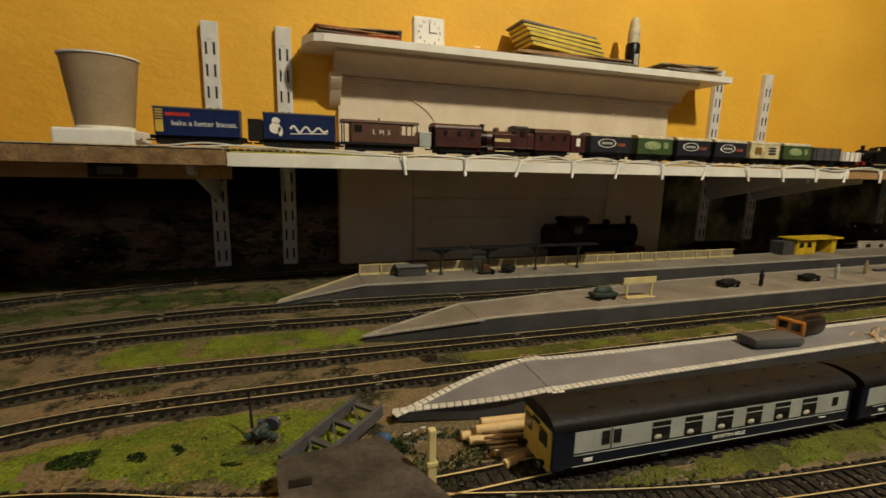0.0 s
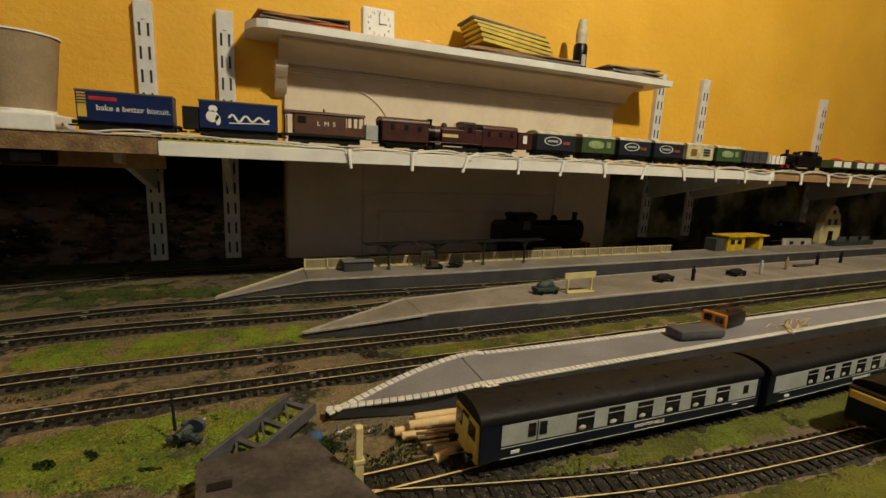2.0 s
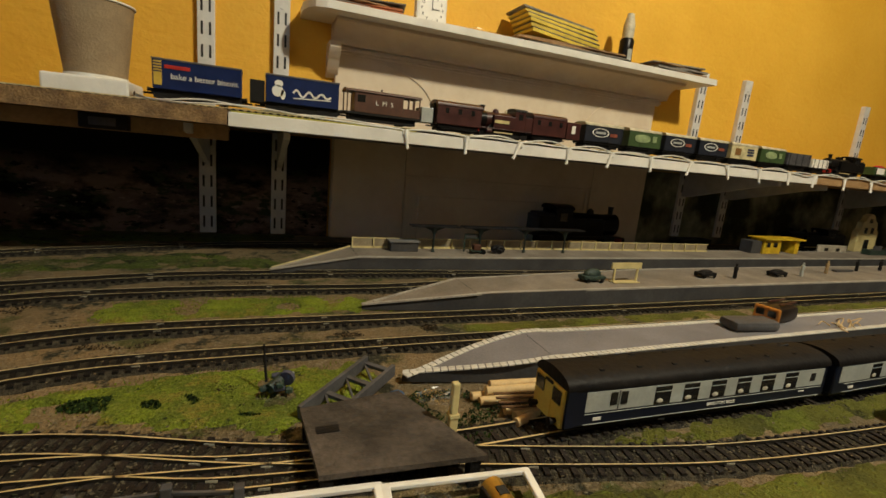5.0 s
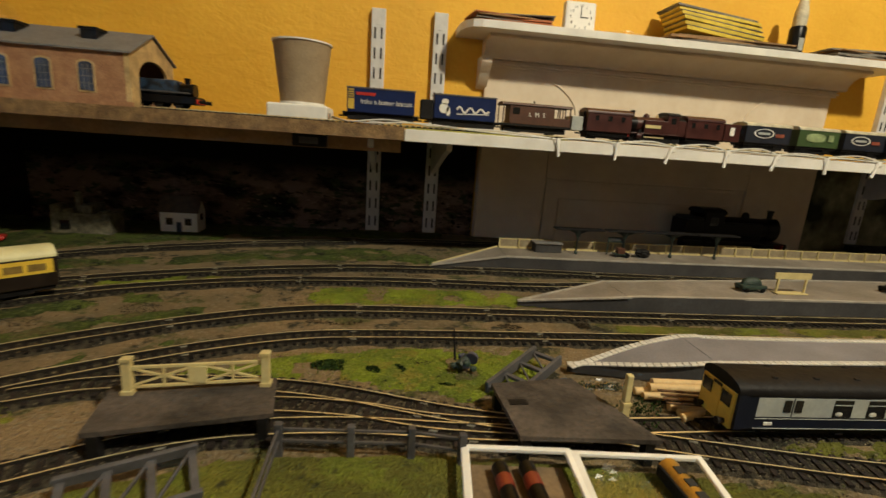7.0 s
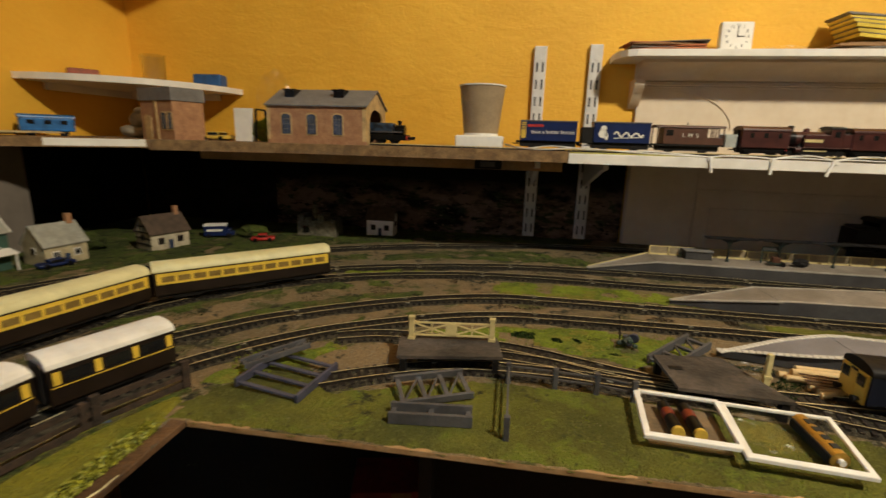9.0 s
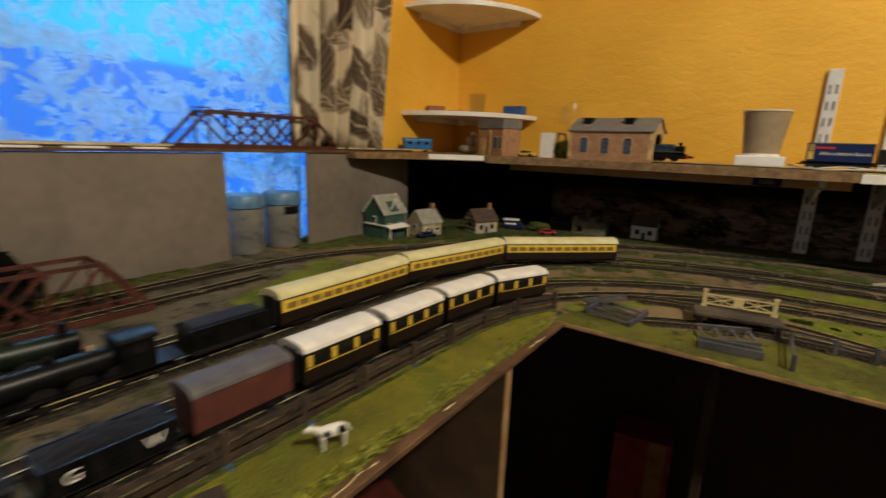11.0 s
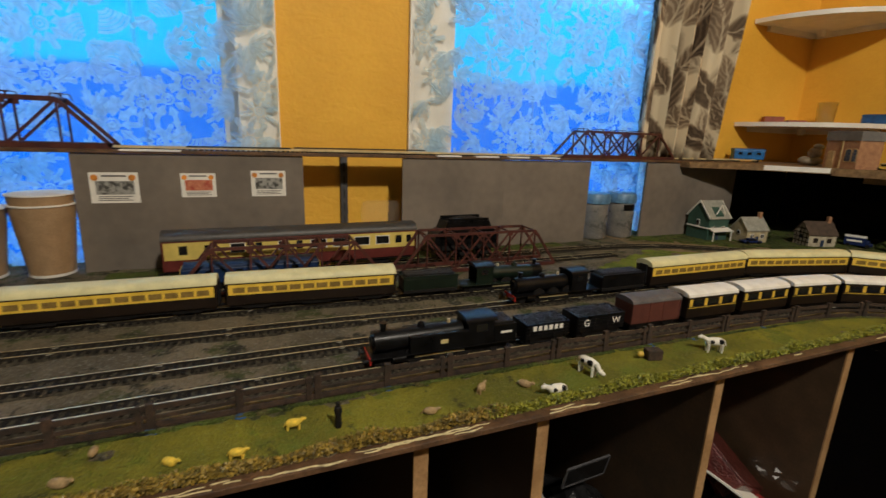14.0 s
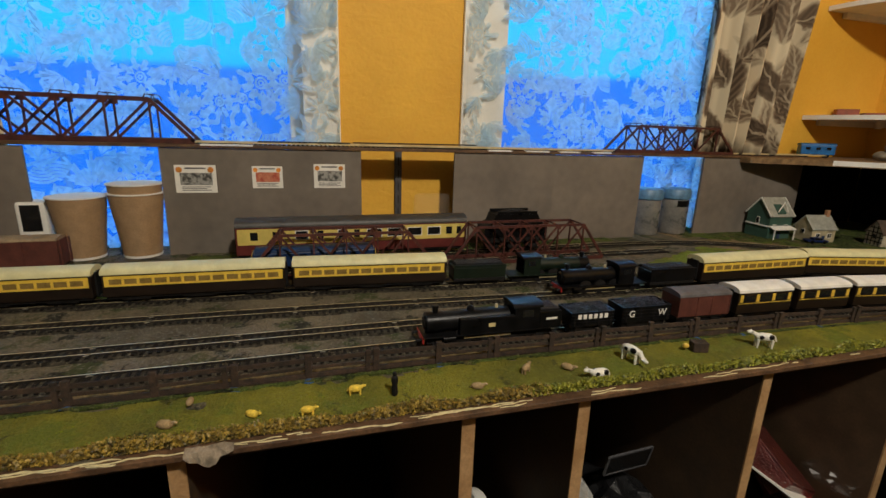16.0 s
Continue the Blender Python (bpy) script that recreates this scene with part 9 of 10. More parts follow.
part("green_base", prism([tuple(a.lerp((q0 + q1 + q2 + q3) / 4, 0.08)[:2]) for a in RIGHT], 0.002, 0.003), GRASSOLIVE, tr_)
part("web", bar(bmesh.new(), o1.lerp(q0, 0.5) + Vector((0, -0.006, 0.0112)), o2.lerp(q3, 0.5) + Vector((0, 0.004, 0.0112)), 0.0060, 0.0014), PAPERWHITE, tr_, "white bent join of the two halves")
DULLRED = mat("dull_red_wrap", (0.20, 0.03, 0.015), rough=0.4, var=0.1, scale=60, bump=0.03)
GOLDCELL = mat("gold_wrapper", (0.50, 0.30, 0.06), rough=0.35, metal=0.6, var=0.15, scale=80, bump=0.05)
for dx in (0.0, 0.0155):
    c = thing("battery", "small black and red battery with a yellow end in the tray", "battery", Matrix.Translation((-0.0505 + dx, 0.155, 0.0076)) @ Matrix.Rotation(-1.56, 4, "Z"), "batteries")
    part("cell", tube(bmesh.new(), (-0.020, 0, 0), (0.014, 0, 0), 0.0046, seg=18), BLACK, c, smooth=True)
    part("sleeve", tube(bmesh.new(), (-0.011, 0, 0), (-0.002, 0, 0), 0.0048, seg=18), DULLRED, c, "red sleeve", True)
    part("end_cap", tube(bmesh.new(), (0.014, 0, 0), (0.017, 0, 0), 0.0046, seg=18), WARN, c, "yellow end", True)
c = thing("battery", "gold battery with dark marks lying in the tray", "battery", Matrix.Translation((0.046, 0.145, 0.0100)) @ Matrix.Rotation(-1.56, 4, "Z"), "batteries")
part("cell", tube(bmesh.new(), (-0.024, 0, 0), (0.022, 0, 0), 0.0062, seg=20), GOLDCELL, c, smooth=True)
part("terminal", tube(bmesh.new(), (0.022, 0, 0), (0.025, 0, 0), 0.0022, seg=12), PAPERWHITE, c, "bright metal end", True)
part("underside", box(-0.0235, -0.0068, -0.0040, 0.0215, -0.0030, 0.0030, 0.0008), UNDER, c, "black lower band")
for k in range(4):
    part("mark", box(-0.017 + k * 0.0095, -0.0022, 0.0056, -0.0115 + k * 0.0095, 0.0028, 0.0064), DARKSLOT, c, "dark mark")
pk_ = crumple("plastic_packet", "crumpled clear film in the tray", "packet", (0.014, 0.150, 0.008), (0.018, 0.022, 0.005), FILM, 44)
pk_.visible_shadow = False

lgp = [((0.079, 0.263, 0.0031), (0.149, 0.258, 0.0031)), ((0.082, 0.256, 0.0031), (0.149, 0.252, 0.0031)), ((0.094, 0.270, 0.0031), (0.149, 0.265, 0.0031)), ((0.088, 0.259, 0.0085), (0.151, 0.255, 0.0085)), ((0.095, 0.267, 0.0085), (0.154, 0.262, 0.0085)), ((0.094, 0.241, 0.0031), (0.120, 0.238, 0.0031)), ((0.094, 0.226, 0.0031), (0.110, 0.231, 0.0031)), ((0.097, 0.233, 0.0031), (0.116, 0.234, 0.0031))]
for a, b in lgp:
    solid("log", tube(bmesh.new(), a, b, 0.0031, seg=16), LOGWOOD, "cut length of bare wooden dowel stacked as a log", "log", smooth=True, group="log pile")
ls = thing("log_stake", "small brown slatted rack under the logs", "rack")
for k in range(4):
    part("slat", bar(bmesh.new(), (0.088, 0.248 - k * 0.004, 0.0125 - k * 0.001), (0.126, 0.242 - k * 0.004, 0.0125 - k * 0.001), 0.002, 0.001), DARKWOOD, ls)
DARKGREEN = mat("dull_green_metal", (0.028, 0.055, 0.038), (0.012, 0.022, 0.022), rough=0.5, scale=120, bump=0.3)
# unidentified tangle, its pieces invented
wh = thing("winch", "dull green tangle of scrap with an upright stick, on the grass", "model part", Matrix.Translation((-0.050, 0.301, 0.0)) @ Matrix.Scale(0.9, 4))
for k in range(9):
    a_ = k * 0.7
    b = rounded(0.010 * math.cos(a_) * (k % 3) / 2, 0.008 * math.sin(a_), 0.004 + 0.0022 * (k % 4), 0.0065 - 0.0004 * k, 0.0035, 0.0032, 1)
    part("cog", b, DARKGREEN if k % 3 else BLUEGREY, wh)
part("drum", tube(bmesh.new(), (-0.006, -0.006, 0.007), (0.004, 0.004, 0.011), 0.0042, seg=12), DARKGREEN, wh, smooth=True)
part("rim", tube(bmesh.new(), (0.006, -0.002, 0.012), (0.0075, 0.001, 0.0125), 0.0058, seg=14), BLUEGREY, wh)
part("spindle", tube(bmesh.new(), (-0.010, -0.002, 0.004), (0.012, 0.006, 0.013), 0.0010, seg=8), BELLEGREY, wh)
part("stick", tube(bmesh.new(), (-0.008, 0.004, 0.008), (-0.010, 0.010, 0.036), 0.0012, 0.0008, 8), UNDER, wh)
solid("putty", rounded(0, 0, 0.003, 0.006, 0.005, 0.004), BLUETACK, "lump of blue putty by the crossing", "putty", smooth=True, m=Matrix.Translation((0.027, 0.275, 0.0)))
crumple("plastic_scrap", "scrap of clear film on the dark grass", "scrap", (0.056, 0.268, 0.004), (0.018, 0.010, 0.004), FILM, 60)

# ---- on the platforms ----
lump = thing("roof_moulding", "dark grey plastic roof moulding lying on the platform", "model part", Matrix.Translation((0.416, 0.300, 0.021)) @ Matrix.Rotation(-0.12, 4, "Z"))
part("shell", box(-0.029, -0.0125, 0, 0.029, 0.0125, 0.0110, 0.0045), GREYPLASTIC, lump, smooth=True)
sh_ = thing("cab_shell", "loose brown locomotive cab shell with an orange front", "model part", Matrix.Translation((0.483, 0.317, 0.021)) @ Matrix.Rotation(0.15, 4, "Z"))
part("shell", box(-0.020, -0.013, 0, 0.026, 0.013, 0.018, 0.006), UMBER, sh_, smooth=True)
ORANGEP = mat("orange_plastic", (0.55, 0.21, 0.03), rough=0.45, scale=60, bump=0.05)
part("front", box(-0.0225, -0.0135, 0, -0.0185, 0.0135, 0.0175, 0.0019), ORANGEP, sh_, "orange front")
for y in (-0.006, 0.006):
    part("window", box(-0.0235, y - 0.004, 0.007, -0.0220, y + 0.004, 0.014), GLASSDARK, sh_)
    part("rib", box(-0.010, y - 0.001, 0.0195, 0.028, y + 0.001, 0.0210), MAROON, sh_)
straw = thing("straw_heap", "tangle of pale straw and wire on the platform edge", "scrap")
for _ in range(16):
    x_, y_ = 0.555 + random.uniform(-0.03, 0.03), 0.286 + random.uniform(-0.009, 0.009)
    a_, l2 = random.uniform(-0.6, 0.6) + random.choice((0, math.pi)), random.uniform(0.008, 0.022)
    part("strand", wire([(x_, y_, 0.0215), (x_ + l2 * 0.5 * math.cos(a_), y_ + l2 * 0.5 * math.sin(a_), 0.022 + random.uniform(0, 0.006)), (x_ + l2 * math.cos(a_ + 0.4), y_ + l2 * math.sin(a_ + 0.4), 0.0215 + random.uniform(0, 0.004))], 0.0006), LOGWOOD, straw)
for x, y, lab, mt, sz in ((0.355, 0.478, "small dark green model tractor on the island platform", DARKGREEN, 0.8), (0.583, 0.489, "low dark grey barrow on the island platform", UNDER, 0.75), (0.751, 0.488, "low dark grey barrow further along the platform", UNDER, 0.75)):
    c = thing("platform_trolley", lab, "model trolley", Matrix.Translation((x, y, 0.0212)) @ Matrix.Scale(sz, 4), "platform trolleys")
    part("bed", box(-0.022, -0.010, 0.004, 0.022, 0.010, 0.011, 0.002), mt, c, smooth=True)
    part("load", rounded(0, 0, 0.011, 0.018, 0.008, 0.005 if sz < 0.78 else 0.012), mt, c, smooth=True)
    for sx in (-1, 1):
        for sy in (-1, 1):
            part("wheel", tube(bmesh.new(), (sx * 0.014, sy * 0.009, 0.0035), (sx * 0.014, sy * 0.0115, 0.0035), 0.0035, seg=12), BLACK, c)
nb = thing("name_board", "cream station name board on two legs", "sign", Matrix.Translation((0.406, 0.471, 0.0212)))
part("board", box(-0.026, -0.001, 0.019, 0.026, 0.001, 0.0275, 0.0004), CREAM, nb)
for x in (-0.020, 0.020):
    part("leg", box(x - 0.0012, -0.001, 0.0, x + 0.0012, 0.001, 0.019), CREAM, nb)
part("foot_rail", box(-0.022, -0.006, 0.0, 0.022, 0.006, 0.001), CREAM, nb)
for x, y, mt in ((0.636, 0.479, UNDER), (0.811, 0.485, BELLEGREY), (0.904, 0.498, SHEEPTAN), (1.023, 0.511, UNDER), (1.107, 0.513, UNDER)):
    figurine(x, y, 0.0212, mt, "painted model figurine standing on the island platform")
solid("bench", box(0.9512, 0.5063, 0.0212, 1.0062, 0.5143, 0.0245, 0.0005), GREYPLASTIC, "low grey bench on the island platform", "model bench")

# rear platform: fence, canopies, huts
def lathe_at(x, y, prof):
    b = lathe(prof, 12)
    bmesh.ops.translate(b, verts=b.verts[:], vec=(x, y, 0))
    return b


FENCEPANEL = mat("dull_cream_panel", (0.30, 0.245, 0.15), (0.20, 0.16, 0.10), rough=0.7, var=0.15, scale=60)
rf = thing("platform_fence", "cream panelled fence along the back of the rear platform", "fence")
xs = 0.068
while xs < 0.79:
    z = 0.0206
    part("panel", box(xs, 0.6743, z + 0.003, xs + 0.030, 0.6755, z + 0.0155, 0.0003), FENCEPANEL, rf)
    part("bottom_rail", box(xs, 0.6736, z, xs + 0.0325, 0.6758, z + 0.0030), CREAM, rf)
    part("post", box(xs - 0.0010, 0.6736, z, xs + 0.0010, 0.6760, z + 0.0170), CREAM, rf)
    part("top_rail", box(xs, 0.6738, z + 0.0148, xs + 0.0325, 0.6760, z + 0.0162), CREAM, rf)
    xs += 0.0325
rr_ = thing("ramp_rail", "cream handrail along the ramp of the rear platform", "rail")
part("rail", bar(bmesh.new(), (-0.047, 0.610, 0.0075), (0.066, 0.678, 0.0225), 0.0016, 0.0018), CREAM, rr_)
CANOPY = mat("canopy_dark_green", (0.010, 0.020, 0.015), rough=0.5, var=0.2, scale=80)
for x0, x1, xm in ((0.151, 0.231, 0.189), (0.237, 0.308, 0.269), (0.311, 0.392, 0.353), (0.395, 0.469, 0.433)):
    cn = thing("platform_canopy", "thin dark platform canopy on a single flared post", "model canopy", group="platform canopies")
    part("roof", box(x0, 0.644, 0.0600, x1, 0.662, 0.0622, 0.0003), UNDER, cn)
    part("post", lathe_at(xm, 0.651, [(0.0030, 0.0206), (0.0026, 0.0250), (0.0016, 0.0262), (0.0014, 0.0500), (0.0030, 0.0545), (0.0050, 0.0600)]), CANOPY, cn, smooth=True)
    for s in (-1, 1):
        b = bmesh.new()
        f = [[b.verts.new((xm + s * x, 0.651 + d, z)) for x, z in ((0.001, 0.047), (0.005, 0.0545), (0.016, 0.0585), (0.016, 0.0600), (0.001, 0.0600))] for d in (-0.0006, 0.0006)]
        b.faces.new(f[0]), b.faces.new(f[1][::-1])
        for k in range(5):
            b.faces.new((f[0][k], f[1][k], f[1][(k + 1) % 5], f[0][(k + 1) % 5]))
        bmesh.ops.recalc_face_normals(b, faces=b.faces[:])
        part("bracket", b, CANOPY, cn)
sgn = thing("platform_sign", "dark green framed signboard on two posts", "model sign", Matrix.Translation((0.257, 0.655, 0.0206)))
for x in (-0.013, 0.013):
    part("post", box(x - 0.0009, -0.0009, 0, x + 0.0009, 0.0009, 0.029), DARKGREEN, sgn)
for z in (0.0215, 0.0280):
    part("frame_rail", box(-0.014, -0.001, z, 0.014, 0.001, z + 0.0014), DARKGREEN, sgn)
part("board", box(-0.012, -0.0004, 0.0232, 0.012, 0.0004, 0.0282), PLATSIDE, sgn)
wr = thing("waiting_shelter", "grey low shelter at the platform ramp", "model building", Matrix.Translation((0.143, 0.660, 0.0206)))
part("hut", box(-0.022, -0.010, 0, 0.022, 0.010, 0.014, 0.001), PLATSIDE, wr)
part("hut_roof", box(-0.024, -0.012, 0.014, 0.024, 0.012, 0.016, 0.0005), SLATE, wr)
bn = thing("barrow", "green and brown luggage barrow on the rear platform", "model trolley", Matrix.Translation((0.261, 0.641, 0.0206)))
part("frame", box(-0.012, -0.006, 0.004, 0.012, 0.006, 0.006), DARKGREEN, bn)
part("crate", box(-0.008, -0.005, 0.006, 0.004, 0.005, 0.015, 0.0006), LMSBROWN, bn)
part("wheel", tube(bmesh.new(), (0.008, -0.007, 0.004), (0.008, 0.007, 0.004), 0.004, seg=12), BLACK, bn)
crumple("sack", "heap of dark sacks on the rear platform", "sacks", (0.299, 0.643, 0.028), (0.013, 0.008, 0.007), UNDER, 80)
YELLOWPL = mat("bright_yellow_plastic", (0.72, 0.47, 0.02), rough=0.45, scale=60, bump=0.04)
yh = thing("platform_hut", "bright yellow plastic hut with an open bay", "model building")
part("room", box(0.9694, 0.6596, 0.0206, 1.0264, 0.6916, 0.052, 0.0008), YELLOWPL, yh)
part("side_wall", box(0.9364, 0.6636, 0.0206, 0.9684, 0.6916, 0.048, 0.0008), PLATSIDE, yh, "grey side wall")
part("roof", box(0.9626, 0.6538, 0.052, 1.1006, 0.6958, 0.0555, 0.0008), YELLOWPL, yh)
part("pillar", box(1.0764, 0.6601, 0.0206, 1.0904, 0.6921, 0.052, 0.0006), YELLOWPL, yh)
part("rear_wall", box(1.0284, 0.6883, 0.0206, 1.0754, 0.6923, 0.052), UNDER, yh)
for x in (0.9834, 1.0064):
    part("window", box(x - 0.006, 0.6588, 0.036, x + 0.006, 0.6598, 0.046), GLASSDARK, yh)
pw = thing("boundary_wall", "pale plaster wall panel with two openings", "model wall", Matrix.Translation((1.271, 0.690, 0.0206)) @ Matrix.Rotation(-0.12, 4, "Z"))
part("panel", box(-0.048, -0.002, 0, 0.048, 0.002, 0.017, 0.0004), PALE, pw)
for x in (-0.02, 0.018):
    part("opening", box(x - 0.006, -0.0026, 0.002, x + 0.006, -0.0018, 0.010), GLASSDARK, pw)
gbx = thing("footbridge", "dark green girder footbridge section with pale panels", "model bridge", Matrix.Translation((1.454, 0.664, 0.0206)))
part("girder", box(-0.09, -0.010, 0, 0.09, 0.010, 0.013, 0.0008), DARKGREEN, gbx)
for k in range(3):
    x = -0.06 + 0.055 * k
    part("panel", box(x - 0.018, -0.009, 0.013, x + 0.018, -0.0075, 0.024), GREYPLASTIC, gbx)
dh = thing("gabled_house", "cream stepped-gable model house with dark windows", "model building")
prof = [(0.0, 0.0), (0.088, 0.0), (0.088, 0.052), (0.079, 0.058), (0.076, 0.076), (0.064, 0.083), (0.059, 0.094), (0.044, 0.100), (0.029, 0.094), (0.024, 0.083), (0.012, 0.076), (0.009, 0.058), (0.0, 0.052)]
dh.location = (1.385, 0.700, 0.0206)
bm = bmesh.new()
fa, fb = [bm.verts.new((x, 0.0, z)) for x, z in prof], [bm.verts.new((x, 0.014, z)) for x, z in prof]
for k in range(len(prof)):
    bm.faces.new((fa[k], fa[(k + 1) % len(prof)], fb[(k + 1) % len(prof)], fb[k]))
bm.faces.new(fa[::-1]), bm.faces.new(fb)
bmesh.ops.recalc_face_normals(bm, faces=bm.faces[:])
part("wall", bm, CREAM, dh)
for x, z, w_, h_ in ((0.030, 0.056, 0.011, 0.015), (0.058, 0.056, 0.011, 0.015), (0.044, 0.082, 0.011, 0.011)):
    part("window", box(x - w_ / 2, -0.0014, z - h_ / 2, x + w_ / 2, 0.0006, z + h_ / 2), GLASSDARK, dh)
part("door", box(0.034, -0.0016, 0.0, 0.054, 0.0006, 0.032, 0.0004), GLASSDARK, dh)

# dark engines standing on the rear line
tank_loco("large black steam locomotive in shadow on the rear line", 0.132, BLACK, Matrix.Translation((0.561, 0.789, RT)) @ Matrix.Diagonal((1.62, 1.5, 1.95, 1)))
tank_loco("black steam locomotive in deep shadow further along the rear line", 0.170, BLACK, Matrix.Translation((1.363, 0.793, RT)) @ Matrix.Rotation(math.pi, 4, "Z") @ Matrix.Scale(1.35, 4))
open_wagon("dark wagon frame in shadow on the rear line", 0.10, BLACK, Matrix.Translation((0.905, 0.792, RT)), coal=False, z1=0.024)


# ---- model houses in the corner ----
def house(label, x, y, turn, w, d, eave, ridge, wall, roof, trim, chim=True, porch=False, wins=((-0.25, 0.5), (0.25, 0.5)), doorx=0.0):
    """A gabled house; the ridge runs along local x and the front faces local -y."""
    t = thing("model_house", label, "model building", Matrix.Translation((x, y, 0.0015)) @ Matrix.Rotation(turn, 4, "Z"), "model houses")
    prof = [(-d / 2, 0), (d / 2, 0), (d / 2, eave), (0, ridge), (-d / 2, eave)]
    part("wall", section(prof, -w / 2, w / 2), wall, t)
    for s_ in (-1, 1):
        k = 1.12
        a, b = (s_ * d / 2 * k, eave - (ridge - eave) * (k - 1)), (0, ridge)
        part("roof_slope", section([a, b, (b[0], b[1] + 0.0018), (a[0], a[1] + 0.0018)], -w / 2 - 0.003, w / 2 + 0.003), roof, t)
    for u, v in wins:
        xx, zz = u * w, v * eave
        wd = part("window", box(xx - 0.0055, -d / 2 - 0.0009, zz - 0.006, xx + 0.0055, -d / 2 + 0.0004, zz + 0.006), trim, t)
        part("pane", box(xx - 0.0044, -d / 2 - 0.0013, zz - 0.0048, xx + 0.0044, -d / 2 - 0.0002, zz + 0.0048), GLASSDARK, wd)
        part("glazing_bar", box(xx - 0.0003, -d / 2 - 0.0016, zz - 0.0048, xx + 0.0003, -d / 2 - 0.0010, zz + 0.0048), trim, wd)
    part("door", box(doorx * w - 0.004, -d / 2 - 0.0011, 0, doorx * w + 0.004, -d / 2 + 0.0003, 0.017), GLASSBLUE, t)
    for s_ in (-1, 1):
        wd = part("gable_window", box(s_ * w / 2 - 0.0009, -0.005, eave * 0.55, s_ * w / 2 + 0.0009, 0.005, eave * 0.85), trim, t)
        part("pane", box(s_ * w / 2 - 0.0013, -0.004, eave * 0.58, s_ * w / 2 + 0.0013, 0.004, eave * 0.82), GLASSDARK, wd)
    if chim:
        part("chimney", box(w * 0.38 - 0.004, -0.004, ridge - 0.010, w * 0.38 + 0.004, 0.004, ridge + 0.014), BRICK, t)
    if porch:
        part("porch_roof", section([(-d / 2 - 0.018, eave * 0.42), (-d / 2, eave * 0.52), (-d / 2, eave * 0.55), (-d / 2 - 0.018, eave * 0.45)], -w / 2, w / 2), trim, t)
        for xx in (-w * 0.45, w * 0.45):
            part("porch_post", box(xx - 0.001, -d / 2 - 0.017, 0, xx + 0.001, -d / 2 - 0.015, eave * 0.44), trim, t)
    return t


GREENWALL = mat("sage_green_boards", (0.036, 0.092, 0.068), (0.028, 0.070, 0.052), rough=0.7, scale=60, bump=0.1)
PALEROOF = mat("pale_grey_shingle", (0.34, 0.34, 0.29), (0.26, 0.26, 0.22), rough=0.8, scale=90, bump=0.2)
HALFTIMBER = mat("half_timber_render", (0.52, 0.46, 0.33), (0.34, 0.29, 0.20), rough=0.8, scale=60, fine=4, bump=0.1)
CREAMWALL = mat("cream_render", (0.42, 0.36, 0.22), rough=0.8, scale=60, bump=0.1)
BROWNROOF = mat("brown_thatch", (0.09, 0.06, 0.04), rough=0.9, scale=90, bump=0.4)
RUIN = mat("rubble_stone", (0.22, 0.20, 0.14), (0.09, 0.085, 0.06), rough=0.9, var=0.3, scale=120, fine=3, bump=0.6)
house("sage green two-storey timber house with a pale roof and porch", -0.966, 0.357, 1.5, 0.066, 0.068, 0.060, 0.098, GREENWALL, PALEROOF, PAPERWHITE, False, True)
house("cream cottage with a grey roof and a brick chimney", -0.905, 0.437, 1.38, 0.062, 0.052, 0.034, 0.062, CREAMWALL, PALEROOF, PAPERWHITE)
ht = house("black and white half-timbered cottage with a brown roof", -0.825, 0.573, 1.2, 0.070, 0.050, 0.032, 0.060, HALFTIMBER, BROWNROOF, BROWNROOF)
for sx in (-1, 1):
    for z_, half in ((0.010, 0.025), (0.021, 0.025), (0.032, 0.024), (0.043, 0.015)):
        part("timber", box(sx * 0.0352 - 0.0007, -half, z_ - 0.0012, sx * 0.0352 + 0.0007, half, z_ + 0.0012), UNDER, ht, "black timber")
    for y_ in (-0.017, -0.006, 0.006, 0.017):
        part("timber", box(sx * 0.0353 - 0.0007, y_ - 0.001, 0.0, sx * 0.0353 + 0.0007, y_ + 0.001, 0.032 if abs(y_) > 0.01 else 0.048), UNDER, ht, "black timber")
house("small white cottage with two dark windows", -0.466, 0.797, 0.0, 0.060, 0.035, 0.036, 0.058, PAPERWHITE, BROWNROOF, BROWNROOF, False)
bm = prism([(-0.611, 0.775), (-0.523, 0.771), (-0.523, 0.813), (-0.611, 0.816)], 0.0, 0.034)
ru = thing("ruined_building", "rubble stone model ruin with broken walls and a chimney", "model building")
part("wall", bm, RUIN, ru)
for x, h_ in ((-0.602, 0.046), (-0.584, 0.040), (-0.557, 0.048), (-0.534, 0.038)):
    part("broken_wall", box(x - 0.008, 0.7732, 0.034, x + 0.008, 0.8127, h_, 0.002), RUIN, ru)
part("chimney", box(-0.5786, 0.7838, 0.034, -0.5706, 0.7918, 0.066, 0.001), RUIN, ru)
for x in (-0.590, -0.544):
    part("opening", box(x - 0.007, 0.7725, 0.008, x + 0.007, 0.7739, 0.022), GLASSDARK, ru)
ru.location = (-0.028, -0.035, 0)
dv = thing("delivery_van", "dark blue toy delivery van with a white roof", "toy van", Matrix.Translation((-0.782, 0.677, 0.0015)) @ Matrix.Rotation(0.45, 4, "Z"))
part("body", box(-0.027, -0.0115, 0.0035, 0.016, 0.0115, 0.024, 0.0012), LORRYBLUE, dv)
part("roof", box(-0.0275, -0.0120, 0.0236, 0.0165, 0.0120, 0.0272, 0.0012), PAPERWHITE, dv, "white van roof")
part("cab", box(0.016, -0.0105, 0.0035, 0.0235, 0.0105, 0.0175, 0.002), LORRYBLUE, dv)
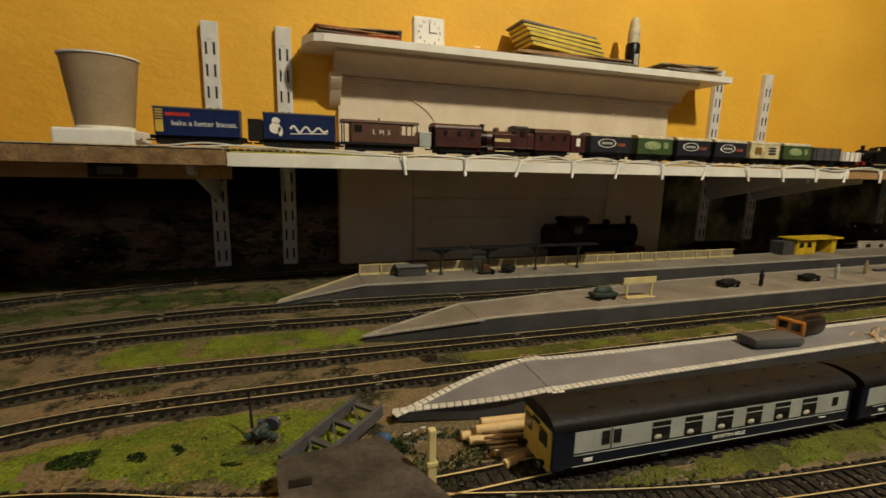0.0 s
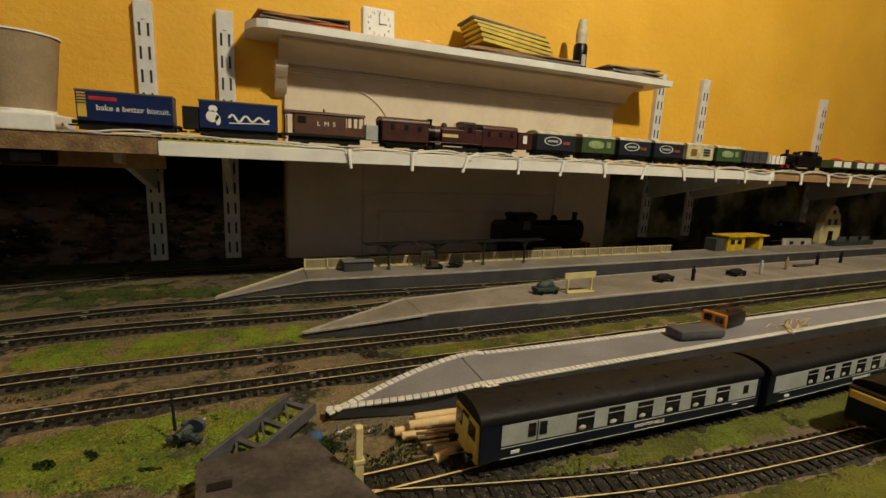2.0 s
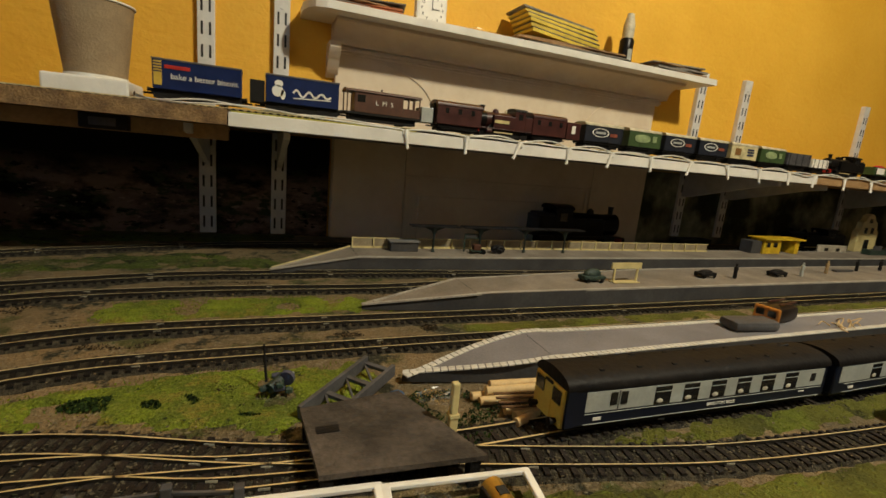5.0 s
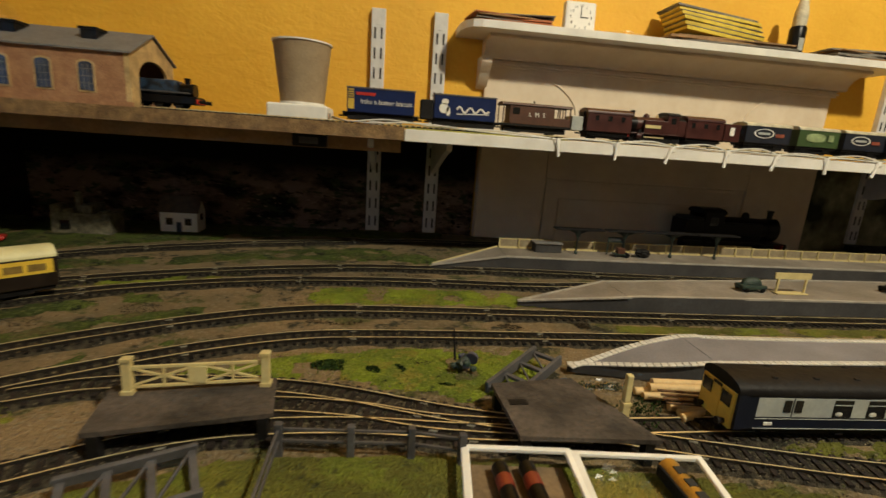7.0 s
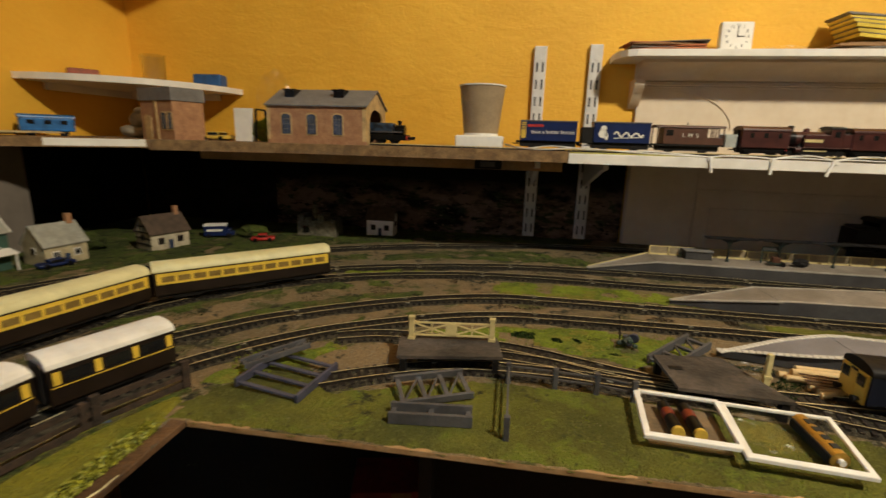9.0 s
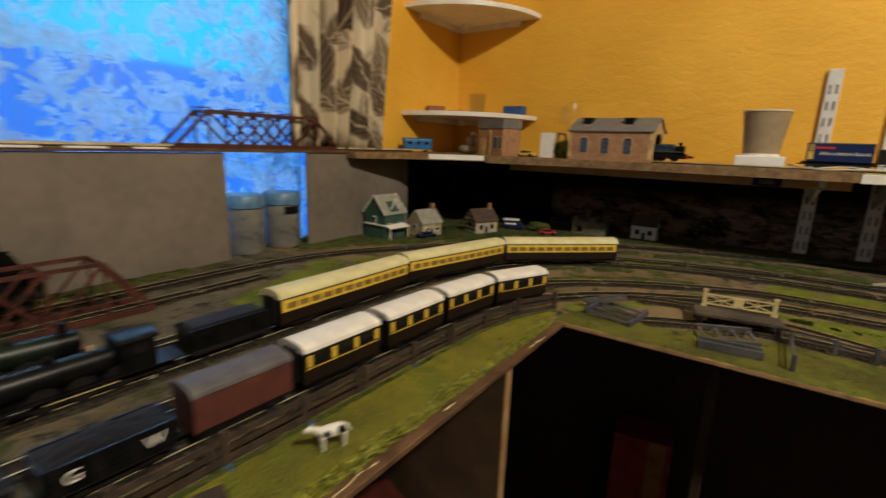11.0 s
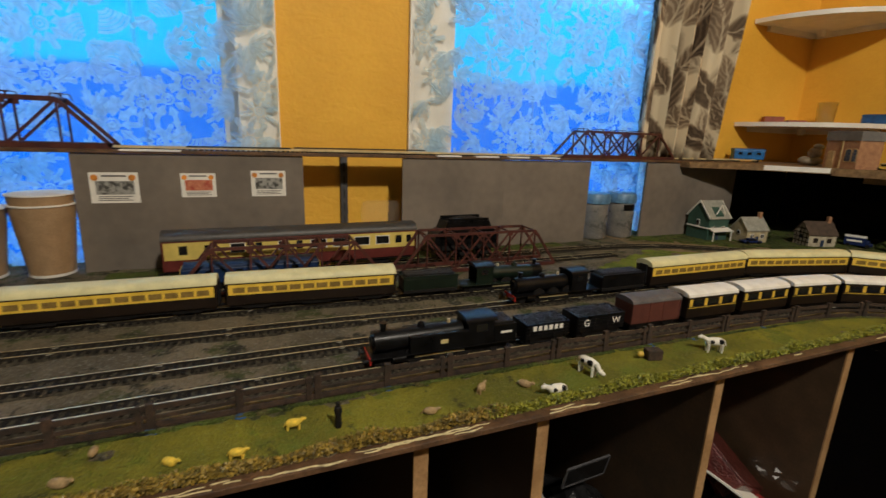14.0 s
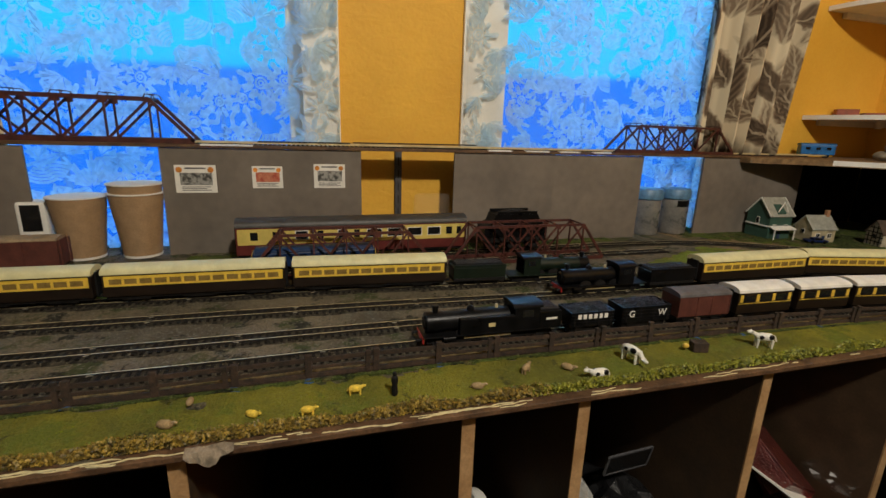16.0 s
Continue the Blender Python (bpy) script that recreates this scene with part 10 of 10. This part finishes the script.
part("bonnet", box(0.0235, -0.0090, 0.0035, 0.0300, 0.0090, 0.0110, 0.0015), LORRYBLUE, dv)
part("windscreen", box(0.0232, -0.0085, 0.0115, 0.0240, 0.0085, 0.0160), GLASSDARK, dv)
for sy in (-1, 1):
    part("sign_panel", box(-0.022, sy * 0.0116 - 0.0003, 0.013, 0.008, sy * 0.0116 + 0.0003, 0.0175), LETTERWHITE, dv, "white lettering bar")
    for x in (-0.018, 0.020):
        part("wheel", tube(bmesh.new(), (x, sy * 0.0085, 0.0042), (x, sy * 0.0120, 0.0042), 0.0042, seg=14), UNDER, dv, smooth=True)
car("red toy car on the model lawn", -0.676, 0.663, 0.0015, 0.45, RED, 0.045, 0.015)
car("dark blue toy car parked by the cream cottage", -0.880, 0.411, 0.0015, 1.25, LORRYBLUE, 0.050, 0.014)
crumple("bush", "dark green lichen bush by the houses", "model bush", (-0.718, 0.697, 0.012), (0.030, 0.02, 0.014), GRASSDARK, 90)
crumple("bush", "dark green lichen bush behind the cottage", "model bush", (-0.930, 0.514, 0.014), (0.030, 0.03, 0.016), GRASSDARK, 95)

# dormer, barge boards and a white trim on the green house
gh = next(o_ for o_ in scene.objects if o_.name == "model_house")
for s_ in (-1, 1):
    for e_ in (-1, 1):
        part("barge_board", bar(bmesh.new(), (e_ * 0.0362, s_ * 0.038, 0.0565), (e_ * 0.0362, 0, 0.0995), 0.0012, 0.0030), PAPERWHITE, gh, "white barge board")
part("dormer", section([(-0.034, 0.060), (-0.012, 0.060), (-0.012, 0.086), (-0.034, 0.066)], -0.012, 0.012), GREENWALL, gh)
dm_ = bmesh.new()
bar(dm_, (-0.014, -0.035, 0.068), (0.0, -0.035, 0.092), 0.0016, 0.0020)
bar(dm_, (0.014, -0.035, 0.068), (0.0, -0.035, 0.092), 0.0016, 0.0020)
part("dormer_gable", dm_, PAPERWHITE, gh, "white dormer gable")
for x_ in (-0.0365,):
    part("porch_band", box(x_, -0.034, 0.030, x_ + 0.003, 0.034, 0.033), PAPERWHITE, gh)


# loose scatter: lichen, dropped foliage and grit on the board
def scatter(label, material, spots, count, size, flat=0.5):
    bm = bmesh.new()
    for _ in range(count):
        cx_, cy_, rx, ry = spots[random.randrange(len(spots))]
        a, r = random.uniform(0, math.tau), math.sqrt(random.random())
        c = Vector((cx_ + rx * r * math.cos(a), cy_ + ry * r * math.sin(a), 0))
        if noise.noise((c.x * 40, c.y * 40, 9)) < -0.12:
            continue
        k = size * random.uniform(0.4, 1.2)
        c.z = random.uniform(0, k * flat * 2)
        u = Vector([random.gauss(0, 1) for _ in range(3)]).normalized()
        w_ = u.orthogonal().normalized()
        e_ = u.cross(w_)
        bm.faces.new([bm.verts.new(c + p) for p in (w_ * k, e_ * k * 0.7, -w_ * k, -e_ * k * 0.7)])
    return solid("scatter", bm, material, label, "scatter", "stuff")


SCRUB = mat("dark_green_scrub", (0.030, 0.055, 0.012), (0.010, 0.018, 0.006), rough=0.95, var=0.3, scale=120, bump=0.2, spec=0.1)
LITTER = mat("dark_brown_litter", (0.062, 0.045, 0.027), (0.026, 0.020, 0.013), rough=0.95, var=0.3, scale=120, bump=0.2, spec=0.1)
GRIT = mat("pale_grit", (0.42, 0.36, 0.25), (0.24, 0.19, 0.12), rough=0.9, var=0.3, scale=300, bump=0.2)
LIME = mat("lime_scatter", (0.26, 0.31, 0.015), (0.12, 0.15, 0.010), rough=0.95, var=0.3, scale=150, bump=0.2, spec=0.1)
scatter("dark green lichen scrub round the logs and crossing", SCRUB, [(0.068, 0.237, 0.03, 0.025), (0.053, 0.268, 0.03, 0.012), (-0.114, 0.300, 0.016, 0.008), (-0.154, 0.307, 0.02, 0.008), (-0.064, 0.282, 0.012, 0.008), (0.027, 0.263, 0.012, 0.012)], 6000, 0.0013, 0.9)
scatter("brown leaf litter on the earth between the tracks", LITTER, [(-0.164, 0.399, 0.03, 0.008), (0.018, 0.394, 0.02, 0.006), (-0.205, 0.439, 0.03, 0.010), (-0.245, 0.491, 0.03, 0.012), (-0.103, 0.565, 0.05, 0.008), (0.099, 0.400, 0.012, 0.008), (-0.367, 0.422, 0.03, 0.02), (-0.084, 0.315, 0.012, 0.008), (-0.509, 0.219, 0.03, 0.03), (-0.428, 0.372, 0.03, 0.03)], 4200, 0.0009, 0.3)
scatter("grit and pale flecks spread over the board", GRIT, [(-0.104, 0.345, 0.35, 0.22), (-0.205, 0.214, 0.25, 0.09), (-0.610, 0.118, 0.25, 0.35), (-0.695, -0.596, 0.22, 0.7), (0.302, 0.172, 0.3, 0.04)], 6000, 0.0006, 0.6)
scatter("lime green flock clumps in the grass", LIME, [(-0.104, 0.315, 0.12, 0.022), (-0.063, 0.483, 0.12, 0.020), (-0.407, 0.187, 0.03, 0.04), (-0.470, -0.089, 0.018, 0.2), (-0.459, -0.595, 0.018, 0.5)], 4200, 0.0010, 0.5)
scatter("green moss along the sleepers of the window tracks", SCRUB, [(-0.620, -0.394, 0.02, 0.6), (-0.704, -0.292, 0.014, 0.5), (-0.805, -0.895, 0.04, 0.5), (-0.805, 0.018, 0.04, 0.2), (-0.560, 0.220, 0.03, 0.1)], 6000, 0.0011, 0.4)

# loose ballast lying over the sleepers
def ballast_grains(keys, material, per_m, y_max, y_min, spread, label):
    bm = bmesh.new()
    for key in keys:
        ln_ = LINES[key]
        for _ in range(int(per_m * ln_.length)):
            q, d_ = ln_.at(random.uniform(0, ln_.length))
            if not y_min < q.y < y_max or q.x > 0.6 or noise.noise((q.x * 9, q.y * 9, 4)) < -0.15:
                continue
            c = q + Vector((-d_.y, d_.x, 0)) * random.gauss(0, spread)
            c.z = random.uniform(0.0008, 0.0024)
            k = random.uniform(0.0005, 0.0015)
            a = random.uniform(0, math.tau)
            u, w_ = Vector((math.cos(a), math.sin(a), random.uniform(-0.4, 0.4))) * k, Vector((-math.sin(a), math.cos(a), random.uniform(-0.4, 0.4))) * k * 0.7
            bm.faces.new([bm.verts.new(c + p) for p in (u, w_, -u, -w_)])
    return solid("loose_ballast", bm, material, label, "ballast", "stuff")


ballast_grains(("T1", "T2", "T3", "T4", "T5", "S"), GREYEARTH, 2000, 0.12, -1.6, 0.012, "loose grey ballast spilled over the window tracks")
ballast_grains(("T1", "T2", "T3", "T4", "T5"), EARTH, 1100, 0.9, 0.12, 0.011, "loose brown ballast spilled over the curving tracks")
ballast_grains(("A", "B", "C", "T6"), GREYEARTH, 2600, 0.9, 0.0, 0.012, "loose grey ballast spilled over the front sidings")
scatter("dark trodden patches and dead leaves in the meadow", LITTER, [(-0.472, -0.140, 0.012, 0.03), (-0.461, -0.394, 0.012, 0.02), (-0.467, -0.655, 0.010, 0.05), (-0.441, -0.939, 0.014, 0.05), (-0.476, -0.007, 0.012, 0.03), (0.119, 0.146, 0.05, 0.012), (-0.124, 0.152, 0.03, 0.02), (-0.305, 0.129, 0.03, 0.008)], 1500, 0.0008, 0.3)
scatter("pale dry tufts in the meadow and front mat", LIME, [(-0.466, -0.293, 0.022, 0.5), (-0.448, -0.891, 0.022, 0.4), (-0.205, 0.153, 0.2, 0.03)], 3000, 0.0007, 0.8)

# individual sleepers of the nearest tracks
for t, m, me in near_sleepers:
    ob = new("sleeper", me)
    ob.parent, ob.matrix_basis = t, m
